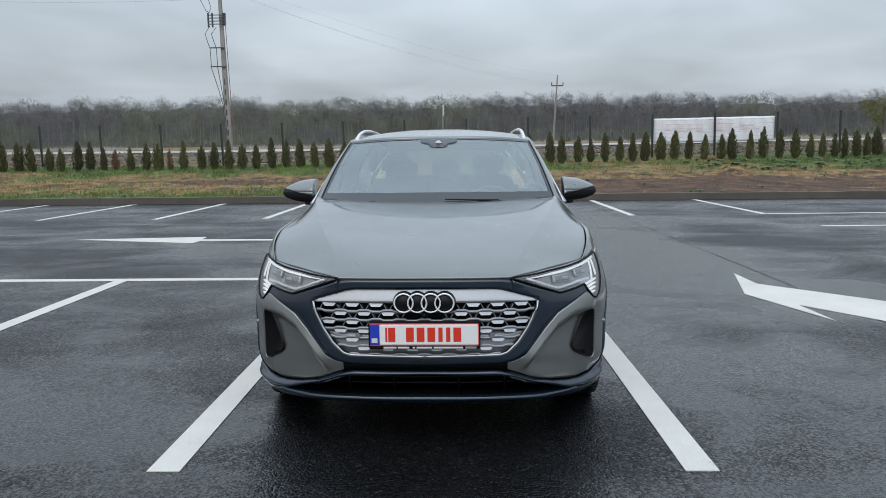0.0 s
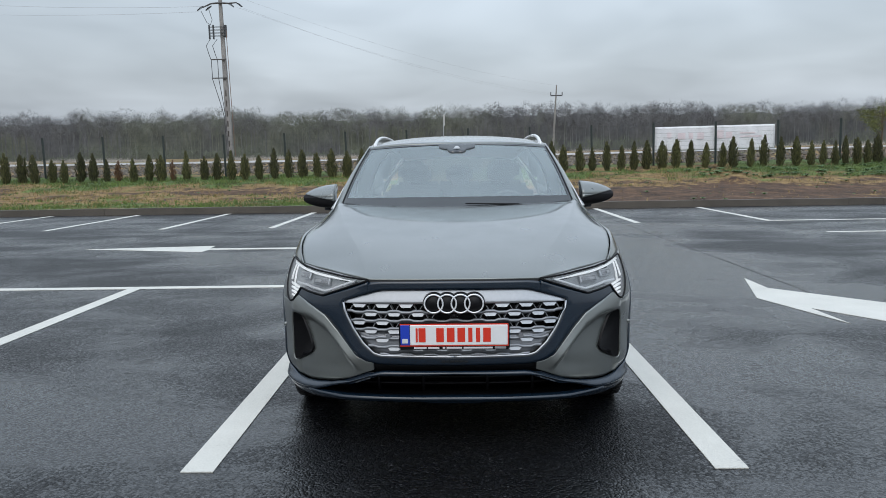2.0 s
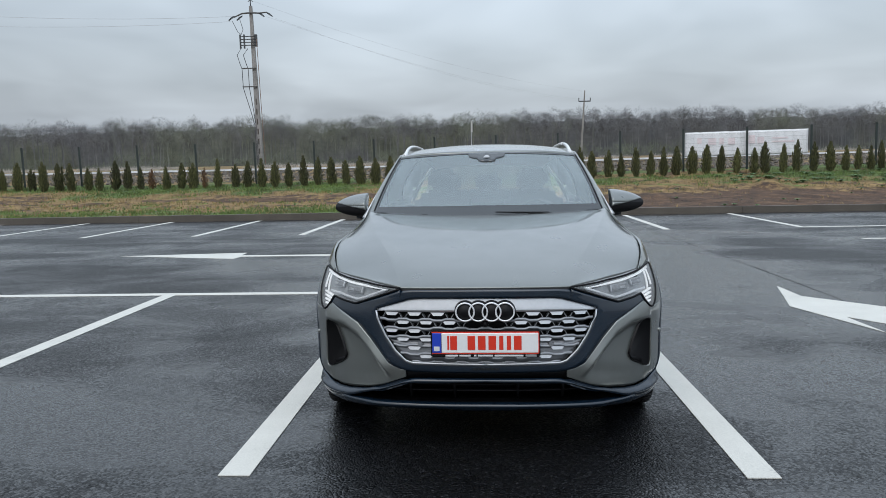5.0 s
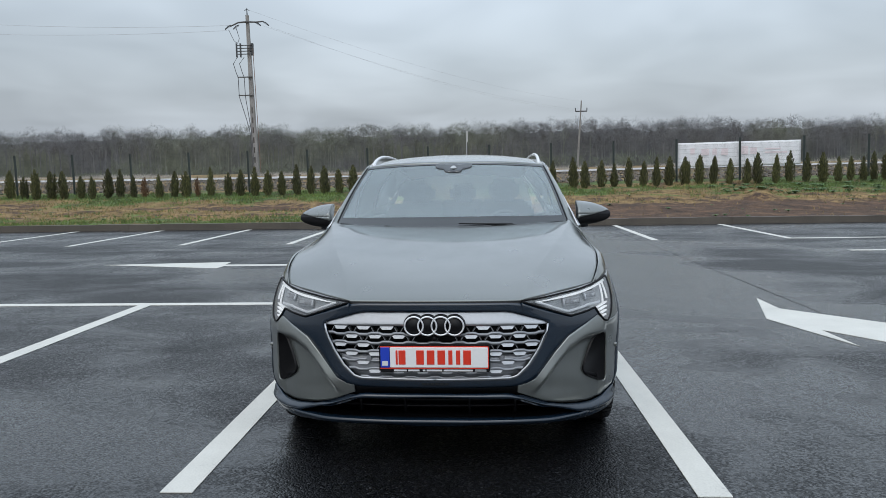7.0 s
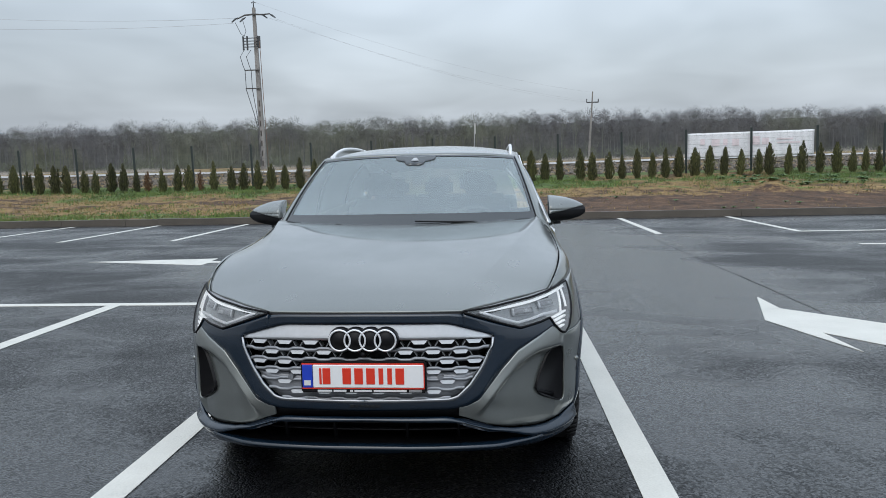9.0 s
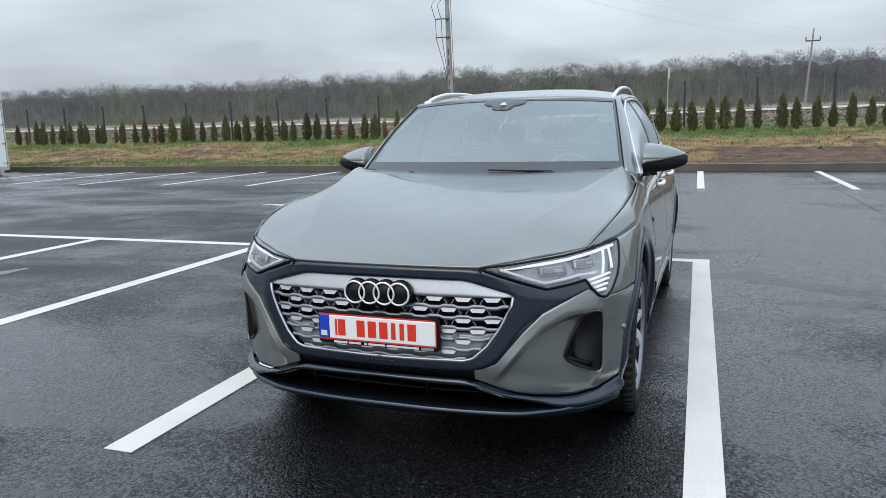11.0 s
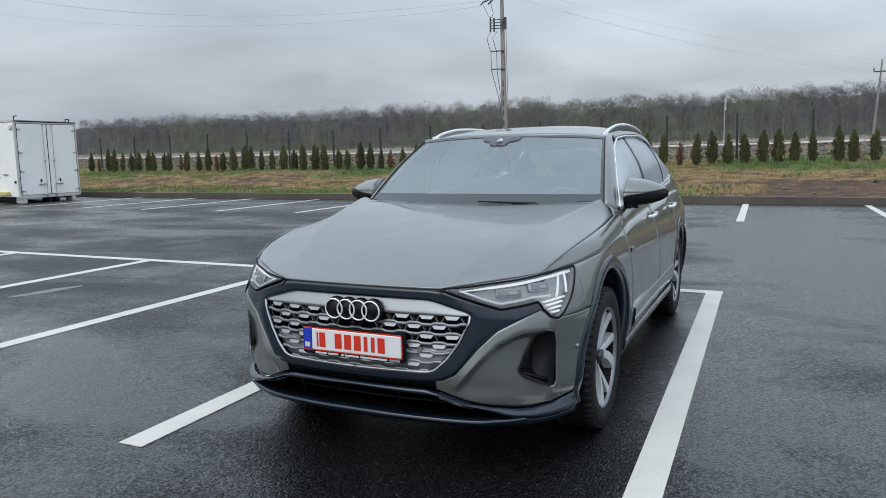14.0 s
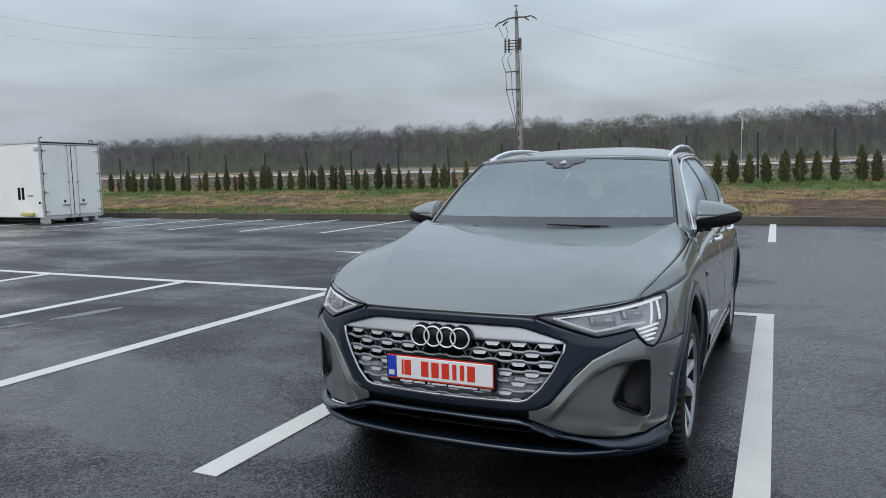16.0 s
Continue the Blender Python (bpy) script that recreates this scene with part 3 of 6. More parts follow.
marking("road_arrow", [(-6.5, 9.03), (-4.24, 8.43), (-4.22, 8.73), (-2.4, 8.70), (-2.4, 8.90), (-4.27, 8.93), (-4.30, 9.32)], "white painted straight arrow on wet asphalt")

for x, y0, y1 in ((-5.87, 5.02, 17.8), (3.75, -12, 17.8), (-10.85, 5.02, 17.8)):
    bm = bmesh.new()
    n = int((y1 - y0) / 0.35)
    rows = []
    for k in range(n + 1):
        y = y0 + (y1 - y0) * k / n
        c = x + 0.05 * noise.noise((x, y * 0.5, 0)) + 0.02 * noise.noise((x, y * 2.5, 5))
        w = 0.004 + 0.011 * abs(noise.noise((x + 9, y * 1.3, 1)))
        rows.append([Vector((c - w, y, 0.003)), Vector((c + w, y, 0.003))])
    grid(bm, rows, flip=True)
    tagged(new("asphalt_joint", mesh_of("asphalt_joint", bm, SEAM)), "dark uneven paving joint in the asphalt", "paving joint", kind="structure")

# added wall out of view: gives the car's front something dark to reflect
bm = bmesh.new()
box(bm, (-60, -44.0, 0.0), (60, -40.0, 3.2))
box(bm, (-60.1, -44.1, 3.2), (60.1, -39.9, 3.4))
tagged(new("unseen_wall_south", mesh_of("unseen_wall_south", bm, UNSEEN_WALL)), "plain dark grey wall added out of view, reflected in the car's front", "wall", kind="structure")

def puddle(ax, ay, bx, by, half, seed):
    """A thin streak of standing water from a to b with an uneven edge."""
    a, b = Vector((ax, ay)), Vector((bx, by))
    d = (b - a).normalized()
    n = Vector((-d.y, d.x))
    up, dn = [], []
    for k in range(1, 24):
        t = k / 24
        w = half * math.sin(math.pi * t) ** 0.7
        c = a.lerp(b, t)
        up.append(c + n * w * (1 + 0.6 * noise.noise((t * 5, seed, 0))))
        dn.append(c - n * w * (1 + 0.6 * noise.noise((t * 6, seed, 7))))
    pts = [a] + dn + [b] + up[::-1]
    tagged(new("puddle", mesh_of("puddle", prism(bmesh.new(), [(p.x, p.y) for p in pts], 0.0, 0.002), WATER)), "thin streak of rain water on the asphalt", "puddle", kind="structure")


puddle(-5.68, 2.25, -5.52, 3.10, 0.10, 3)
puddle(-5.80, 1.75, -5.72, 2.15, 0.05, 9)

# ---- forest beyond the road ----
rng = random.Random(5)


def sliver(verts, faces, a, b, w):
    """A thin three-sided spike from a to b."""
    i = len(verts)
    d = b - a
    s = Vector((d.z, 0.3 * d.length, -d.x))
    s = s.normalized() * w if s.length > 1e-6 else Vector((w, 0, 0))
    verts += [a - s, a + s, a + Vector((0, w, 0)), b]
    faces += [(i, i + 1, i + 3), (i + 1, i + 2, i + 3), (i + 2, i, i + 3)]


def stuff(name, verts, faces, material, label, category):
    me = bpy.data.meshes.new(name)
    me.from_pydata([tuple(v) for v in verts], [], faces)
    me.materials.append(material)
    return tagged(new(name, me), label, category, kind="stuff")


def bare_tree(verts, faces, base, height, twigs):
    """Trunk, a few limbs, and a rounded crown made of several clumps of fine twigs."""
    lean = Vector((rng.uniform(-0.04, 0.04), 0, 1))
    sliver(verts, faces, base, base + lean * height * 0.85, 0.11)
    wide = height * rng.uniform(0.15, 0.23)
    clumps = []
    for k in range(6):
        ang, d = rng.uniform(0, 2 * math.pi), rng.uniform(0.0, 0.8) * wide
        c = base + lean * height * rng.uniform(0.55, 0.84) + Vector((math.cos(ang) * d, math.sin(ang) * d * 0.6, 0))
        a = base + lean * height * rng.uniform(0.3, 0.5)
        sliver(verts, faces, a, c, 0.045)
        clumps.append((c, rng.uniform(0.10, 0.16) * height))
    for k in range(twigs):
        c, size = clumps[k % 6]
        ang, up = rng.uniform(0, 2 * math.pi), rng.uniform(-0.75, 1)
        r = math.sqrt(1 - up * up)
        out = Vector((math.cos(ang) * r, math.sin(ang) * r * 0.7, up))
        a = c + out * size * rng.uniform(0.35, 0.9)
        d = (out + Vector((rng.uniform(-0.5, 0.5), 0, rng.uniform(-0.2, 0.6)))).normalized() * rng.uniform(0.3, 0.65)
        sliver(verts, faces, a, a + d, rng.uniform(0.014, 0.034))


def skyline(x):
    return 16.9 + 0.9 * noise.noise((x * 0.02, 0, 0)) + 0.8 * noise.noise((x * 0.06, 3, 0)) + 0.5 * noise.noise((x * 0.22, 9, 0))


verts, faces = [], []
for row in range(4):
    y = 166 + row * 5.5
    x = -300.0
    while x < 190:
        x += rng.uniform(1.6, 3.4) + (0 if -200 < x < 130 else 4)
        yy = y + rng.uniform(-2, 2)
        g = land(x, yy)
        top = skyline(x) * (yy / 186.0) + rng.uniform(-1.3, 0.7)
        bare_tree(verts, faces, Vector((x, yy, g - 0.2)), top - g, 520)
stuff("woodland", verts, faces, WOODS, "distant belt of bare woodland trees in hazed grey", "woodland")

bm = bmesh.new()
rows = []
for z in (0, 0.35, 0.7, 0.9, 1.0):
    rows.append([Vector((0.5 * i, 187 + 1.5 * noise.noise((i * 0.1, z, 0)), 2 + z * (skyline(0.5 * i) - 4.9 + 1.3 * noise.noise((i * 0.1, 2, 0)) - 1.2 + 0.6 * noise.noise((i * 0.3, 5, 0)) + 0.7 * noise.noise((i * 1.7, 8, 0))))) for i in range(-840, 600)])
rows.append([p + Vector((0, 40, -1)) for p in rows[-1]])
grid(bm, rows, flip=True)
tagged(new("backdrop", mesh_of("backdrop", bm, WOODS, True)), "backing sheet in hazed grey for the depth of the bare wood", "woodland", kind="structure")

verts, faces = [], []
for k in range(700):
    x, y = rng.uniform(-300, 190), rng.uniform(146, 160)
    hgt = rng.uniform(1.2, 4.4) * (1.0 if noise.noise((x * 0.05, 7, 0)) > -0.1 else 0.45)
    for j in range(26):
        a = Vector((x + rng.uniform(-1.6, 1.6), y + rng.uniform(-1, 1), land(x, y) + rng.uniform(0, 0.6) * hgt))
        sliver(verts, faces, a, a + Vector((rng.uniform(-0.6, 0.6), rng.uniform(-0.4, 0.4), rng.uniform(0.2, 0.6))) * hgt * 0.7, 0.04)
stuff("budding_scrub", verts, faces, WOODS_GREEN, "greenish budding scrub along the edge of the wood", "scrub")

verts, faces = [], []
for k in range(420):
    x, y = rng.uniform(-120, 90), rng.uniform(54.5, 60)
    if noise.noise((x * 0.11, 2, 0)) < -0.18:
        continue
    hgt = rng.uniform(0.16, 0.42)
    for j in range(48):
        a = Vector((x + rng.uniform(-1.0, 1.0), y + rng.uniform(-0.6, 0.6), land(x, y) - 0.02))
        sliver(verts, faces, a, a + Vector((rng.uniform(-0.5, 0.5), rng.uniform(-0.4, 0.4), rng.uniform(0.5, 1.1))) * hgt, 0.014)
stuff("dry_scrub", verts, faces, SCRUB, "pale dry scrub along the far side of the road", "scrub")

verts, faces = [], []
for k in range(9000):
    y = 32.2 + 12.3 * rng.random() ** 1.1
    x = rng.uniform(-55, 32)
    r = rng.uniform(0.04, 0.12) * (1.6 if rng.random() < 0.08 else 1)
    c = Vector((x, y, land(x, y) + r * 0.25))
    i = len(verts)
    for sx, sy, sz in ((1, 0, 0), (0.2, 1, 0), (-1, 0.2, 0), (-0.1, -1, 0), (0.1, 0, 0.8), (0, 0, -0.8)):
        verts.append(c + Vector((sx, sy, sz)) * r * rng.uniform(0.7, 1.25))
    faces += [(i, i + 1, i + 4), (i + 1, i + 2, i + 4), (i + 2, i + 3, i + 4), (i + 3, i, i + 4), (i + 1, i, i + 5), (i + 2, i + 1, i + 5), (i + 3, i + 2, i + 5), (i, i + 3, i + 5)]
stuff("rubble_bank", verts, faces, STONE, "bank of loose grey-brown rubble stones below the road", "rubble")

gv, gf, sv, sf = [], [], [], []
for k in range(120000):
    x, y = rng.uniform(-46, 27), 18.12 + 12.0 * rng.random()
    g = growth(x, y) + rng.uniform(-0.16, 0.16) + 0.25 * noise.noise((x * 2.6, y * 3.5, 8))
    tuft = 0.5 + 0.9 * noise.noise((x * 1.3, y * 1.3, 5))
    if rng.random() > tuft * (0.02 if g < 0.3 else 0.5 if g < 0.55 else 1.2):
        continue
    a = Vector((x, y, land(x, y) + 0.02 + noise.noise((x * 0.5, y * 0.5, 0)) * 0.07))
    b = a + Vector((rng.uniform(-0.07, 0.07), rng.uniform(-0.05, 0.05), rng.uniform(0.03, 0.10) * (0.6 + tuft) * (1.3 if g > 0.8 else 1)))
    sliver(*((gv, gf) if g > 0.55 else (sv, sf)), a, b, 0.014)
stuff("green_grass", gv, gf, GRASS, "tufts of short green spring grass on the verge", "grass")
stuff("dry_grass", sv, sf, STRAW, "tufts of dry straw-coloured grass on the verge", "grass")

wv, wf = [], []
for k in range(330):
    x, y = (rng.uniform(10, 25), rng.uniform(25.2, 28.9)) if k < 150 else (rng.uniform(-40, 25), rng.uniform(18.6, 28.9))
    n = rng.randint(12, 24)
    s = rng.uniform(0.07, 0.19) * (1.4 if k < 150 else 0.75)
    for j in range(n):
        a = 2 * math.pi * j / n + rng.uniform(-0.3, 0.3)
        d, q = Vector((math.cos(a), math.sin(a), 0)), Vector((-math.sin(a), math.cos(a), 0))
        o = Vector((x, y, land(x, y) + 0.01))
        i = len(wv)
        wv += [o, o + d * s * 0.5 + q * s * 0.16 + Vector((0, 0, s * 0.5)), o + d * s + Vector((0, 0, s * rng.uniform(0.2, 0.5))), o + d * s * 0.5 - q * s * 0.16 + Vector((0, 0, s * 0.5))]
        wf += [(i, i + 1, i + 2, i + 3)]
stuff("weeds", wv, wf, WEED, "broad-leaved green weeds growing on the verge", "weeds")

def young_tree(x, y, height, spread, seed):
    """A slim trunk with forked limbs and a loose crown of small spring leaves."""
    r = random.Random(seed)
    tree = thing("young_tree", "young tree in yellow-green spring leaf beyond the road", "tree", at=(x, y, land(x, y)))
    bm = bmesh.new()
    tube(bm, [(0, 0, -0.1), (0.05, 0, height * 0.3), (-0.04, 0.05, height * 0.62), (0.03, 0, height * 0.9)], 0.09, 0.02, 7)
    part("trunk", bm, BARK, tree)
    verts, faces = [], []
    for k in range(16):
        a, z = r.uniform(0, 2 * math.pi), height * r.uniform(0.16, 0.7)
        tip = Vector((math.cos(a), math.sin(a), 0)) * spread * r.uniform(0.45, 1.0) + Vector((0, 0, z + height * r.uniform(0.12, 0.3)))
        bm = bmesh.new()
        root = Vector((0, 0, z))
        tube(bm, [root, root.lerp(tip, 0.5) + Vector((0, 0, 0.12)), tip], 0.035, 0.008, 5)
        part("limb", bm, BARK, tree)
        for j in range(170):
            c = root.lerp(tip, r.uniform(0.3, 1.08)) + Vector((r.gauss(0, 0.22), r.gauss(0, 0.22), r.gauss(0.05, 0.2)))
            d = Vector((r.uniform(-1, 1), r.uniform(-1, 1), r.uniform(-0.6, 1))).normalized() * r.uniform(0.04, 0.09)
            e = d.cross(Vector((0.3, 0.5, 0.8))).normalized() * 0.03
            i = len(verts)
            verts += [c - d, c + e, c + d, c - e]
            faces.append((i, i + 1, i + 2, i + 3))
    crown = bpy.data.meshes.new("crown")
    crown.from_pydata([tuple(v) for v in verts], [], faces)
    crown.materials.append(SPRING_LEAF)
    new("crown", crown).parent = tree


young_tree(36.6, 60.0, 3.6, 1.9, 8)

# ---- fence with mesh panels and a banner ----
FENCE_Y = 30.5
fence = thing("fence", "dark green steel mesh fence on slim posts above the verge", "fence", at=(0, 0, 0))
post_xs = [-42.17 + 2.853 * k for k in range(25)]
post_mesh = mesh_of("post", box(boxed((-0.045, -0.03, -0.3), (0.045, 0.03, 1.93), 0.006, 1), (-0.048, -0.033, 1.925), (0.048, 0.033, 1.94)), POST)
bm = bmesh.new()
for k in range(10):
    z = 0.10 + 0.195 * k
    box(bm, (0.03, -0.003, z - 0.0022), (2.82, 0.003, z + 0.0022))
for k in range(56):
    x = 0.05 + 0.05 * k
    box(bm, (x - 0.0011, -0.0011, 0.05), (x + 0.0011, 0.0011, 1.88))
panel_mesh = mesh_of("mesh_panel", bm, FENCE_WIRE)
for i, x in enumerate(post_xs):
    z = land(x, FENCE_Y)
    p = new("post", post_mesh)
    p.parent, p.matrix_basis = fence, Matrix.Translation((x, FENCE_Y, z)) @ Matrix.Rotation(radians(-1.0), 4, "Y")
    if i + 1 < len(post_xs):
        q = new("mesh_panel", panel_mesh)
        slope = math.atan2(land(x + 2.853, FENCE_Y) - z, 2.853)
        q.parent, q.matrix_basis = fence, Matrix.Translation((x, FENCE_Y, z)) @ Matrix.Rotation(-slope, 4, "Y")

banner = thing("banner", "white banner with faded print tied behind the mesh fence", "banner", at=(9.26, 30.62, 0))
bm = bmesh.new()
rows = []
for k in range(13):
    z = k / 12
    rows.append([Vector((5.52 * j / 40, 0.02 * math.sin(j * 0.9 + z * 3) * 0.5, 1.76 + 0.07 * j / 40 + z * (1.11 - 0.012 * (j % 10 == 5)))) for j in range(41)])
grid(bm, rows, flip=True)
part("cloth", bm, BANNER, banner, smooth_faces=True, thick=0.003)
for x0, x1, z0, z1 in ((0.55, 0.75, 2.35, 2.62), (1.05, 1.40, 2.30, 2.60), (1.55, 1.75, 2.32, 2.60), (1.95, 2.25, 2.30, 2.60), (2.85, 3.15, 2.32, 2.70), (3.25, 3.55, 2.32, 2.62), (3.9, 4.9, 2.36, 2.43), (3.9, 4.6, 2.52, 2.59)):
    part("printed_bar", boxed((x0, -0.03, z0), (x1, -0.026, z1)), PALE_RED, banner, "faded pale red print")

# ---- hedge of young thujas ----
def thuja_meshes(seed, brown=False):
    """A narrow shrub of upright sprays with several leaders of uneven height."""
    r = random.Random(seed)
    bm = bmesh.new()
    tube(bm, [(0, 0, -0.05), (0.01, 0, 0.3), (0, 0.01, 0.8)], 0.022, 0.008, 5)
    trunk = mesh_of("trunk", bm, BARK)
    verts, faces = [], []
    wide = r.uniform(0.135, 0.185)
    leaders = [(r.uniform(-0.03, 0.03), r.uniform(-0.03, 0.03), 1.0, 1.0)]
    for _ in range(r.randint(3, 5)):
        a, d = r.uniform(0, 2 * math.pi), r.uniform(0.35, 0.8) * wide
        leaders.append((math.cos(a) * d, math.sin(a) * d, r.uniform(0.62, 0.95), r.uniform(0.5, 0.75)))
    for k in range(620 if not brown else 210):
        lx, ly, top, girth = leaders[r.randrange(len(leaders))] if r.random() < 0.7 else leaders[0]
        h = r.random() ** 0.9
        body = (0.55 + 0.45 * min(1, h * 4)) * (1 - h ** 1.9)
        rad = wide * girth * body * r.uniform(0.45, 1.25) + 0.008
        a = r.uniform(0, 2 * math.pi)
        out = Vector((math.cos(a), math.sin(a), 0))
        c = Vector((lx, ly, 0)) * min(1, 0.25 + h) + out * rad + Vector((0, 0, 0.03 + h * top * 0.94))
        d = (out * r.uniform(0.15, 0.6) + Vector((0, 0, 1))).normalized() * r.uniform(0.05, 0.13) * (1.2 - 0.5 * h)
        side = Vector((-math.sin(a), math.cos(a), 0)) * r.uniform(0.011, 0.028)
        i = len(verts)
        verts += [c - side, c - d * 0.35, c + side, c + d, c + out * 0.02]
        faces += [(i, i + 1, i + 4), (i + 1, i + 2, i + 4), (i + 2, i + 3, i + 4), (i + 3, i, i + 4), (i, i + 3, i + 2, i + 1)]
    thick = 0.2 if brown else 0.55
    for lx, ly, top, girth in leaders:      # dense heart of each leader
        for k in range(6):
            h0, h1 = k / 6, (k + 1) / 6
            ring = [[Vector((lx * min(1, 0.25 + h) + math.cos(j * 1.047) * q, ly * min(1, 0.25 + h) + math.sin(j * 1.047) * q, 0.02 + h * top * 0.9)) for j in range(6)]
                    for h, q in ((h0, thick * wide * girth * (0.6 + 0.4 * min(1, h0 * 4)) * (1 - h0 ** 1.9) + 0.004), (h1, thick * wide * girth * (1 - h1 ** 1.9) + 0.004))]
            for j in range(6):
                i = len(verts)
                verts += [ring[0][j], ring[0][(j + 1) % 6], ring[1][(j + 1) % 6], ring[1][j]]
                faces.append((i, i + 1, i + 2, i + 3))
    crown = bpy.data.meshes.new("crown")
    crown.from_pydata([tuple(v) for v in verts], [], faces)
    crown.materials.append(THUJA_BROWN if brown else THUJA)
    return trunk, crown


HEDGE_Y = 29.4
HEDGE_X = [-36.18, -35.47, -34.77, -34.17, -33.58, -32.86, -32.23, -31.57, -31.05, -30.32, -29.72, -29.05, -28.43, -27.73, -27.04, -26.4, -25.85, -25.15, -24.49, -23.88, -23.24, -22.5, -21.84,
           -21.2, -20.55, -19.86, -19.22, -18.47, -17.86, -17.2, -16.51, -15.87, -15.37, -14.66, -13.97, -13.39, -12.87, -12.21, -11.45, -10.82, -10.17, -9.57, -8.92, -8.22, -7.57, -6.92, -6.25,
           -5.58, -4.9, -4.23, -3.55, -2.88, -2.21, -1.55, -0.91, -0.33, 0.33, 0.96, 1.62, 2.2, 2.8, 3.45, 4.33, 4.86, 5.59, 6.16, 6.79, 7.41, 7.99, 8.61, 9.28, 9.9, 10.55, 11.24, 11.89, 12.46,
           13.2, 13.88, 14.52, 15.21, 15.87, 16.48, 16.9, 17.41, 17.9, 18.4, 18.9, 19.5, 20.1, 20.8]
BROWNED = (-35.47, -29.05, -26.4, -15.37, -12.87, -1.55)
rng = random.Random(11)
kinds = [thuja_meshes(40 + k) for k in range(8)] + [thuja_meshes(60 + k, True) for k in range(2)]
protos = {}
for x in [-38.6 - 0.64 * k for k in range(8)] + HEDGE_X:
    k = 8 + rng.randrange(2) if x in BROWNED else rng.randrange(8)
    y = HEDGE_Y + rng.uniform(-0.12, 0.12)
    tall = rng.uniform(1.06, 1.42) * (0.8 if k > 7 else 1)
    girth = tall * rng.uniform(0.85, 1.15)
    m = Matrix.Translation((x, y, land(x, y) - 0.02)) @ Matrix.Rotation(rng.uniform(0, 6.28), 4, "Z")
    if k not in protos:
        t = thing("thuja", "browned and sparse young thuja in a hedge row" if k > 7 else "young dark green columnar thuja in a hedge row", "shrub", "thuja hedge row")
        for nm, me in zip(("trunk", "crown"), kinds[k]):
            new(nm, me).parent = t
        protos[k] = t
    else:
        t = copy_thing(protos[k], m)
    t.matrix_basis = m @ Matrix.Diagonal((girth, girth, tall, 1))

# ---- power line ----
def strand(name, a, b, sag, parent, r=0.02, mat=None):
    bm = bmesh.new()
    a, b = Vector(a), Vector(b)
    tube(bm, [a.lerp(b, k / 24) - Vector((0, 0, sag * 4 * (k / 24) * (1 - k / 24))) for k in range(25)], r, sides=4)
    return part(name, bm, mat or WIRE, parent)


pole = thing("power_pole", "tall weathered concrete power pole leaning slightly, with crossarm and switchgear", "power pole", at=(-18.21, 55.3, 1.85))
def on_pole(z):
    return Vector((-0.245 * z / 13.1, 0, z))


bm = bmesh.new()
rows = []
for k in range(14):
    z = 12.85 * k / 13
    c, w, d = on_pole(z), 0.215 - 0.105 * k / 13, 0.19 - 0.08 * k / 13
    rows.append([c + Vector(v) for v in ((-w, -d, 0), (w, -d, 0), (w, d, 0), (-w, d, 0), (-w, -d, 0))])
grid(bm, rows, flip=True)
bm.faces.new([bm.verts.new(p) for p in rows[-1][:4]])
part("shaft", bm, CONCRETE, pole)
# blocks just proud of the face, their dark colour standing for shade in recesses
for k in range(7):
    z = 0.5 + 0.80 * k
    c, w = on_pole(z), 0.075 - 0.004 * k
    part("recess", boxed(c + Vector((-w, -0.192 + 0.004 * k, -0.24)), c + Vector((w, -0.15, 0.24)), 0.02, 1), RECESS_SHADE, pole, "dark block standing for a shaded recess in the pole's face")
for s in (-1, 1):
    bm = bmesh.new()
    tube(bm, [on_pole(12.25) + Vector((0, -0.2, 0.05)), on_pole(12.25) + Vector((s * 0.7, -0.2, 0.0)), on_pole(12.2) + Vector((s * 1.35, -0.2, -0.22 if s < 0 else 0.10))], 0.075, 0.05, 6)
    part("crossarm", bm, STEEL, pole, "weathered steel crossarm")
    for q in (0.62, 1.28):
        bm = bmesh.new()
        b = on_pole(12.2) + Vector((s * q, -0.2, -0.12 if s < 0 else 0.1))
        pts = [b, b + Vector((s * 0.28, 0, -0.10)), b + Vector((s * 0.52, 0, -0.34))]
        tube(bm, pts, 0.03, 0.03, 6)
        for j in range(5):
            c = pts[0].lerp(pts[2], 0.2 + 0.17 * j)
            bmesh.ops.create_uvsphere(bm, u_segments=8, v_segments=5, radius=0.075, matrix=Matrix.Translation(c) @ Matrix.Diagonal((0.5, 1, 1, 1)))
        part("insulator", bm, ALLOY_DARK, pole, "dark glazed string insulator")
bm = bmesh.new()
tube(bm, [on_pole(12.75), on_pole(13.2), on_pole(13.4)], 0.05, 0.03)
tube(bm, [on_pole(13.28) + Vector((-0.2, 0, -0.06)), on_pole(13.32), on_pole(13.28) + Vector((0.2, 0, -0.06))], 0.03)
part("top_insulator", bm, ALLOY_DARK, pole)
bm = bmesh.new()
for k in range(4):
    z = 9.75 + 0.23 * k
    box(bm, on_pole(z) + Vector((-0.85, -0.35, -0.03)), on_pole(z) + Vector((0.30, -0.27, 0.03)), 0.01, 1)
for x in (-0.92, -0.6):
    box(bm, on_pole(10) + Vector((x - 0.05, -0.4, -0.5)), on_pole(10) + Vector((x + 0.05, -0.24, 0.6)), 0.01, 1)
box(bm, on_pole(10) + Vector((0.2, -0.3, -0.35)), on_pole(10) + Vector((0.42, -0.1, 0.6)), 0.02, 1)
part("switchgear", bm, ALLOY_DARK, pole, "dark steel switch frame")
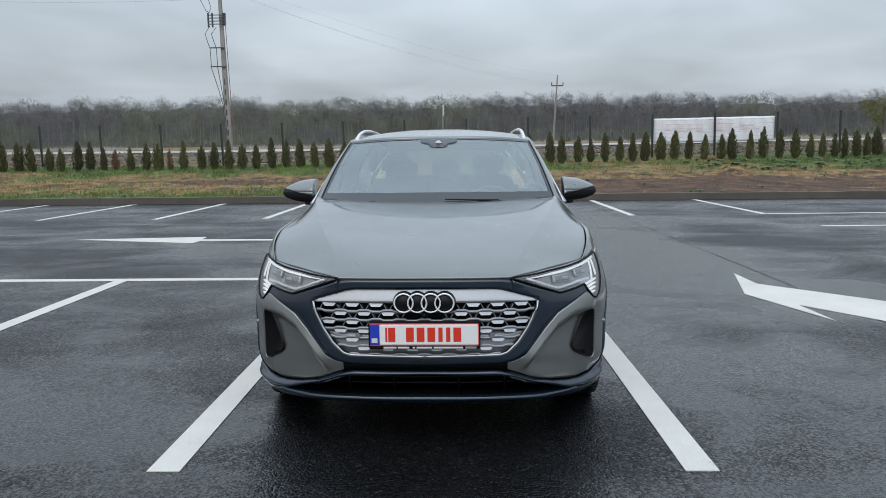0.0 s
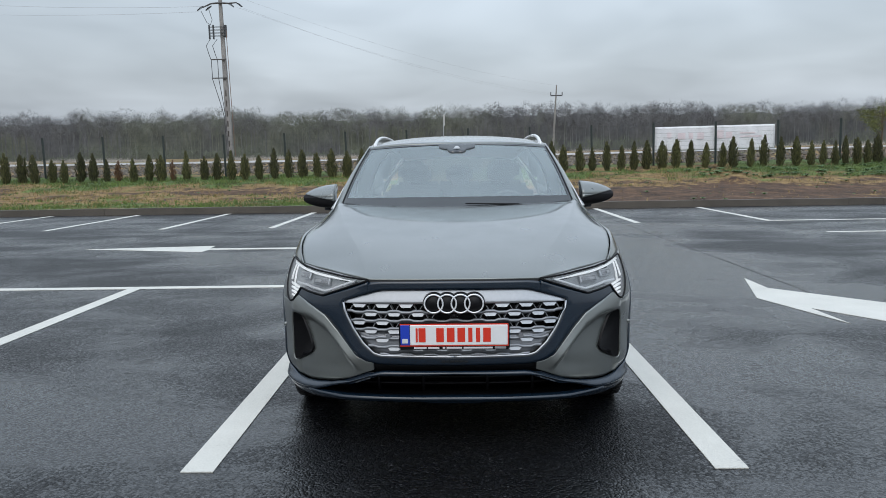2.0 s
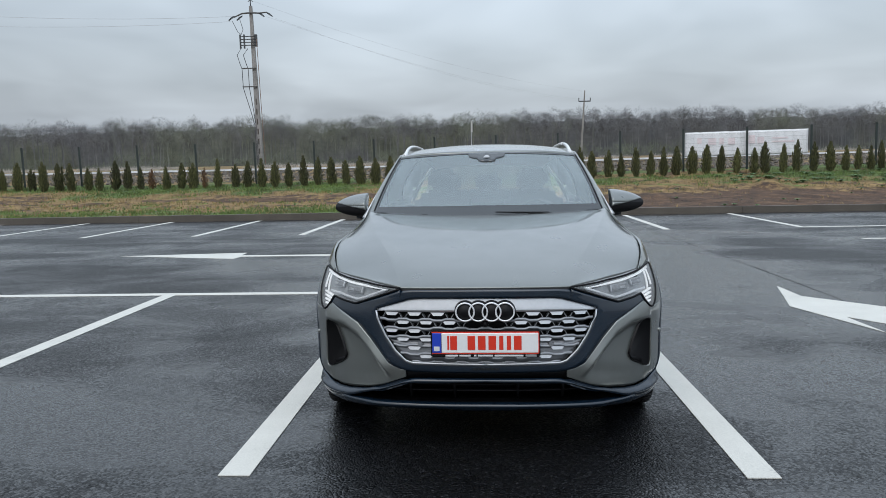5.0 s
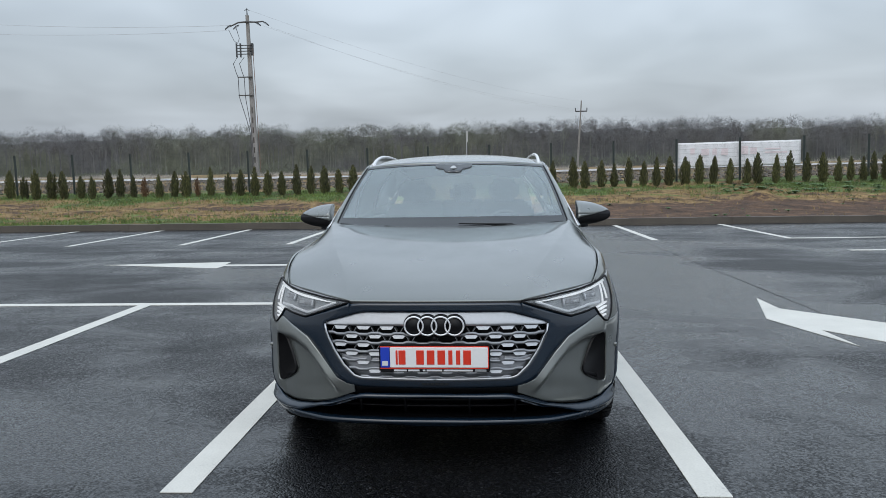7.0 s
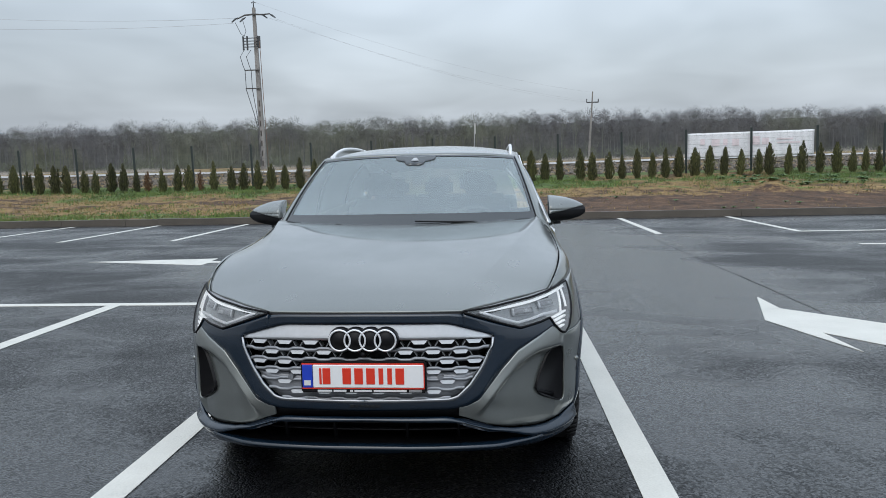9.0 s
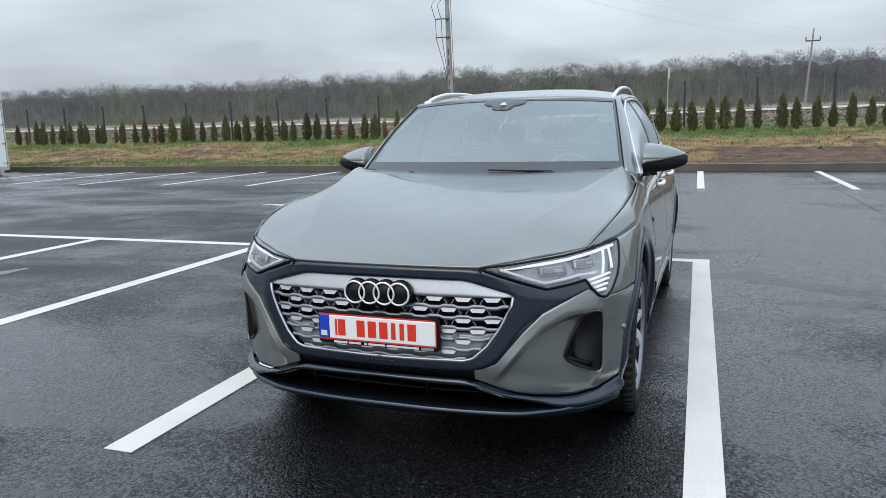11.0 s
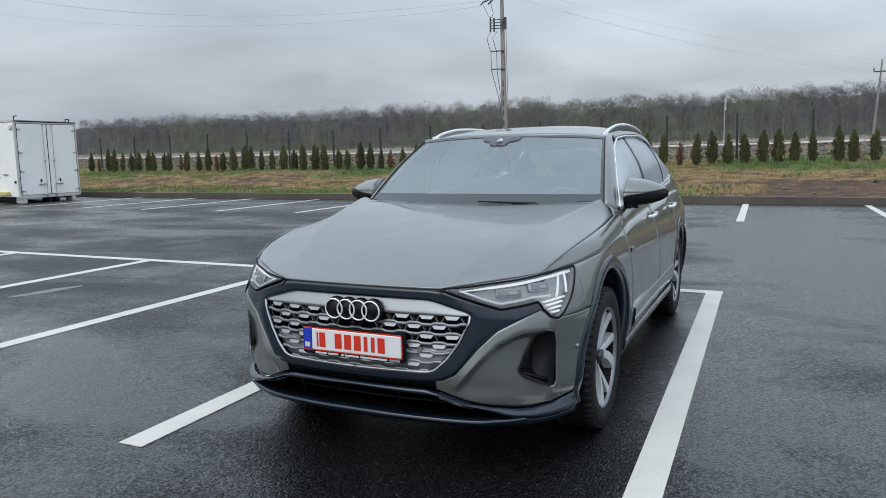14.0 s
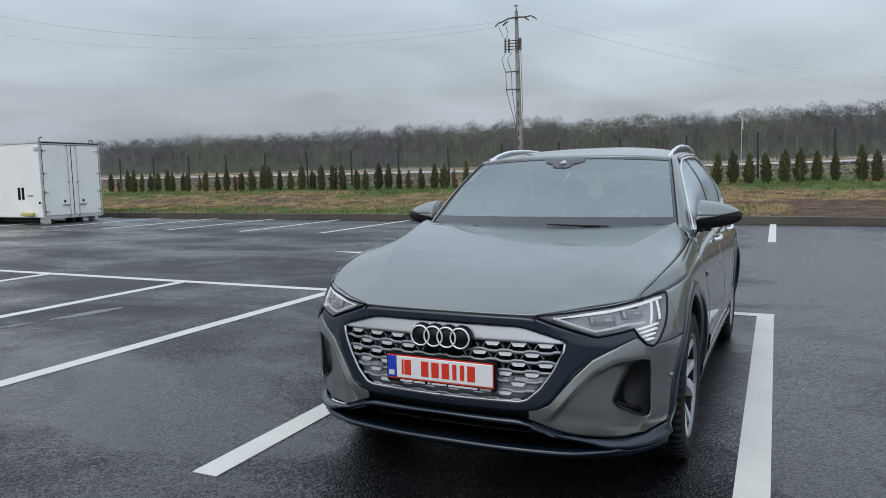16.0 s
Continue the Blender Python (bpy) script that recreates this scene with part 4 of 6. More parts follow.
for z in (7.95, 6.5):
    part("bracket", boxed(on_pole(z) + Vector((-0.98, -0.33, -0.04)), on_pole(z) + Vector((0.2, -0.15, 0.03))), STEEL, pole)
for dx, top in ((-0.95, 9.6), (-0.45, 9.5)):
    bm = bmesh.new()
    tube(bm, [on_pole(top) + Vector((dx + 0.1, -0.32, 0)), on_pole(9.0) + Vector((dx - 0.3, -0.32, 0)), on_pole(8.3) + Vector((dx - 0.12, -0.32, 0)), on_pole(7.9) + Vector((dx + 0.02, -0.32, 0)),
              on_pole(6.4) + Vector((dx + 0.02, -0.32, 0)), on_pole(4.5) + Vector((dx * 0.45, -0.32, 0)), on_pole(3.4) + Vector((dx * 0.2, -0.32, 0)), on_pole(0.3) + Vector((dx * 0.16, -0.32, 0))], 0.028, sides=5)
    part("cable", bm, CABLE, pole)
bm = bmesh.new()
tube(bm, [on_pole(10.2) + Vector((0.4, -0.3, 0)), on_pole(6) + Vector((0.44, -0.34, 0)), on_pole(0.3) + Vector((0.5, -0.36, 0))], 0.026, sides=5)
part("cable", bm, RUST, pole)
for s, x0, z0 in ((-1, -1.5, 11.7), (-1, -0.9, 11.9)):
    bm = bmesh.new()
    tube(bm, [on_pole(z0) + Vector((x0, -0.25, 0)), on_pole(z0 - 0.9) + Vector((x0 * 0.72, -0.3, 0)), on_pole(10.6) + Vector((-0.8, -0.35, 0))], 0.022, sides=4)
    part("jumper_cable", bm, CABLE, pole)

pole_far = thing("far_power_pole", "slim far power pole with a short crossarm", "power pole", at=(13.75, 100, 2.9))
bm = bmesh.new()
tube(bm, [(0, 0, 0), (0.25, 0, 4.5), (0.5, 0, 9.0)], 0.17, 0.09, 6)
part("shaft", bm, CONCRETE, pole_far)
part("crossarm", boxed((-0.35, -0.08, 7.45), (1.3, 0.08, 7.6), 0.02, 1), CABLE, pole_far)
for x in (-0.32, 1.27):
    part("insulator", boxed((x - 0.06, -0.06, 7.6), (x + 0.06, 0.06, 8.0), 0.02, 1), CABLE, pole_far)

line = thing("overhead_wires", "thin overhead wires strung between the power poles", "wires", at=(0, 0, 0))
P = Vector((-18.21, 55.3, 1.85))
for s, dz, far in ((-1.75, 11.7, (-95, 48, 21.9)), (-1.1, 12.1, (-95, 52, 24.4)), (-1.0, 12.1, (-95, 52.6, 24.5))):
    strand("wire", P + Vector((s - 0.2, 0, dz)), far, 3.0, line, 0.010)
for s, dz, far in ((1.6, 11.9, (13.4, 100, 10.5)), (1.0, 12.0, (15.0, 100, 10.5)), (-0.2, 13.3, (14.25, 100, 11.8))):
    strand("wire", P + Vector((s, 0, dz)), far, 1.0, line, 0.006)

flag = thing("sign_post", "slim pale post topped by a narrow white sign", "sign post", at=(-0.85, 50, 1.75))
bm = bmesh.new()
tube(bm, [(0, 0, 0), (0, 0, 3.0)], 0.032, 0.028, 6)
part("pole", bm, ZINC, flag)
part("blade", boxed((-0.03, -0.03, 2.3), (0.11, 0.03, 3.1), 0.04, 2), BOX_TRIM, flag, "narrow white sign blade")

# ---- white box body standing by the kerb ----
crate = thing("cargo_box", "large white truck cargo box with closed double doors, standing on asphalt", "cargo box", at=(-21.82, 14.2, 0))
L, W, Z0, Z1 = 6.2, 2.44, 0.22, 2.86
part("door_gasket", box(box(box(boxed((-0.05, 0.068, Z0 + 0.05), (0.004, 0.078, Z1 - 0.1)), (-0.05, W - 0.078, Z0 + 0.05), (0.004, W - 0.068, Z1 - 0.1)), (-0.05, W / 2 - 0.014, Z0 + 0.05), (0.004, W / 2 + 0.014, Z1 - 0.1)), (-0.05, 0.07, Z1 - 0.114), (0.004, W - 0.07, Z1 - 0.102)), BLACK, crate, "black rubber door gasket")
part("body", boxed((-L, 0.0, Z0), (-0.05, W, Z1), 0.02), BOX_WHITE, crate)
part("roof_rim", boxed((-L - 0.01, -0.02, Z1 - 0.07), (0.0, W + 0.02, Z1 + 0.015), 0.015), BOX_TRIM, crate)
part("door_frame", box(box(box(boxed((-0.06, -0.01, Z0 - 0.04), (0.0, 0.07, Z1), 0.01), (-0.06, W - 0.07, Z0 - 0.04), (0.0, W + 0.01, Z1), 0.01), (-0.06, 0.07, Z1 - 0.1), (0.0, W - 0.07, Z1), 0.01), (-0.06, 0.07, Z0 - 0.06), (0.0, W - 0.07, Z0 + 0.05), 0.01), BOX_TRIM, crate)
for a, b in ((0.075, W / 2 - 0.012), (W / 2 + 0.012, W - 0.075)):
    leaf = part("door", boxed((-0.045, a, Z0 + 0.06), (0.012, b, Z1 - 0.11), 0.012), BOX_WHITE, crate)
    mid = b - 0.17 if a < 0.5 else a + 0.17
    bm = bmesh.new()
    tube(bm, [(0.05, mid, Z0 - 0.02), (0.05, mid, Z1 - 0.06)], 0.011, sides=8)
    part("lock_rod", bm, ROD, leaf)
    for z in (Z0 + 0.02, Z1 - 0.13, 1.45):
        part("rod_guide", boxed((0.01, mid - 0.03, z - 0.03), (0.07, mid + 0.03, z + 0.03), 0.012), ZINC, leaf)
    s = -1 if a < 0.5 else 1
    part("lock_handle", boxed((0.03, min(mid, mid + s * 0.3), 0.62), (0.07, max(mid, mid + s * 0.3), 0.66), 0.01), ZINC, leaf, "galvanised lock handle")
    part("lock_plate", boxed((0.01, mid + s * 0.2 - 0.03, 0.72), (0.045, mid + s * 0.2 + 0.03, 0.82), 0.01), BLACK, leaf)
    e = a if a < 0.5 else b
    for z in (0.42, 1.1, 1.75, 2.55):
        y0, y1 = (e - 0.02, e + 0.15) if s < 0 else (e - 0.15, e + 0.02)
        part("hinge", boxed((0.01, y0, z - 0.02), (0.04, y1, z + 0.02), 0.01), ROD, leaf)
        part("hinge_pin", tube(bmesh.new(), [(0.03, e, z - 0.05), (0.03, e, z + 0.05)], 0.014), STEEL, leaf)
for y in (0.18, W / 2 - 0.05, W / 2 + 0.25, W - 0.3):
    for x in (-0.2, -5.6):
        part("skid_foot", boxed((x - 0.2, y - 0.06, 0.0), (x + 0.18, y + 0.1, Z0 - 0.005), 0.02), BLACK if y > 0.5 and y < 2 else BOX_TRIM, crate)
part("sill_beam", boxed((-L + 0.1, 0.25, 0.12), (-0.1, 0.37, Z0), 0.01), BLACK, crate)
part("sill_beam", boxed((-L + 0.1, W - 0.37, 0.12), (-0.1, W - 0.25, Z0), 0.01), BLACK, crate)
for x in (-1.28, -1.08):
    part("vent_slot", boxed((x, -0.012, 0.85), (x + 0.13, 0.004, 1.28), 0.004), BLACK, crate, "black vent slot")
part("side_step", boxed((-1.05, -0.14, 0.28), (-0.45, 0.0, 0.40), 0.02), YELLOW, crate, "faded yellow step")
part("side_clip", boxed((-0.75, -0.03, 0.98), (-0.5, 0.0, 1.02), 0.006), ZINC, crate)
part("side_clip", boxed((-0.20, -0.03, 0.70), (-0.12, 0.0, 0.78), 0.006), BLACK, crate)
part("lifting_eye", tube(bmesh.new(), [(-0.1, 0.1, Z1), (-0.1, 0.08, Z1 + 0.12), (-0.1, 0.2, Z1 + 0.16)], 0.02), BLACK, crate)
part("lifting_eye", tube(bmesh.new(), [(-0.1, W - 0.35, Z1), (-0.1, W - 0.32, Z1 + 0.1), (-0.1, W - 0.2, Z1 + 0.1), (-0.1, W - 0.18, Z1)], 0.02), BLACK, crate)
part("corner_lamp", boxed((-0.25, -0.05, 2.55), (-0.08, 0.0, 2.68), 0.01), BOX_TRIM, crate)

# ---- the car ----
car = thing("car", "grey metallic SUV with dark blue front mask and silver grille", "car", at=(0, 0, 0), turn=radians(-0.8))


def at(tab, u):
    return float(np.interp(u, *tab))


def flipx(rows):
    return [[Vector((-p.x, p.y, p.z)) for p in r] for r in rows]


WY, RY, WZ, ARCH, REAR_ARCH = 0.936, 3.864, 0.372, 0.505, 0.455


def to_arch(u, z):
    """Draws in the bumper's last stretch, so that it ends along the wheel arch."""
    if u <= 0.957:
        return u
    edge = u_y(WY - math.sqrt(max(0.0, (ARCH + 0.03) ** 2 - (z - WZ) ** 2)))
    return 0.957 + (u - 0.957) * (edge - 0.957) / (1.235 - 0.957)


def strip(u0, u1, lo, hi, nu, nv, off=0.0, extra=(), bend=None):
    """Columns of skin points from u0 to u1 between the heights lo(u) and hi(u)."""
    us = sorted(set([u0 + (u1 - u0) * k / nu for k in range(nu + 1)] + [e for e in extra if u0 < e < u1]))
    put = off if callable(off) else (lambda u, z: off)
    return [[skin(bend(u, z) if bend else u, z, put(u, z)) for z in [lo(u) + (hi(u) - lo(u)) * j / nv for j in range(nv + 1)]] for u in us]


def both(name, strips, mat, parent, label="", thick=0.004, joined=False, smooth_faces=True):
    """Strips of the right half and their mirror image; one mesh when joined, else one a side."""
    made = []
    if joined:
        bm = bmesh.new()
        for r in strips:
            grid(bm, r)
            grid(bm, flipx(r), flip=True)
        bmesh.ops.remove_doubles(bm, verts=bm.verts, dist=0.0004)
        made.append(part(name, bm, mat, parent, label, smooth_faces, thick))
    else:
        for side in (1, -1):
            bm = bmesh.new()
            for r in strips:
                grid(bm, r if side > 0 else flipx(r), flip=side < 0)
            bmesh.ops.remove_doubles(bm, verts=bm.verts, dist=0.0004)
            made.append(part(name, bm, mat, parent, label, smooth_faces, thick))
    return made


# edges on the front, in arc u and height
HL_LOW = ((0.427, 0.69, 0.80, 0.87, 0.885, 0.925, 0.965), (0.858, 0.772, 0.785, 0.795, 0.765, 0.724, 0.714))
HL_TOP = ((0.427, 0.60, 0.80, 0.94, 1.06, 1.17), (0.861, 0.877, 0.893, 0.907, 0.917, 0.921))
GREY_TOP = ((0.0, 0.36, 0.43, 0.487, 0.53, 0.59, 0.67, 0.746, 0.81, 0.88, 0.915, 0.96, 1.0, 1.25), (0.442, 0.446, 0.456, 0.482, 0.535, 0.605, 0.675, 0.711, 0.736, 0.757, 0.722, 0.708, 0.716, 0.722))
GREY_LOW = ((0.0, 0.36, 0.42, 0.53, 0.65, 0.75, 0.84, 0.93, 1.03, 1.25), (0.43, 0.428, 0.408, 0.362, 0.333, 0.32, 0.316, 0.322, 0.335, 0.352))
TRIM_LOW = ((0.0, 0.42, 0.55, 0.746, 0.85, 0.95, 1.1, 1.25), (0.395, 0.382, 0.335, 0.278, 0.262, 0.262, 0.27, 0.285))
GR_TOP = ((0.0, 0.34, 0.38, 0.56), (0.815, 0.813, 0.808, 0.753))
GR_LOW = ((0.0, 0.36, 0.395, 0.45, 0.50, 0.54, 0.56), (0.487, 0.492, 0.502, 0.552, 0.622, 0.70, 0.753))
HOOD_Z = ((0.0, 0.427), (0.856, 0.853))

# front mask
def mask_hi(u):
    return max(at(GREY_TOP, u) + 0.003, at(HL_LOW, u) - 0.006)


MASK_PART = (at(GR_TOP, 0.56) - at(GREY_TOP, 0.56)) / (mask_hi(0.56) - at(GREY_TOP, 0.56))
def mask_mid(u):
    return at(GREY_TOP, u) + MASK_PART * (mask_hi(u) - at(GREY_TOP, u))


strips = [strip(0, 0.427, lambda u: at(GR_TOP, u), lambda u: at(HOOD_Z, u) - 0.005 * ease(0.36, 0.427, u), 20, 4),
          strip(0.427, 0.56, lambda u: at(GR_TOP, u), lambda u: at(HL_LOW, u) - 0.006, 10, 4),
          strip(0, 0.56, lambda u: at(GREY_TOP, u), lambda u: at(GR_LOW, u), 40, 4),
          strip(0.56, 0.89, lambda u: at(GREY_TOP, u), mask_mid, 40, 4), strip(0.56, 0.89, mask_mid, mask_hi, 40, 4)]
both("front_mask", strips, DARK_BLUE, car, "gloss dark blue front mask", 0.02, True)
both("bonnet_gap", [strip(0, 0.43, lambda u: at(HOOD_Z, u) - 0.02, lambda u: at(HOOD_Z, u) + 0.006, 20, 1, -0.008)], MATT_BLACK, car, "", 0.004, True)

# lower bumper with the side air intakes left open
HOLE_TOP = ((0.772, 0.80, 0.845, 0.865, 0.915, 0.945, 0.957), (0.492, 0.560, 0.636, 0.648, 0.660, 0.650, 0.60))
HOLE_LOW = ((0.772, 0.785, 0.81, 0.92, 0.948, 0.957), (0.490, 0.468, 0.452, 0.404, 0.402, 0.43))
def facet(u, z):
    """The bumper corner falls back below a flat band along the mask."""
    drop = 0.052 + 0.03 * ease(0.75, 0.9, u)
    top = at(GREY_TOP, min(u, 0.88))
    band = top - drop
    side_fade = ease(0.955, 0.90, u) * ease(0.42, 0.56, u)
    ledge = 0.011 * min(1.0, max(0.0, (top - z) / drop))
    back = 0.034 * ease(band + 0.003, band - 0.045, z) * ease(at(GREY_LOW, u) - 0.005, at(GREY_LOW, u) + 0.09, z)
    foot = 0.016 * ease(at(GREY_LOW, u) + 0.09, at(GREY_LOW, u), z)
    return (ledge - back - foot) * side_fade


def level(u0, z0):
    """A height that keeps its share between the bumper's lower and upper edge, and is z0 at u0."""
    q = (z0 - at(GREY_LOW, u0)) / (at(GREY_TOP, u0) - at(GREY_LOW, u0))
    return lambda u: at(GREY_LOW, u) + q * (at(GREY_TOP, u) - at(GREY_LOW, u))


def grey_low(u):
    return at(GREY_LOW, u)


def grey_top(u):
    return at(GREY_TOP, u)


inner, low_o, top_o = level(0.772, 0.491), level(0.957, 0.43), level(0.957, 0.60)
strips = [strip(0.40, 0.772, grey_low, inner, 44, 12, facet), strip(0.40, 0.772, inner, grey_top, 44, 20, facet),
          strip(0.772, 0.957, lambda u: at(HOLE_TOP, u) if u > 0.773 else 0.491, grey_top, 30, 20, facet),
          strip(0.772, 0.957, grey_low, lambda u: at(HOLE_LOW, u) if u > 0.773 else 0.491, 30, 12, facet),
          strip(0.957, 1.235, grey_low, low_o, 26, 12, facet, bend=to_arch), strip(0.957, 1.235, low_o, top_o, 26, 6, facet, bend=to_arch), strip(0.957, 1.235, top_o, grey_top, 26, 20, facet, bend=to_arch)]
both("bumper", strips, PAINT, car, "grey painted bumper corner", 0.012)
def pocket(off0, off1, shrink):
    rows = []
    for s in (0, 1):
        r = []
        n = 16
        ring = [(0.772 + 0.185 * k / n, at(HOLE_TOP, 0.772 + 0.185 * k / n)) for k in range(n + 1)] + [(0.957 - 0.185 * k / n, at(HOLE_LOW, 0.957 - 0.185 * k / n)) for k in range(1, n)]
        ring.append(ring[0])
        for u, z in ring:
            k = shrink * s
            r.append(skin(u + (0.875 - u) * k, z + (0.53 - z) * k, off0 + (off1 - off0) * s))
        rows.append(r)
    return rows


deep = pocket(-0.008, -0.13, 0.25)
fill = [[p.lerp(sum(deep[1][:-1], Vector()) / len(deep[1][:-1]), t) for p in deep[1]] for t in (0, 0.5, 0.98)]
both("air_intake", [deep, fill], MATT_BLACK, car, "black side air intake", 0.002)
both("intake_fin", [strip(0.80, 0.94, lambda u: 0.458 - 0.37 * (u - 0.80), lambda u: 0.476 - 0.33 * (u - 0.80), 10, 2, -0.045)], MATT_BLACK, car, "", 0.012)
both("bumper_seam", [strip(0.748, 0.80, lambda u: 0.708 - (u - 0.748) * 1.0, lambda u: 0.7095 - (u - 0.748) * 1.0, 4, 1, 0.0008)], BLACK, car, "", 0.001)

# lower blade, lip and the dark opening between, which runs to a point at each end
LIP_TOP = ((0.0, 0.30, 0.60, 0.74, 0.80), (0.264, 0.262, 0.260, 0.268, 0.276))
LIP_LOW = ((0.0, 0.12, 0.17, 0.55, 0.74, 1.235), (0.232, 0.232, 0.240, 0.240, 0.232, 0.245))


def blade_low(u):
    return max(at(TRIM_LOW, u), at(LIP_TOP, u) + 0.001) if u < 0.80 else at(TRIM_LOW, u)


def blade_high(u):
    return at(GREY_LOW, u) - (0.014 if u < 0.45 else max(0.003, 0.014 - 0.08 * (u - 0.45)))


def blade_swell(u, z):
    """A rounded ridge along the blade's upper edge."""
    q = (z - blade_low(u)) / max(0.01, blade_high(u) - blade_low(u))
    return 0.004 + 0.020 * math.sin(math.pi * min(1.0, max(0.0, 0.15 + 0.85 * q))) ** 0.8


both("lower_blade", [strip(0, 0.42, blade_low, blade_high, 16, 8, blade_swell), strip(0.42, 0.80, blade_low, blade_high, 30, 8, blade_swell),
                     strip(0.80, 1.235, blade_low, blade_high, 36, 8, blade_swell, bend=to_arch)], DARK_BLUE, car, "dark blue lower bumper blade", 0.02, True)
strips = [strip(0, 0.80, lambda u: at(LIP_LOW, u), lambda u: at(LIP_TOP, u), 50, 4, lambda u, z: 0.012 + 0.010 * ease(0.232, 0.262, z)),
          strip(0.80, 1.235, lambda u: at(LIP_LOW, u), lambda u: at(TRIM_LOW, u) - 0.003, 24, 4, lambda u, z: 0.010, bend=to_arch)]
both("front_lip", strips, DARK_BLUE, car, "dark blue front lip", 0.03, True)
roof_rows = [[skin(u, blade_low(u) + 0.002, o) for o in (-0.002, -0.10, -0.20)] for u in np.linspace(0, 0.80, 30)]
floor_rows = [[skin(u, at(LIP_TOP, u) - 0.003, o) for o in (-0.20, -0.10, 0.0)] for u in np.linspace(0, 0.80, 30)]
both("lower_opening", [strip(0, 0.80, lambda u: at(LIP_TOP, u) - 0.004, lambda u: blade_low(u) + 0.003, 30, 3, -0.20), roof_rows, floor_rows], MATT_BLACK, car, "black lower air opening", 0.004, True)
for z in (0.315, 0.350):
    both("opening_slat", [strip(0, 0.50 - (z - 0.315) * 4, lambda u: z - 0.003, lambda u: z + 0.003, 16, 1, -0.09)], MATT_BLACK, car, "", 0.03, True)
for x in (0.16, 0.40):
    both("opening_strut", [strip(x, x + 0.012, lambda u: 0.275, lambda u: 0.385 if u < 0.3 else 0.36, 1, 3, -0.08)], MATT_BLACK, car, "", 0.03)
both("mask_shadow_gap", [strip(0, 0.46, lambda u: at(GREY_LOW, u) - 0.02, lambda u: at(GREY_TOP, u) + 0.004, 16, 1, -0.025)], BLACK, car, "", 0.004, True)

# grille
strips = [strip(0, 0.552, lambda u: max(at(GR_LOW, u), 0.487), lambda u: 0.60 if at(GR_LOW, u) < 0.60 else at(GR_LOW, u) + 0.001, 30, 3, -0.022)]
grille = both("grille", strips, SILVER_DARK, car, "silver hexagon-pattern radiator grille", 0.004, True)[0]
both("grille_back", [strip(0, 0.552, lambda u: max(at(GR_LOW, u), 0.60), lambda u: max(max(at(GR_LOW, u), 0.60) + 0.001, at(GR_TOP, u)), 30, 3, -0.07)], BLACK, grille, "black depth behind the open cells", 0.004, True)
both("grille_header", [strip(0, 0.552, lambda u: min(0.744, at(GR_TOP, u) - 0.002), lambda u: at(GR_TOP, u) + 0.003, 24, 6, lambda u, z: -0.004 - 0.22 * max(0.0, z - 0.75))], SILVER, grille, "plain satin silver header panel", 0.01, True)
ROWS_Z = [0.7265, 0.684, 0.6415, 0.599, 0.5565, 0.516]
PITCH = 0.118
for i, z in enumerate(ROWS_Z):
    def reach(zz):
        return float(np.interp(zz, GR_LOW[1], GR_LOW[0])) - 0.004
    uu = reach(z - 0.021)
    ph = 0.5 * (i % 2)

    def bar_mid(u, z=z, ph=ph):
        s = math.cos(2 * math.pi * (u / PITCH + ph))
        return z - 0.0205 - 0.0034 * max(-1, min(1, 2.2 * s))
    n = max(10, int(uu / 0.006))
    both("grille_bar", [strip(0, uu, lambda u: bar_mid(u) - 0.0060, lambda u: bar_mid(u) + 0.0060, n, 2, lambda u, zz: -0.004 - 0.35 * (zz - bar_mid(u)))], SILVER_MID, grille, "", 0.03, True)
scoop = bmesh.new()
top_w, low_w, hh = 0.036, 0.022, 0.0080
vs = [scoop.verts.new(v) for v in ((-top_w, 0, hh), (top_w, 0, hh), (low_w, -0.005, -hh), (-low_w, -0.005, -hh), (-top_w, 0.03, hh), (top_w, 0.03, hh), (low_w, 0.03, -hh), (-low_w, 0.03, -hh))]
for q in ((0, 3, 2, 1), (0, 1, 5, 4), (1, 2, 6, 5), (2, 3, 7, 6), (3, 0, 4, 7), (4, 5, 6, 7)):
    scoop.faces.new([vs[k] for k in q])
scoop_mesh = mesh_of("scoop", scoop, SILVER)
web = boxed((-0.0016, -0.002, -0.013), (0.0016, 0.03, 0.010))
web_mesh = mesh_of("web", web, SILVER)
for i, z in enumerate(ROWS_Z):
    ph = 0.5 * (i % 2)
    limit = float(np.interp(z - 0.012, GR_LOW[1], GR_LOW[0])) - 0.028
    k = -8
    while k < 9:
        u = (k + ph) * PITCH
        k += 1
        if abs(u) > limit:
            continue
        p = skin(abs(u), z, -0.010)
        q = skin(abs(u) + 0.01, z, -0.010)
        ang = math.atan2(q.y - p.y, q.x - p.x) * (1 if u >= 0 else -1)
        m = Matrix.Translation((p.x if u >= 0 else -p.x, p.y, z + 0.007)) @ Matrix.Rotation(ang, 4, "Z")
        if not (abs(u) < 0.27 and 0.53 < z < 0.66) and not (abs(u) < 0.14 and z > 0.66):
            o = new("scoop", scoop_mesh)
            o.parent, o.matrix_basis = grille, m
        if i < 3:
            for s in (-1, 1):
                o = new("web", web_mesh)
                o.parent, o.matrix_basis = grille, m @ Matrix.Translation((s * 0.043, 0.006, -0.008)) @ Matrix.Rotation(radians(-32 * s), 4, "Y") if abs(u) + 0.03 < limit else m @ Matrix.Translation((0, 0.02, 0))
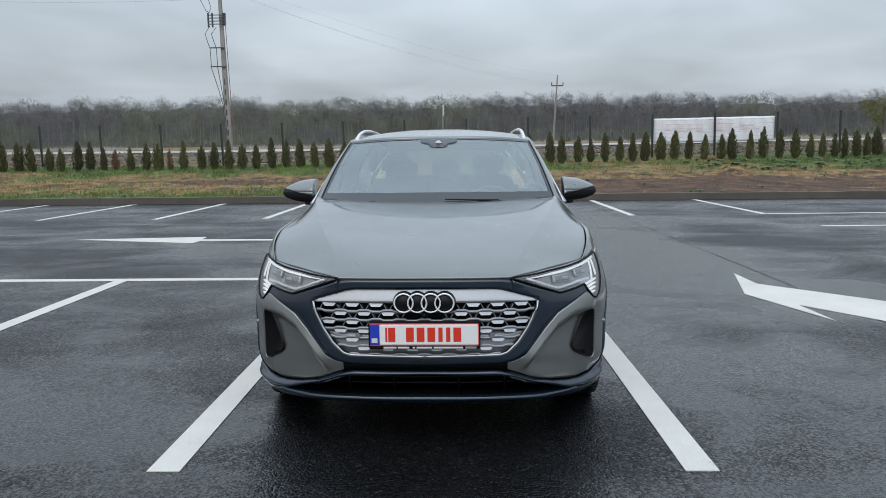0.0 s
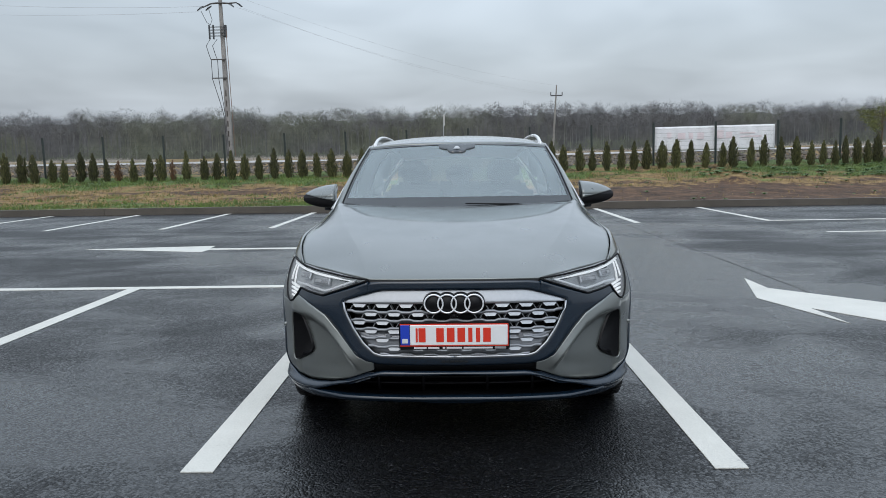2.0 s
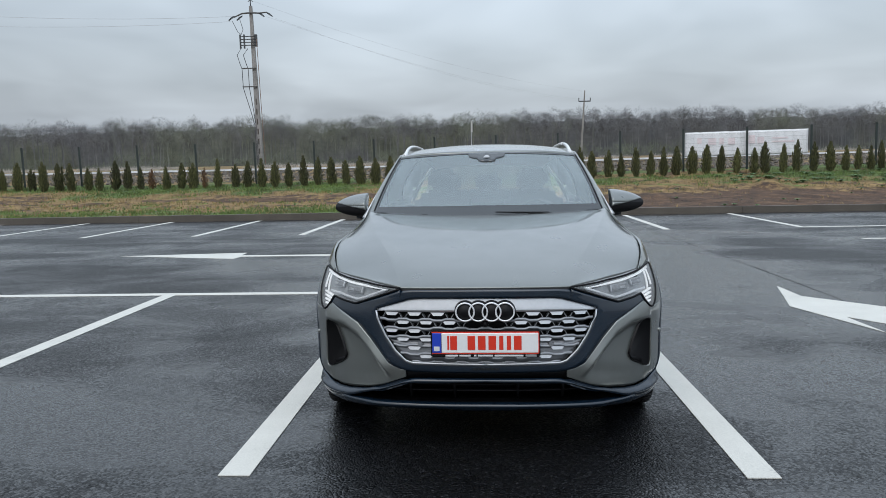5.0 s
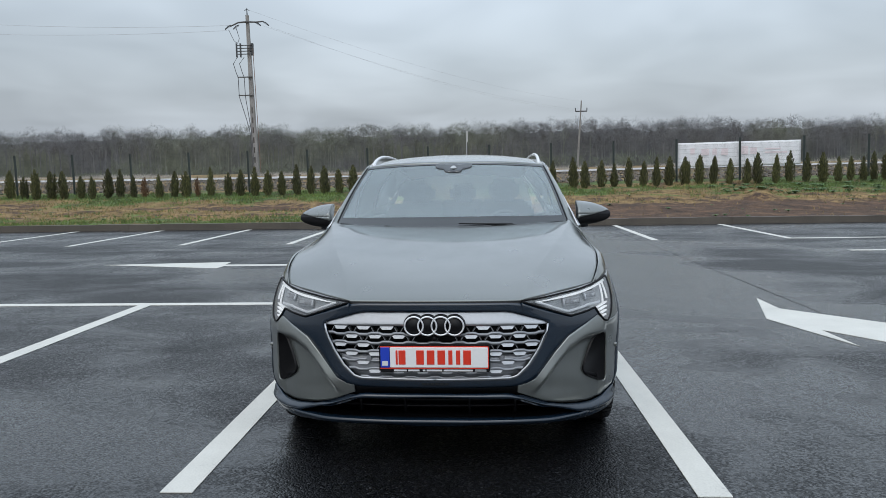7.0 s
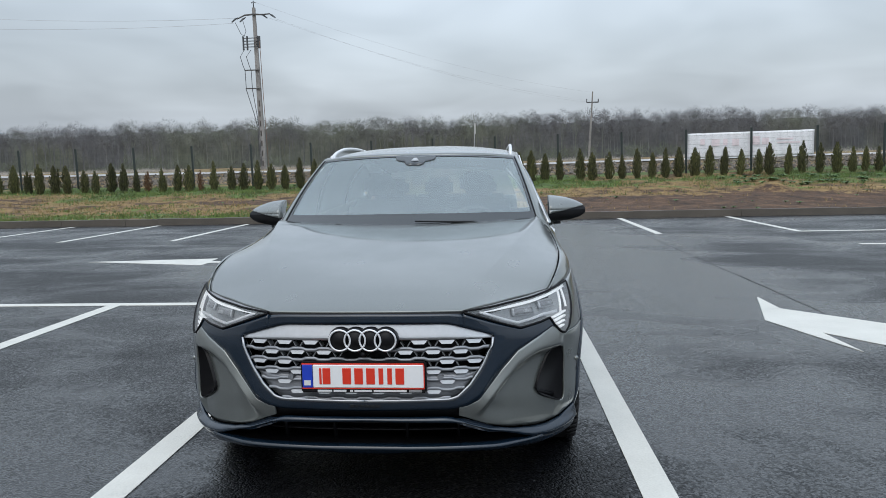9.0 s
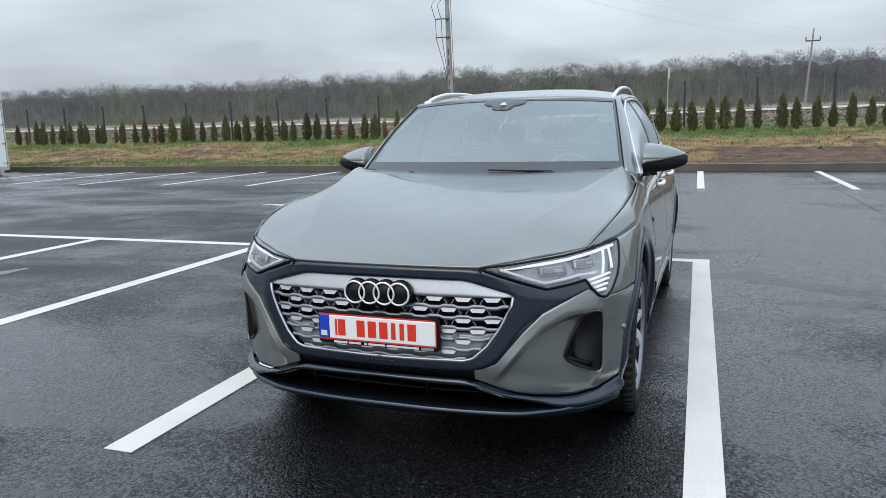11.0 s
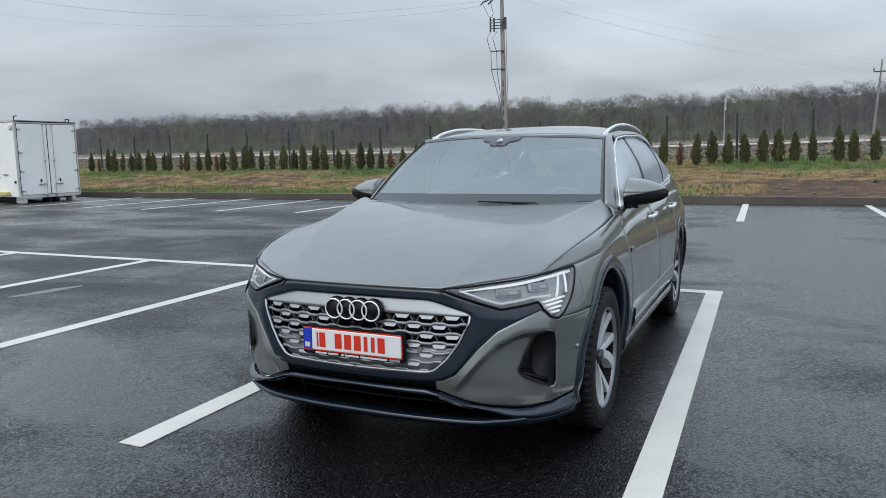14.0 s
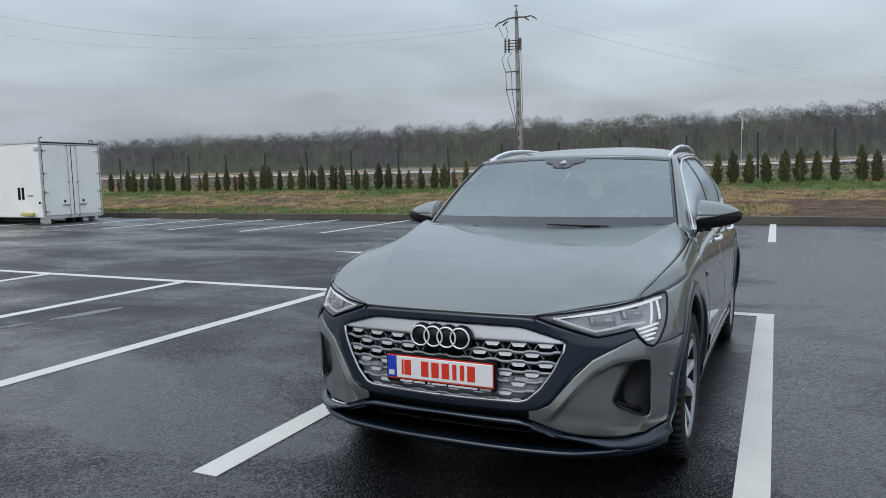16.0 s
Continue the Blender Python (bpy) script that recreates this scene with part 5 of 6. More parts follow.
# bright rim round the grille opening
for side in (1, -1):
    pts = [skin(0, 0.489, 0.003)] + [skin(u, at(GR_LOW, u), 0.003) for u in np.linspace(0.02, 0.545, 40)] + [skin(0.553, 0.748, 0.002)]
    bm = bmesh.new()
    tube(bm, [(p.x * side, p.y, p.z) for p in pts], 0.0055, sides=8)
    part("grille_rim", bm, SILVER, grille, "", True)
for side in (1, -1):
    for u, z in ((0.325, 0.585),):
        p = skin(u, z, -0.012)
        bm = bmesh.new()
        bmesh.ops.create_cone(bm, cap_ends=True, segments=20, radius1=0.014, radius2=0.012, depth=0.014, matrix=Matrix.Translation((p.x * side, p.y - 0.006, p.z)) @ Matrix.Rotation(radians(90), 4, "X"))
        part("parking_sensor", bm, SILVER_DARK, grille)

# emblem: four interlinked rings on black
emblem = part("emblem", boxed((-0.135, -0.012, 0.704), (0.135, 0.05, 0.79), 0.03, 4), MATT_BLACK, car, "round-linked emblem of four plain rings on black")
for k in range(4):
    cx = -0.0975 + 0.065 * k
    bm = bmesh.new()
    bmesh.ops.create_cone(bm, cap_ends=True, segments=36, radius1=0.054, radius2=0.05, depth=0.03, matrix=Matrix.Translation((cx, -0.012, 0.751)) @ Matrix.Rotation(radians(90), 4, "X"))
    part("emblem_disc", bm, MATT_BLACK, emblem, "", True)
    bm = bmesh.new()
    rows = []
    for a in range(49):
        t = 2 * math.pi * a / 48
        d = Vector((math.cos(t), 0, math.sin(t)))
        rows.append([Vector((cx, -0.029, 0.751)) + d * 0.0445 + (d * math.cos(b) + Vector((0, -1, 0)) * math.sin(b)) * 0.0042 for b in [2 * math.pi * j / 8 for j in range(9)]])
    grid(bm, rows)
    part("ring", bm, RING, emblem, "thin silver ring", True)
bm = bmesh.new()
bmesh.ops.create_uvsphere(bm, u_segments=14, v_segments=8, radius=0.011, matrix=Matrix.Translation((0, -0.02, 0.690)))
part("front_camera", box(bm, (-0.022, -0.012, 0.676), (0.022, 0.02, 0.702), 0.008, 2), BLACK, car)

# number plate
plate_y = -0.020
plate = part("number_plate", boxed((-0.268, -0.022, 0.528), (0.268, 0.012, 0.660), 0.006, 2), BLACK, car, "black plate holder with a white red-lettered plate")
plate.matrix_basis = Matrix.Translation((0, plate_y, 0))
part("plate_face", boxed((-0.214, -0.027, 0.551), (0.258, -0.020, 0.651), 0.003, 1), PLATE_WHITE, plate, "white plate face")
part("plate_rim", box(box(boxed((-0.262, -0.0245, 0.651), (0.262, -0.019, 0.656)), (-0.262, -0.0245, 0.546), (0.262, -0.019, 0.551)), (0.258, -0.0245, 0.546), (0.262, -0.019, 0.656)), PLATE_RED, plate, "thin red rim")
part("plate_band", boxed((-0.260, -0.0265, 0.551), (-0.216, -0.020, 0.651), 0.002, 1), PLATE_BLUE, plate, "blue band")
part("plate_bar", boxed((-0.252, -0.0285, 0.562), (-0.224, -0.026, 0.584)), PRINT_WHITE, plate, "white bar")
for x, w in ((-0.181, 0.010), (-0.155, 0.034), (-0.068, 0.037), (-0.017, 0.037), (0.034, 0.037), (0.078, 0.020), (0.115, 0.020), (0.158, 0.037)):
    part("plate_bar", boxed((x - w / 2, -0.029, 0.567), (x + w / 2, -0.0265, 0.637), 0.0015, 1), PLATE_RED, plate, "red bar")
for x, w in ((-0.165, 0.062), (-0.10, 0.055), (-0.05, 0.012), (0.0, 0.075), (0.115, 0.14)):
    part("holder_bar", boxed((x - w / 2, -0.0245, 0.5335), (x + w / 2, -0.0215, 0.5415)), PRINT_WHITE, plate, "small white bar")
part("holder_badge", boxed((0.195, -0.0245, 0.5315), (0.25, -0.0215, 0.5435), 0.003, 2), ZINC, plate)
for x, w in ((-0.055, 0.018), (-0.034, 0.012), (-0.013, 0.018), (0.01, 0.018), (0.033, 0.018), (0.056, 0.018)):
    p = skin(abs(x), 0.465)
    part("badge_bar", boxed((x - w / 2, p.y - 0.003, 0.459), (x + w / 2, p.y + 0.004, 0.471), 0.001, 1), GLOSS_BLACK, car, "small dark raised bar")

# headlights
def lamp_top(u):
    return at(HL_TOP, u)


LAMP_END = ((0.965, 1.0, 1.06, 1.12, 1.165), (0.714, 0.735, 0.79, 0.86, 0.912))
def lamp_bottom(u):
    return at(HL_LOW, u) if u < 0.965 else at(LAMP_END, u)


def lamp_rows(off, inset, nu=44, nv=8):
    us = [0.44 + 0.722 * k / nu for k in range(nu + 1)]
    out = []
    for u in us:
        a, b = lamp_bottom(u) + inset, lamp_top(u) - inset
        if b < a:
            a = b = (a + b) / 2
        out.append([skin(u, a + (b - a) * j / nv, off) for j in range(nv + 1)])
    return out


for side in (1, -1):
    def sided(rows):
        return rows if side > 0 else flipx(rows)
    bm = bmesh.new()
    grid(bm, sided(lamp_rows(-0.045, 0.0)), flip=side < 0)
    lamp = part("headlight", bm, LAMP_INNER, car, "clear headlight with lit white light strips", True, 0.004)
    bm = bmesh.new()
    rim = [skin(u, lamp_bottom(u), 0.002) for u in np.linspace(0.43, 1.165, 70)] + [skin(u, lamp_top(u), 0.001) for u in np.linspace(1.165, 0.43, 50)]
    tube(bm, [(p.x * side, p.y, p.z) for p in rim], 0.0048, sides=6)
    part("surround", bm, BLACK, lamp, "black headlight surround", True)
    bm = bmesh.new()
    rows = []
    for s in (0, 1):
        r = [skin(u, lamp_bottom(u), -0.002 - 0.043 * s) for u in np.linspace(0.44, 1.16, 50)] + [skin(u, lamp_top(u), -0.002 - 0.043 * s) for u in np.linspace(1.16, 0.44, 50)]
        rows.append(r)
    grid(bm, sided(rows), flip=side > 0)
    part("housing", bm, LAMP_GREY, lamp, "", True, 0.002)
    bm = bmesh.new()
    grid(bm, sided(strip(0.505, 1.135, lambda u: lamp_top(u) - 0.0245 + 0.005 * ease(0.7, 0.5, u), lambda u: lamp_top(u) - 0.0135 - 0.003 * ease(0.7, 0.5, u), 40, 2, -0.012)), flip=side < 0)
    part("light_strip", bm, DRL, lamp, "lit white light strip", True, 0.008)
    for ua, za, ub, zb in ((1.035, 0.893, 0.985, 0.802), (1.085, 0.893, 1.055, 0.815)):
        bm = bmesh.new()
        rows = [[skin(ua + (ub - ua) * t / 6 - w, za + (zb - za) * t / 6, -0.012) for t in range(7)] for w in (0.005, -0.005)]
        grid(bm, sided(rows), flip=side > 0)
        part("light_bar", bm, DRL, lamp, "lit white light bar", True, 0.008)
    for k in range(4):
        z = 0.793 - 0.0175 * k
        bm = bmesh.new()
        ua, ub = 0.905 + 0.014 * k, 1.035 - 0.016 * k
        grid(bm, sided(strip(ua, ub, lambda u: z - 0.004 + 0.10 * (u - 0.97), lambda u: z + 0.004 + 0.10 * (u - 0.97), 6, 1, -0.012)), flip=side < 0)
        part("light_slat", bm, DRL, lamp, "lit white light slat", True, 0.02)
    bm = bmesh.new()
    grid(bm, sided(strip(0.50, 0.955, lambda u: at(HL_LOW, min(u, 0.86)) + 0.013 if u < 0.86 else 0.804 + 0.02 * (u - 0.86), lambda u: at(HL_LOW, min(u, 0.86)) + 0.024 if u < 0.86 else 0.815 + 0.02 * (u - 0.86), 30, 1, -0.014)), flip=side < 0)
    part("lower_strip", bm, LAMP_PALE, lamp, "pale strip", True, 0.01)
    for ua, ub, za, zb in ((0.675, 0.80, 0.815, 0.853), (0.845, 0.965, 0.832, 0.868)):
        bm = bmesh.new()
        grid(bm, sided(strip(ua, ub, lambda u: za, lambda u: zb, 6, 4, -0.026)), flip=side < 0)
        cup = part("lamp_module", bm, SILVER, lamp, "square projector module", True, 0.012)
        bm = bmesh.new()
        grid(bm, sided(strip(ua + 0.010, ub - 0.010, lambda u: za + 0.007, lambda u: zb - 0.006, 4, 3, -0.024)), flip=side < 0)
        part("projector", bm, LAMP_GREY, cup, "", True, 0.002)
        bm = bmesh.new()
        grid(bm, sided(strip(ua + 0.06, ub - 0.018, lambda u: za + 0.012, lambda u: zb - 0.012, 4, 3, -0.0215)), flip=side < 0)
        part("bulb_lens", bm, LAMP_INNER, cup, "", True, 0.002)
    bm = bmesh.new()
    grid(bm, sided(lamp_rows(0.0015, 0.004)), flip=side < 0)
    ob = part("cover_lens", bm, CLEAR, lamp, "clear plastic cover lens", True)
    ob.visible_shadow = False

# bonnet
def bonnet_front(x):
    if x <= 0.415:
        p = skin(u_x(x), 0.861)
        return Vector((x, p.y + 0.004, 0.864))
    t = (x - 0.415) / 0.38
    u = 0.427 + (0.94 - 0.427) * t
    p = skin(u, at(HL_TOP, u) + 0.004)
    return p


def curve(xs, ys):
    """A smooth run through a table of values."""
    q = rounded([(2 * xs[0] - xs[1], 2 * ys[0] - ys[1])] + list(zip(xs, ys)) + [(2 * xs[-1] - xs[-2], 2 * ys[-1] - ys[-2])], 12)
    return lambda v: float(np.interp(v, q[:, 0], q[:, 1]))


edge_x = curve((0.305, 0.394, 0.50, 0.64, 0.815, 1.09, 1.26, 1.47), (0.797, 0.822, 0.846, 0.865, 0.879, 0.884, 0.882, 0.876))
edge_z = curve((0.305, 0.394, 0.50, 0.64, 0.815, 1.09, 1.26, 1.47), (0.912, 0.945, 0.974, 1.000, 1.023, 1.044, 1.058, 1.080))
mid_z = curve((0.0, 0.015, 0.05, 0.12, 0.25, 0.50, 0.80, 1.10, 1.40, 1.50), (0.864, 0.872, 0.886, 0.909, 0.948, 1.005, 1.059, 1.106, 1.146, 1.158))


def crease_at(y):
    """Where the long bonnet crease runs, as a share of the half width."""
    return 0.53 + 0.385 * min(1.0, max(0.0, y / 1.42))


def bonnet_height(x, y):
    v = x / edge_x(max(0.305, y))
    zm, c = mid_z(y), crease_at(y)
    ze = edge_z(y) if y > 0.305 else 0.912 - 0.40 * (0.305 - y)
    zc = zm - 0.010 + 0.026 * ease(0.1, 0.8, y)
    if v < c:
        z = zm + (zc - zm) * (v / c) ** 2
    else:
        z = zc + (ze - zc) * ((v - c) / (1 - c))
        z += 0.012 * ease(0.55, 1.25, y) * ease(0.40, 0.30, abs(x))      # low bulge along the middle
    return z - 0.007 * ease(1.335, 1.36, y) * ease(0.80, 0.74, abs(x))      # folded lip at the trailing edge


def bonnet_point(s, w):
    """s from the nose (0) to the screen (1); w from the middle (0) over the crease (0.5) to the side (1)."""
    c = crease_at(1.42 * s)
    v = 2 * c * w if w < 0.5 else c + (1 - c) * (2 * w - 1)
    a = bonnet_front(0.795 * v)
    y = a.y + (1.395 + 0.075 * v ** 2 - a.y) * s
    x = v * edge_x(0.305 + 1.165 * s)
    z = bonnet_height(x, y) + (a.z - bonnet_height(a.x, a.y)) * math.exp(-(y - a.y) / 0.06)
    return Vector((x, y, z))


BONNET_W = sorted([k / 32 for k in range(33)] + [0.490, 0.496, 0.504, 0.510])
bm = bmesh.new()
rows = [[bonnet_point(s, v) for s in [(k / 44) ** 1.5 for k in range(45)]] for v in BONNET_W]
grid(bm, rows)
grid(bm, flipx(rows), flip=True)
bmesh.ops.remove_doubles(bm, verts=bm.verts, dist=0.0004)
part("bonnet", bm, PAINT, car, "long grey bonnet wet from rain", True, 0.012)
bm = bmesh.new()
rows = [[bonnet_point(s, v) - Vector((0, 0, 0.045)) for s in [k / 24 for k in range(25)]] for v in BONNET_W]
grid(bm, rows)
grid(bm, flipx(rows), flip=True)
part("bonnet_liner", bm, BLACK, car, "", True)

# flanks, cut round the wheels
def shoulder(u):
    y = float(np.interp(u, ARC, RUN[:, 1]))
    return float(np.interp(y, (0.45, 0.6, 0.9, 1.4, 1.8, 3.0, 3.9, 4.5, 4.8), (0.921, 0.930, 0.946, 0.985, 1.015, 1.06, 1.09, 1.08, 1.05)))


def sill(u):
    y = float(np.interp(u, ARC, RUN[:, 1]))
    for c, rad in ((WY, ARCH), (RY, REAR_ARCH)):
        if abs(y - c) < rad + 0.03:
            return max(WZ - 0.06, WZ + math.sqrt(max(0.0, (rad + 0.03) ** 2 - (y - c) ** 2)))
    return 0.345


UB = 1.235
def flank(y0, y1, n, lo=sill):
    return strip(u_y(y0) if y0 > 0.6 else UB, u_y(y1), lo, shoulder, n, 14)


def flank_low(u):
    return max(sill(u), 0.7265)


both("front_fender", [strip(0.968, 1.172, lambda u: at(GREY_TOP, u) + 0.003, lambda u: max(at(GREY_TOP, u) + 0.004, at(LAMP_END, u) - 0.006), 24, 8), strip(1.172, u_y(1.50), lambda u: max(sill(u) if u > 1.236 else 0, flank_low(u)) if u < 1.3 else sill(u), shoulder, 90, 12)], PAINT, car, "grey front fender", 0.006)
for nm, y0, y1, n in (("front_door", 1.506, 2.617, 30), ("rear_door", 2.623, 3.62, 40)):
    both(nm, [flank(y0, y1, n)], PAINT, car, "grey door", 0.006)
both("rear_quarter", [strip(u_y(3.626), END, sill, shoulder, 80, 12)], PAINT, car, "grey rear quarter panel", 0.006)
both("inner_shell", [strip(1.25, END, lambda u: max(0.36, sill(u) + 0.03), lambda u: shoulder(u) - 0.01, 120, 4, -0.03)], BLACK, car, "", 0.004)
for side in (1, -1):
    for c, big in ((WY, ARCH), (RY, REAR_ARCH)):
        bm = bmesh.new()
        rows = []
        for k in range(41):
            a = math.pi * (-0.06 + 1.12 * k / 40)
            r = []
            for rad, off in ((big + 0.032, 0.001), (big + 0.029, 0.005), (big - 0.02, 0.006), (big - 0.032, 0.001), (big - 0.034, -0.05), (big - 0.02, -0.30)):
                y, z = c - math.cos(a) * rad, WZ + math.sin(a) * rad
                p = skin(u_y(y), max(0.22, z), off)
                r.append(Vector((p.x * side, p.y, max(0.22, z))))
            rows.append(r)
        grid(bm, rows, flip=side < 0)
        part("arch_trim", bm, DARK_BLUE if c == WY else GLOSS_BLACK, car, "dark gloss wheel-arch trim", True)
    bm = bmesh.new()
    rows = []
    for k in range(30):
        y = 1.40 + 2.0 * k / 29
        r = []
        for z, off in ((0.36, 0.004), (0.345, 0.010), (0.28, 0.012), (0.235, -0.01), (0.22, -0.10)):
            p = skin(u_y(y), z, off)
            r.append(Vector((p.x * side, p.y, z)))
        rows.append(r)
    grid(bm, rows, flip=side > 0)
    part("side_sill", bm, DARK_BLUE, car, "dark sill trim", True)
    bm = bmesh.new()
    rows = []
    for k in range(24):
        y = 1.62 + 1.75 * k / 23
        r = []
        for z, off in ((0.50, 0.0), (0.492, 0.010), (0.40, 0.012), (0.365, 0.002)):
            p = skin(u_y(y), z + 0.02 * k / 23, off)
            r.append(Vector((p.x * side, p.y, p.z)))
        rows.append(r)
    grid(bm, rows, flip=side > 0)
    part("door_blade", bm, PAINT, car, "", True)

# top of the fender between shoulder and bonnet edge
def fender_top(t):
    if t < 0.25:
        u = 0.945 + (1.172 - 0.945) * t / 0.25
        a = skin(u, at(HL_TOP, u) + 0.004)
    else:
        u = 1.172 + (u_y(1.60) - 1.172) * (t - 0.25) / 0.75
        a = skin(u, shoulder(u))
    ey = max(0.305, min(1.47, a.y - 0.02))
    b = Vector((edge_x(ey) + 0.005, ey, edge_z(ey) - 0.001))
    return a, b, u


rows = []
for k in range(49):
    a, b, u = fender_top(k / 48)
    r = []
    nose = ease(1.0, 0.55, b.y)      # the fender stands a little proud of the bonnet over the lamp
    h = ((1.05 + 0.2 * nose) * max(0.0, b.z - a.z) + 0.004 + 0.003 * nose) * min(1, k / 8)
    lean = (a - skin(u, a.z - 0.02)) / 0.02
    knee = a + lean * h if h > 0 else (a + b) / 2
    for j in range(9):
        q = j / 8
        r.append(a * (1 - q) ** 2 + knee * 2 * q * (1 - q) + b * q * q)
    rows.append(r)
both("fender_top", [rows], PAINT, car, "", 0.006)

# ---- greenhouse ----
def screen_point(s, v):
    """Windscreen: s from base to top, v across the half."""
    lo = Vector((0.815 * v, 1.37 + 0.175 * v * v, 1.128 + 0.0 * v))
    hi = Vector((0.684 * v, 2.03 + 0.13 * v * v, 1.565 - 0.027 * v * v))
    p = lo.lerp(hi, s)
    return p + Vector((0, -0.4, 0.9)) * 0.035 * math.sin(math.pi * s) * (1 - 0.3 * v)


rows = [[screen_point(s / 16, v / 16) for s in range(17)] for v in range(17)]
bm = bmesh.new()
grid(bm, rows)
grid(bm, flipx(rows), flip=True)
bmesh.ops.remove_doubles(bm, verts=bm.verts, dist=0.0004)
ws = part("windscreen", bm, SCREEN_GLASS, car, "windscreen reflecting the grey sky", True)
ws.visible_shadow = False
bm = bmesh.new()
band = [[screen_point(s, v / 16) + Vector((0, -0.003, 0.002)) for s in (0.0, 0.04, 0.08, 0.125)] for v in range(17)]
grid(bm, band)
grid(bm, flipx(band), flip=True)
edge = [[screen_point(s / 16, v) + Vector((0, -0.003, 0.002)) for s in range(17)] for v in (0.965, 0.98, 1.0)]
grid(bm, edge)
grid(bm, flipx(edge), flip=True)
top = [[screen_point(s, v / 16) + Vector((0, -0.003, 0.002)) for s in (0.975, 1.0)] for v in range(17)]
grid(bm, top)
grid(bm, flipx(top), flip=True)
part("screen_frit", bm, FRIT, ws, "black printed border of the windscreen", True)
bm = bmesh.new()
rows = [[screen_point(1 - (1 - lo) * q / 4, v) + Vector((0, -0.005, 0.003)) for q in range(5)] for v, lo in ((0.0, 0.80), (0.05, 0.80), (0.085, 0.82), (0.10, 0.87), (0.15, 0.885), (0.19, 0.91), (0.20, 0.96))]
grid(bm, rows, flip=True)
grid(bm, flipx(rows))
part("sensor_pod", bm, FRIT, ws, "dark mirror and sensor housing", True, 0.002)
part("mirror_window", prism(bmesh.new(), [(-0.026, 0), (0.026, 0), (0.010, 0.036), (-0.010, 0.036)], 0, 0.004), LAMP_INNER, ws).matrix_basis = Matrix.Translation((0.0, 1.938, 1.525)) @ Matrix.Rotation(radians(33), 4, "X")

def roof_edge(y):
    return Vector((float(np.interp(y, (2.16, 2.6, 3.2, 3.9, 4.5), (0.686, 0.690, 0.684, 0.655, 0.59))), y, float(np.interp(y, (2.16, 2.35, 2.7, 3.2, 3.8, 4.2, 4.55), (1.540, 1.568, 1.592, 1.598, 1.575, 1.53, 1.46)))))


def roof_mid(y):
    return float(np.interp(y, (2.03, 2.2, 2.5, 3.0, 3.5, 4.0, 4.55), (1.567, 1.600, 1.635, 1.660, 1.652, 1.612, 1.50)))


rows = []
for k in range(25):
    v = k / 24
    r = []
    for j in range(31):
        s = j / 30
        y = (2.035 + 0.13 * v * v) + (4.5 - 2.05) * s
        e = roof_edge(y)
        z = roof_mid(y) + (e.z - roof_mid(y)) * (v ** 2.6)
        r.append(Vector((e.x * v, y, z)))
    rows.append(r)
bm = bmesh.new()
grid(bm, rows)
grid(bm, flipx(rows), flip=True)
bmesh.ops.remove_doubles(bm, verts=bm.verts, dist=0.0004)
part("roof", bm, PAINT, car, "grey roof", True, 0.02)
bm = bmesh.new()
rows = [[p + Vector((0, 0.03, -0.03)) for p in r] for r in rows]
grid(bm, rows)
grid(bm, flipx(rows), flip=True)
part("headliner", bm, LINER, car, "", True)


def belt(y):
    z = float(np.interp(y, (1.45, 1.8, 2.6, 3.4, 4.0, 4.4), (1.085, 1.098, 1.130, 1.160, 1.19, 1.23)))
    x = float(np.interp(y, (1.45, 1.8, 2.6, 3.4, 4.0, 4.4), (0.878, 0.882, 0.885, 0.880, 0.86, 0.80)))
    return Vector((x, y, z))


# body between shoulder and belt
rows = []
for k in range(50):
    y = 1.50 + 3.0 * k / 49
    u = u_y(y)
    a, b = skin(u, shoulder(u)), belt(y)
    rows.append([a.lerp(b, j / 4) + Vector((1, 0, 0)) * 0.006 * math.sin(math.pi * j / 4) for j in range(5)])
both("belt_panel", [rows], PAINT, car, "", 0.006)

# front pillars
rows, seal = [], []
for k in range(21):
    s = k / 20
    a = screen_point(s, 0.992) + Vector((0.0, -0.006, 0.006))
    lo, hi = belt(1.59), roof_edge(2.34)
    b = lo.lerp(hi, s) + Vector((0.25, -0.5, 0.8)) * 0.026 * math.sin(math.pi * s)
    m = (a + b) / 2 + Vector((0.55, -0.35, 0.45)) * 0.010
    rows.append([b, m.lerp(b, 0.5) + Vector((0.004, -0.001, 0.002)), m, a.lerp(m, 0.5) + Vector((0.003, -0.003, 0.003)), a])
    seal.append([a + Vector((0.001, 0, 0)), a + Vector((-0.005, -0.001, 0.0)), screen_point(s, 0.985) + Vector((0, -0.003, 0.003))])
both("front_pillar", [rows], PAINT, car, "", 0.012)
both("pillar_seal", [seal], BLACK, car, "black pillar seal", 0.003)

# panel closing the gap between bonnet and screen
rows = []
for k in range(15):
    v = 0.30 + 0.70 * k / 14
    a, b = bonnet_point(1.0, v) + Vector((0, -0.004, -0.005)), screen_point(0.0, v) + Vector((0, -0.004, 0.004))
    rows.append([a, a.lerp(b, 0.5) + Vector((0, 0, 0.003)), b])
both("cowl_panel", [rows], BLACK, car, "", 0.004)

# corner between bonnet, screen and door
rows = []
for k in range(7):
    q = k / 6
    a = Vector((0.884, 1.44, 1.080)).lerp(skin(u_y(1.60), shoulder(u_y(1.60))), q)
    b = screen_point(0.0, 1.0).lerp(belt(1.62), q) + Vector((0.0, 0.0, 0.004))
    rows.append([a.lerp(b, j / 4) + Vector((0.012, -0.004, 0.010)) * math.sin(math.pi * j / 4) for j in range(5)])
both("cowl_corner", [rows], PAINT, car, "", 0.01)

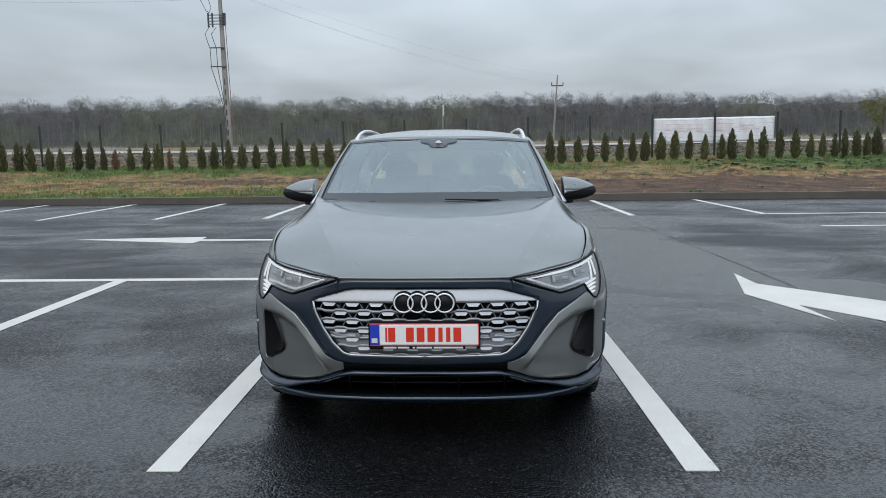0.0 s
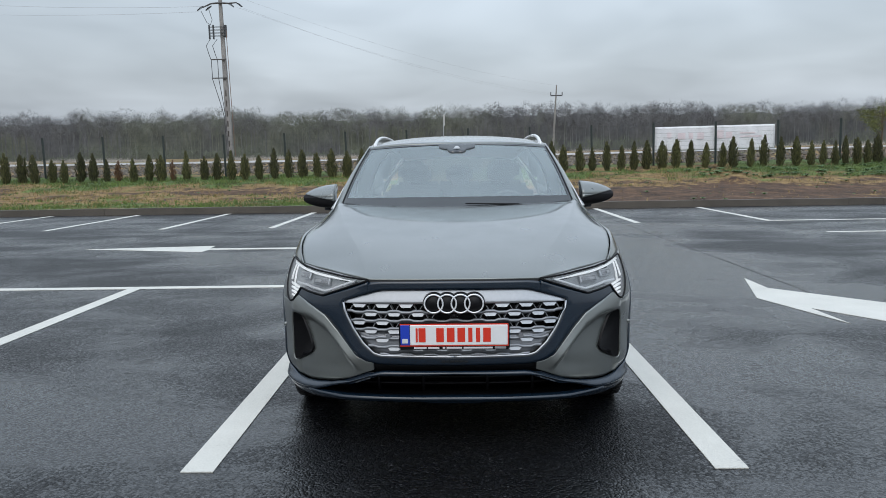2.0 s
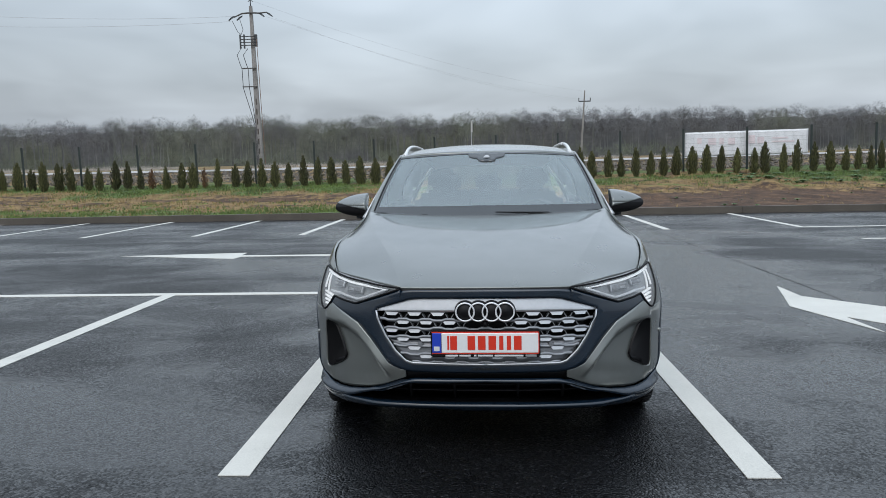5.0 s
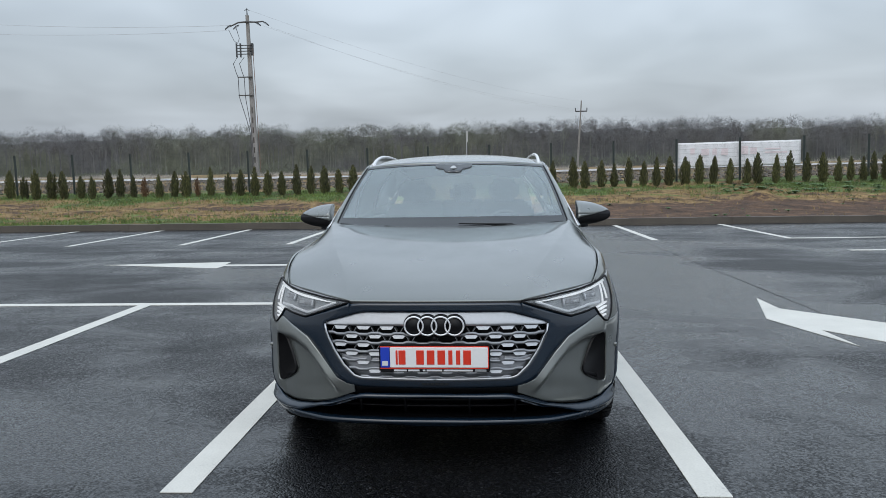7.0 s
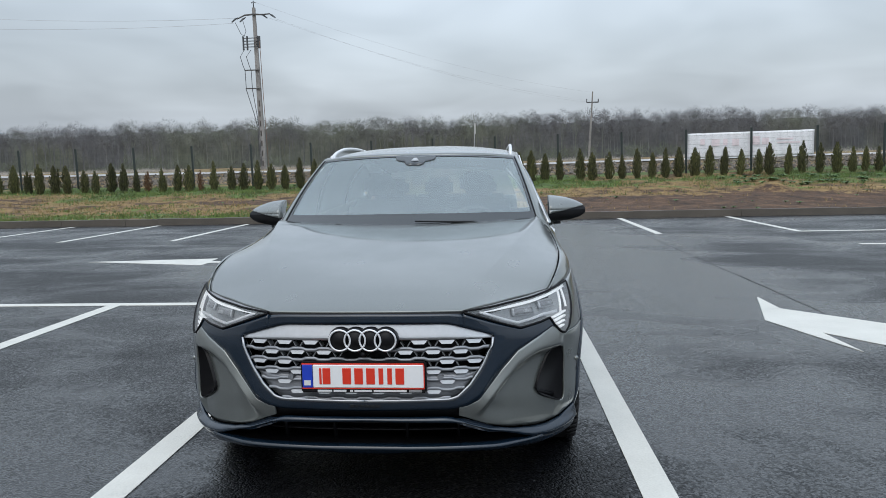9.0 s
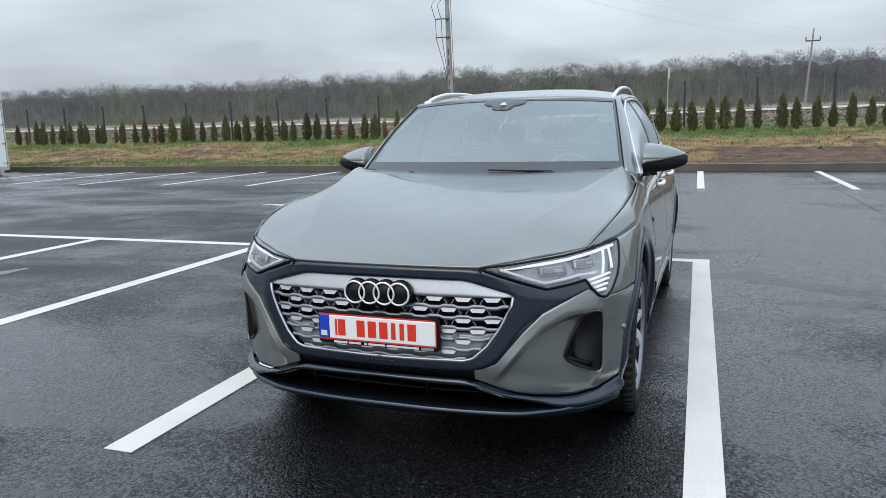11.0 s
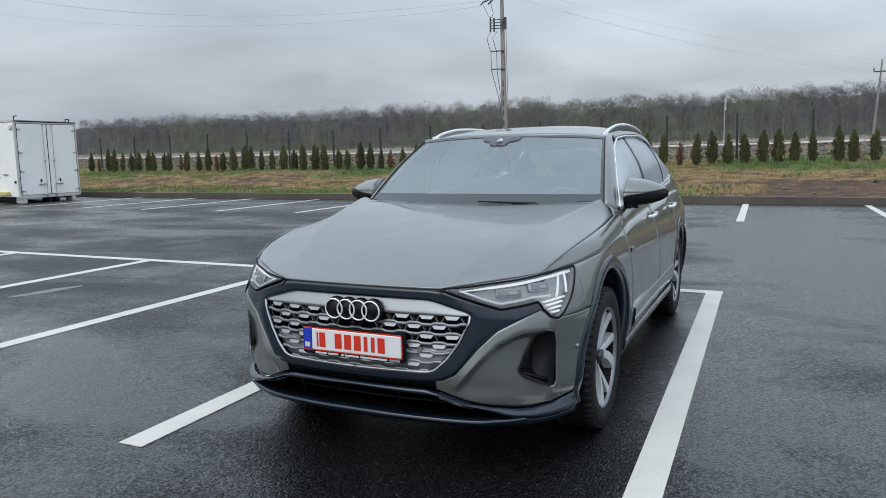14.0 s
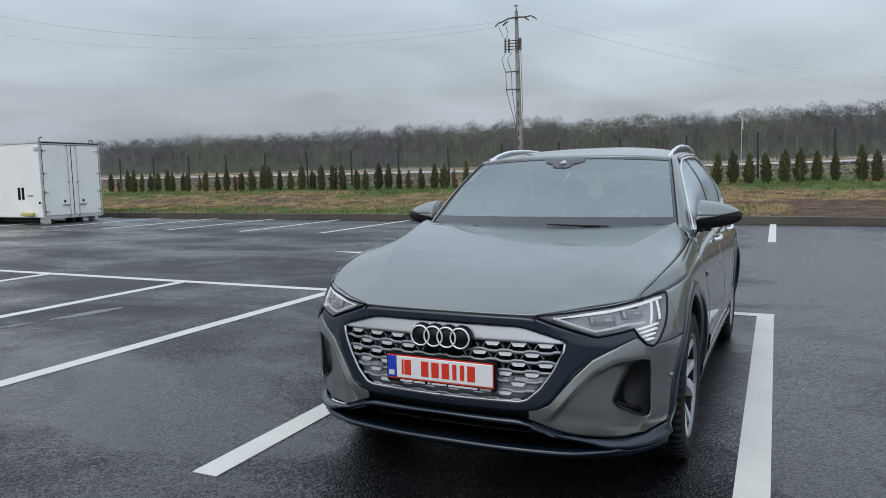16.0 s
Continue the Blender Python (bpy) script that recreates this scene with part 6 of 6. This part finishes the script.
# side windows
def window_top(y):
    front = float(np.interp(y, (1.64, 1.81, 2.01, 2.22, 2.36), (1.10, 1.24, 1.37, 1.485, 1.535)))
    top = float(np.interp(y, (2.36, 2.7, 3.2, 3.7, 4.05, 4.35), (1.535, 1.556, 1.560, 1.525, 1.43, 1.245)))
    return front if y < 2.36 else top


def window_point(y, t, off=0.0):
    lo = belt(y) + Vector((-0.006, 0, 0.006))
    zt = window_top(y)
    e = roof_edge(max(2.2, y))
    x_at = lo.x + (e.x - lo.x) * ((zt - lo.z) / max(0.05, e.z - lo.z))
    hi = Vector((x_at, y, max(lo.z + 0.001, zt)))
    p = lo.lerp(hi, t)
    return p + Vector((1, 0, 0.3)) * (0.032 * math.sin(math.pi * t) + off)


for nm, y0, y1, n in (("front_window", 1.655, 2.60, 28), ("rear_window", 2.66, 3.60, 24), ("quarter_window", 3.66, 4.33, 20)):
    both(nm, [[[window_point(y0 + (y1 - y0) * k / n, j / 8, -0.004) for j in range(9)] for k in range(n + 1)]], SIDE_GLASS, car, "dark side window reflecting the sky", 0.0)
for y0, y1 in ((2.60, 2.665), (3.60, 3.665)):
    both("window_pillar", [[[window_point(y0 + (y1 - y0) * k / 2, j / 8, -0.001) for j in range(9)] for k in range(3)]], GLOSS_BLACK, car, "gloss black door pillar", 0.01)
for side in (1, -1):
    bm = bmesh.new()
    ring = [window_point(y, 0, 0.003) for y in np.linspace(4.33, 1.655, 40)] + [window_point(y, 1, 0.012) for y in np.linspace(1.655, 4.34, 60)]
    tube(bm, [(p.x * side, p.y, p.z) for p in ring], 0.007, sides=6)
    part("window_trim", bm, RING, car, "bright window surround", True)
    bm = bmesh.new()
    rail = [roof_edge(y) + Vector((-0.038, 0, h)) for y, h in ((2.26, 0.004), (2.36, 0.020), (2.50, 0.036), (2.75, 0.047), (3.2, 0.050), (3.7, 0.045), (3.95, 0.032), (4.05, 0.0))]
    fine = rounded([rail[0]] + rail + [rail[-1]], 5)
    tube(bm, [(p[0] * side, p[1], p[2]) for p in fine], 0.013, sides=8)
    for y in (2.30, 4.0):
        c = roof_edge(y)
        box(bm, (side * (c.x - 0.038) - 0.014, y - 0.05, c.z - 0.02), (side * (c.x - 0.038) + 0.014, y + 0.06, c.z + 0.02), 0.006, 2)
    rail_part = part("roof_rail", bm, RING, car, "satin silver roof rail", True)
    bm = bmesh.new()
    for off in (-0.008, 0.008):
        grid(bm, [[Vector(((p[0] + off) * side, p[1], p[2])), Vector(((p[0] + off) * side, p[1], roof_edge(p[1]).z - 0.02))] for p in fine], flip=(side > 0) == (off < 0))
    part("rail_web", bm, PAINT, rail_part, "grey web under the rail", True)

# roof side between windows and roof edge
rows = []
for k in range(40):
    y = 2.30 + 2.05 * k / 39
    a, b = window_point(y, 1.0, 0.002), roof_edge(y)
    rows.append([a.lerp(b, j / 4) + Vector((0.012, 0, 0.004)) * math.sin(math.pi * j / 4) for j in range(5)])
both("roof_side", [rows], PAINT, car, "", 0.006)

# tail
rows = []
for k in range(13):
    v = k / 12
    e = roof_edge(4.5)
    a = Vector((e.x * v, 4.5, 1.50 - 0.03 * v))
    u = END - 0.78 * v
    b = skin(u, 1.05)
    rows.append([a, a.lerp(b, 0.35) + Vector((0.03 * v, 0.03, 0.02)), a.lerp(b, 0.7) + Vector((0.03 * v, 0.02, 0.01)), b])
rows = rows[::-1]
both("rear_screen", [[r[:3] for r in rows]], REAR_GLASS, car, "dark rear screen", 0.0, True)
both("tailgate", [[r[2:] for r in rows]], PAINT, car, "grey tailgate", 0.02, True)
rear_side = []
for k in range(9):
    s = k / 8
    y = 4.33 + 0.17 * s
    rear_side.append([belt(4.33).lerp(skin(u_y(4.6), 1.06), s), belt(4.38).lerp(roof_edge(4.5), 0.5) + Vector((0.02, 0.05 * s, 0)), roof_edge(4.35).lerp(roof_edge(4.5), s)])
both("rear_pillar", [rear_side], PAINT, car, "", 0.01)
bm = boxed((-0.86, 0.35, 0.235), (0.86, 4.6, 0.30), 0.03)
part("underbody", bm, BLACK, car)

# mirrors
for side in (1, -1):
    bm = bmesh.new()
    rows = []
    n = 26
    for k in range(15):
        s = k / 14
        x = 0.888 + 0.242 * s
        w = max(0.004, math.sin(math.pi * min(1, 0.09 + 0.91 * (1 - s) ** 0.8) * 0.5))
        up, dn = 0.084 * w ** 0.9 + 0.002, 0.080 * w ** 0.7 + 0.002
        cz, cy = 1.192 - 0.006 * s, 1.795 + 0.055 * s
        dep = 0.085 * w + 0.01
        r = []
        for j in range(n + 1):
            a = 2 * math.pi * j / n
            cx, sz = math.cos(a), math.sin(a)
            cx = math.copysign(abs(cx) ** 0.75, cx)
            dz = (up if sz > 0 else dn) * math.copysign(abs(sz) ** 0.85, sz)
            r.append(Vector((x * side, (cy - dep * cx if cx > 0 else cy - 0.045 * cx) + (0.80 * dz if sz > 0 else 0.2 * dz), cz + dz)))
        rows.append(r)
    grid(bm, rows, flip=side > 0)
    bm.faces.new([bm.verts.new(p) for p in rows[0][:-1]])
    bmesh.ops.bisect_plane(bm, geom=bm.verts[:] + bm.edges[:] + bm.faces[:], plane_co=(side * 0.888, 1.8, 1.166), plane_no=(-0.2 * side, 0, 1), clear_inner=True)
    wing = part("wing_mirror", bm, PAINT, car, "grey wing mirror with dark lower half", True, 0.003)
    bm = bmesh.new()
    rows2 = [[Vector((p.x, 1.8 + (p.y - 1.8) * 0.97, 1.187 + (p.z - 1.187) * 0.97)) for p in r] for r in rows]
    grid(bm, rows2, flip=side > 0)
    bm.faces.new([bm.verts.new(p) for p in rows2[0][:-1]])
    part("mirror_base", bm, BLACK, wing, "gloss black lower mirror shell", True)
    bm = bmesh.new()
    tube(bm, [(side * 0.872, 1.80, 1.112), (side * 0.90, 1.80, 1.118), (side * 0.96, 1.80, 1.130)], 0.026, 0.036, 10)
    part("mirror_foot", bm, GLOSS_BLACK, wing, "", True)
    bm = bmesh.new()
    grid(bm, [[Vector((side * (0.90 + 0.18 * a / 4), 1.842 + 0.045 * a / 4, 1.133 + 0.11 * b / 4)) for b in range(5)] for a in range(5)], flip=side < 0)
    part("mirror_glass", bm, MIRROR, wing)

# door handles, charge vent, sensor
for side in (1, -1):
    for y in (2.42, 3.40):
        p = skin(u_y(y), 0.99, 0.004)
        bm = bmesh.new()
        tube(bm, [(side * (p.x + o), y + d, 0.985 + h) for d, o, h in ((-0.02, 0.0, 0.0), (0.0, 0.03, 0.004), (0.10, 0.036, 0.008), (0.19, 0.03, 0.012), (0.21, 0.0, 0.012))], 0.015, sides=8)
        part("door_handle", bm, RING, car, "bright door handle", True)
        bm = bmesh.new()
        bmesh.ops.create_uvsphere(bm, u_segments=14, v_segments=8, radius=1.0, matrix=Matrix.Translation((side * (p.x - 0.006), y + 0.09, 0.985)) @ Matrix.Diagonal((0.014, 0.085, 0.034, 1)))
        part("handle_cup", bm, GLOSS_BLACK, car, "", True)
    p = skin(u_y(1.62), 0.86, 0.002)
    part("fender_badge", boxed((side * p.x - 0.004, 1.57, 0.845), (side * p.x + 0.004, 1.67, 0.875), 0.003, 1), GLOSS_BLACK, car, "dark fender badge")
    p = skin(1.09, 0.563, 0.001)
    bm = bmesh.new()
    bmesh.ops.create_uvsphere(bm, u_segments=12, v_segments=8, radius=0.012, matrix=Matrix.Translation((side * p.x, p.y, p.z)))
    part("parking_sensor", bm, PAINT, car)
for x0, x1, up in ((-0.66, 0.02, -0.010), (0.06, 0.42, 0.004)):
    bm = bmesh.new()
    tube(bm, [Vector((x, 1.375 + 0.26 * x * x, 1.150 + up - 0.002 * k)) for k, x in enumerate(np.linspace(x0, x1, 7))], 0.004, 0.008, sides=6)
    part("wiper", bm, BLACK, car, "black wiper arm at the screen base")

# ---- wheels ----
def wheel_at(cx, cy, side):
    tyre = bmesh.new()
    prof = [(-0.11, 0.262), (-0.122, 0.30), (-0.122, 0.335), (-0.108, 0.362), (-0.06, 0.371), (0.0, 0.372), (0.06, 0.371), (0.108, 0.362), (0.122, 0.335), (0.122, 0.30), (0.11, 0.262)]
    revolve(tyre, prof, (0, 0, 0), 56)
    for k in range(56):
        a = 2 * math.pi * k / 56
        for s in (-1, 1):
            m = Matrix.Rotation(a, 4, "X") @ Matrix.Translation((s * 0.088, 0, 0.366)) @ Matrix.Rotation(s * 0.25, 4, "Y")
            bmesh.ops.create_cube(tyre, size=1.0, matrix=m @ Matrix.Diagonal((0.05, 0.026, 0.012, 1)))
    t = part("wheel", bmesh.new(), RUBBER, car, "twenty-inch alloy wheel with split spokes")
    t.matrix_basis = Matrix.Translation((cx, cy, 0.370))
    part("tyre", tyre, RUBBER, t, "black rubber tyre", True)
    bm = bmesh.new()
    revolve(bm, [(side * s, r) for s, r in ((0.108, 0.266), (0.115, 0.263), (0.110, 0.257), (0.095, 0.253))], (0, 0, 0), 56)
    part("rim", bm, SILVER_MID, t, "polished alloy rim lip", True)
    bm = bmesh.new()
    revolve(bm, [(side * s, r) for s, r in ((0.096, 0.252), (0.02, 0.245), (-0.08, 0.245), (-0.08, 0.02))], (0, 0, 0), 56)
    part("barrel", bm, BLACK, t, "dark wheel barrel", True)
    bm = bmesh.new()
    bmesh.ops.create_cone(bm, cap_ends=True, segments=40, radius1=0.19, radius2=0.19, depth=0.03, matrix=Matrix.Rotation(radians(90), 4, "Y"))
    part("brake_disc", bm, ALLOY_DARK, t, "dark brake disc")
    for k in range(5):
        a = 2 * math.pi * k / 5 + 0.31
        # two twisted blades that part towards the rim
        for name, lead, spread, w0, w1, lift in (("spoke", 0.14, 0.10, 0.018, 0.036, 0.0), ("spoke", -0.20, -0.16, 0.015, 0.026, -0.003)):
            bm = bmesh.new()
            rows = []
            for j in range(9):
                q = j / 8
                rad = 0.040 + 0.214 * q
                ang = a + lead * (0.4 + 0.6 * q) + spread * q + 0.16 * q * q
                wdt = w0 + (w1 - w0) * q ** 1.2
                d, e = Vector((0, math.sin(ang), math.cos(ang))), Vector((0, math.cos(ang), -math.sin(ang)))
                x = side * (0.082 + lift - 0.018 * (1 - q) + 0.020 * q)
                c = d * rad
                twist = side * 0.006 * (1 - q)
                rows.append([c - e * wdt + Vector((x - side * 0.05, 0, 0)), c - e * wdt * 0.9 + Vector((x - twist, 0, 0)), c + Vector((x + side * 0.003, 0, 0)), c + e * wdt * 0.9 + Vector((x + twist, 0, 0)), c + e * wdt + Vector((x - side * 0.05, 0, 0))])
            grid(bm, rows, flip=side > 0)
            part(name, bm, ALLOY, t, "")
    bm = bmesh.new()
    bmesh.ops.create_cone(bm, cap_ends=True, segments=24, radius1=0.042 if side < 0 else 0.034, radius2=0.034 if side < 0 else 0.042, depth=0.03, matrix=Matrix.Translation((side * 0.075, 0, 0)) @ Matrix.Rotation(radians(90), 4, "Y"))
    part("hub_cap", bm, ALLOY_DARK, t, "", True)


for side in (1, -1):
    for cy, big in ((WY, ARCH), (RY, REAR_ARCH)):
        wheel_at(side * 0.845, cy, side)
        bm = bmesh.new()
        rows = []
        for k in range(25):
            a = math.pi * (-0.05 + 1.1 * k / 24)
            rows.append([Vector((side * x, cy - math.cos(a) * (big - 0.02), WZ + math.sin(a) * (big - 0.02))) for x in (0.66, 0.90)])
        grid(bm, rows)
        bm.faces.new([bm.verts.new(r[0]) for r in rows])
        part("wheel_housing", bm, BLACK, car, "", True)

# ---- cabin ----
bm = bmesh.new()
rows = [[Vector((0.80 * v / 10, 1.36 + 0.15 * (v / 10) ** 2 + 0.62 * s / 6, 1.108 + 0.022 * math.sin(s * 0.5) - 0.12 * (s / 6) ** 4)) for s in range(7)] for v in range(11)]
grid(bm, rows)
grid(bm, flipx(rows), flip=True)
dash = part("dashboard", bm, DASH, car, "dark dashboard", True, 0.02)
part("instrument_hood", boxed((0.22, 1.78, 1.08), (0.56, 1.95, 1.155), 0.03, 3), DASH, dash)
part("dash_front", boxed((-0.78, 1.9, 0.70), (0.78, 2.0, 1.07), 0.03, 2), DASH, dash)
bm = bmesh.new()
rows = []
wc = Vector((0.385, 2.12, 1.03))
fwd, upv = Vector((0, 0.42, 0.9)).normalized(), Vector((1, 0, 0))
for a in range(41):
    t = 2 * math.pi * a / 40
    d = upv * math.cos(t) + fwd * math.sin(t)
    nrm = Vector((0, -0.9, 0.42))
    rows.append([wc + d * 0.185 + (d * math.cos(b) + nrm * math.sin(b)) * 0.015 for b in [2 * math.pi * j / 8 for j in range(9)]])
grid(bm, rows)
for t in (0.0, math.pi, -math.pi / 2):
    d = upv * math.cos(t) + fwd * math.sin(t)
    tube(bm, [wc, wc + d * 0.18], 0.028, 0.018, 6)
bmesh.ops.create_uvsphere(bm, u_segments=14, v_segments=8, radius=0.07, matrix=Matrix.Translation(wc))
part("steering_wheel", bm, SEAT, car, "dark steering wheel", True)
for x, y in ((0.385, 2.55), (-0.385, 2.55), (0.40, 3.45), (-0.40, 3.45), (0.0, 3.5)):
    seat = part("seat", boxed((x - 0.25, y - 0.45, 0.55), (x + 0.25, y + 0.1, 0.72), 0.05, 3), SEAT, car, "dark leather seat")
    bm = boxed((-0.25, -0.07, 0.0), (0.25, 0.07, 0.60), 0.06, 3)
    part("backrest", bm, SEAT, seat, "", True).matrix_basis = Matrix.Translation((x, y + 0.05, 0.66)) @ Matrix.Rotation(radians(-14), 4, "X")
    bm = boxed((-0.13, -0.05, 0.62), (0.13, 0.05, 0.80), 0.045, 3)
    part("headrest", bm, SEAT, seat, "", True).matrix_basis = Matrix.Translation((x, y + 0.05, 0.66 - (0.05 if y > 3 else 0))) @ Matrix.Rotation(radians(-12), 4, "X")
part("cabin_floor", boxed((-0.84, 1.3, 0.36), (0.84, 4.4, 0.42)), DASH, car)

# ---- kerb stones along the verge ----
kerb = thing("kerb", "weathered concrete kerb between car park and verge", "kerb", kind="structure")
stone_meshes = []
for k in range(4):
    bm = boxed((-0.499, -0.075, -0.12), (0.4995, 0.075, 0.195), 0.004, 2)
    for v in bm.verts:
        v.co += Vector((0, 0.003, 0.004)) * noise.noise(v.co * 3 + Vector((k * 7, 0, 0)))
    stone_meshes.append(mesh_of("kerb_stone", bm, KERB))
rng = random.Random(3)
for k in range(92):
    o = new("kerb_stone", stone_meshes[k % 4])
    o.parent = kerb
    o.matrix_basis = Matrix.Translation((-62 + k, 18.005 + rng.uniform(-0.006, 0.006), rng.uniform(-0.006, 0.006))) @ Matrix.Rotation(rng.uniform(-0.004, 0.004), 4, "Z")
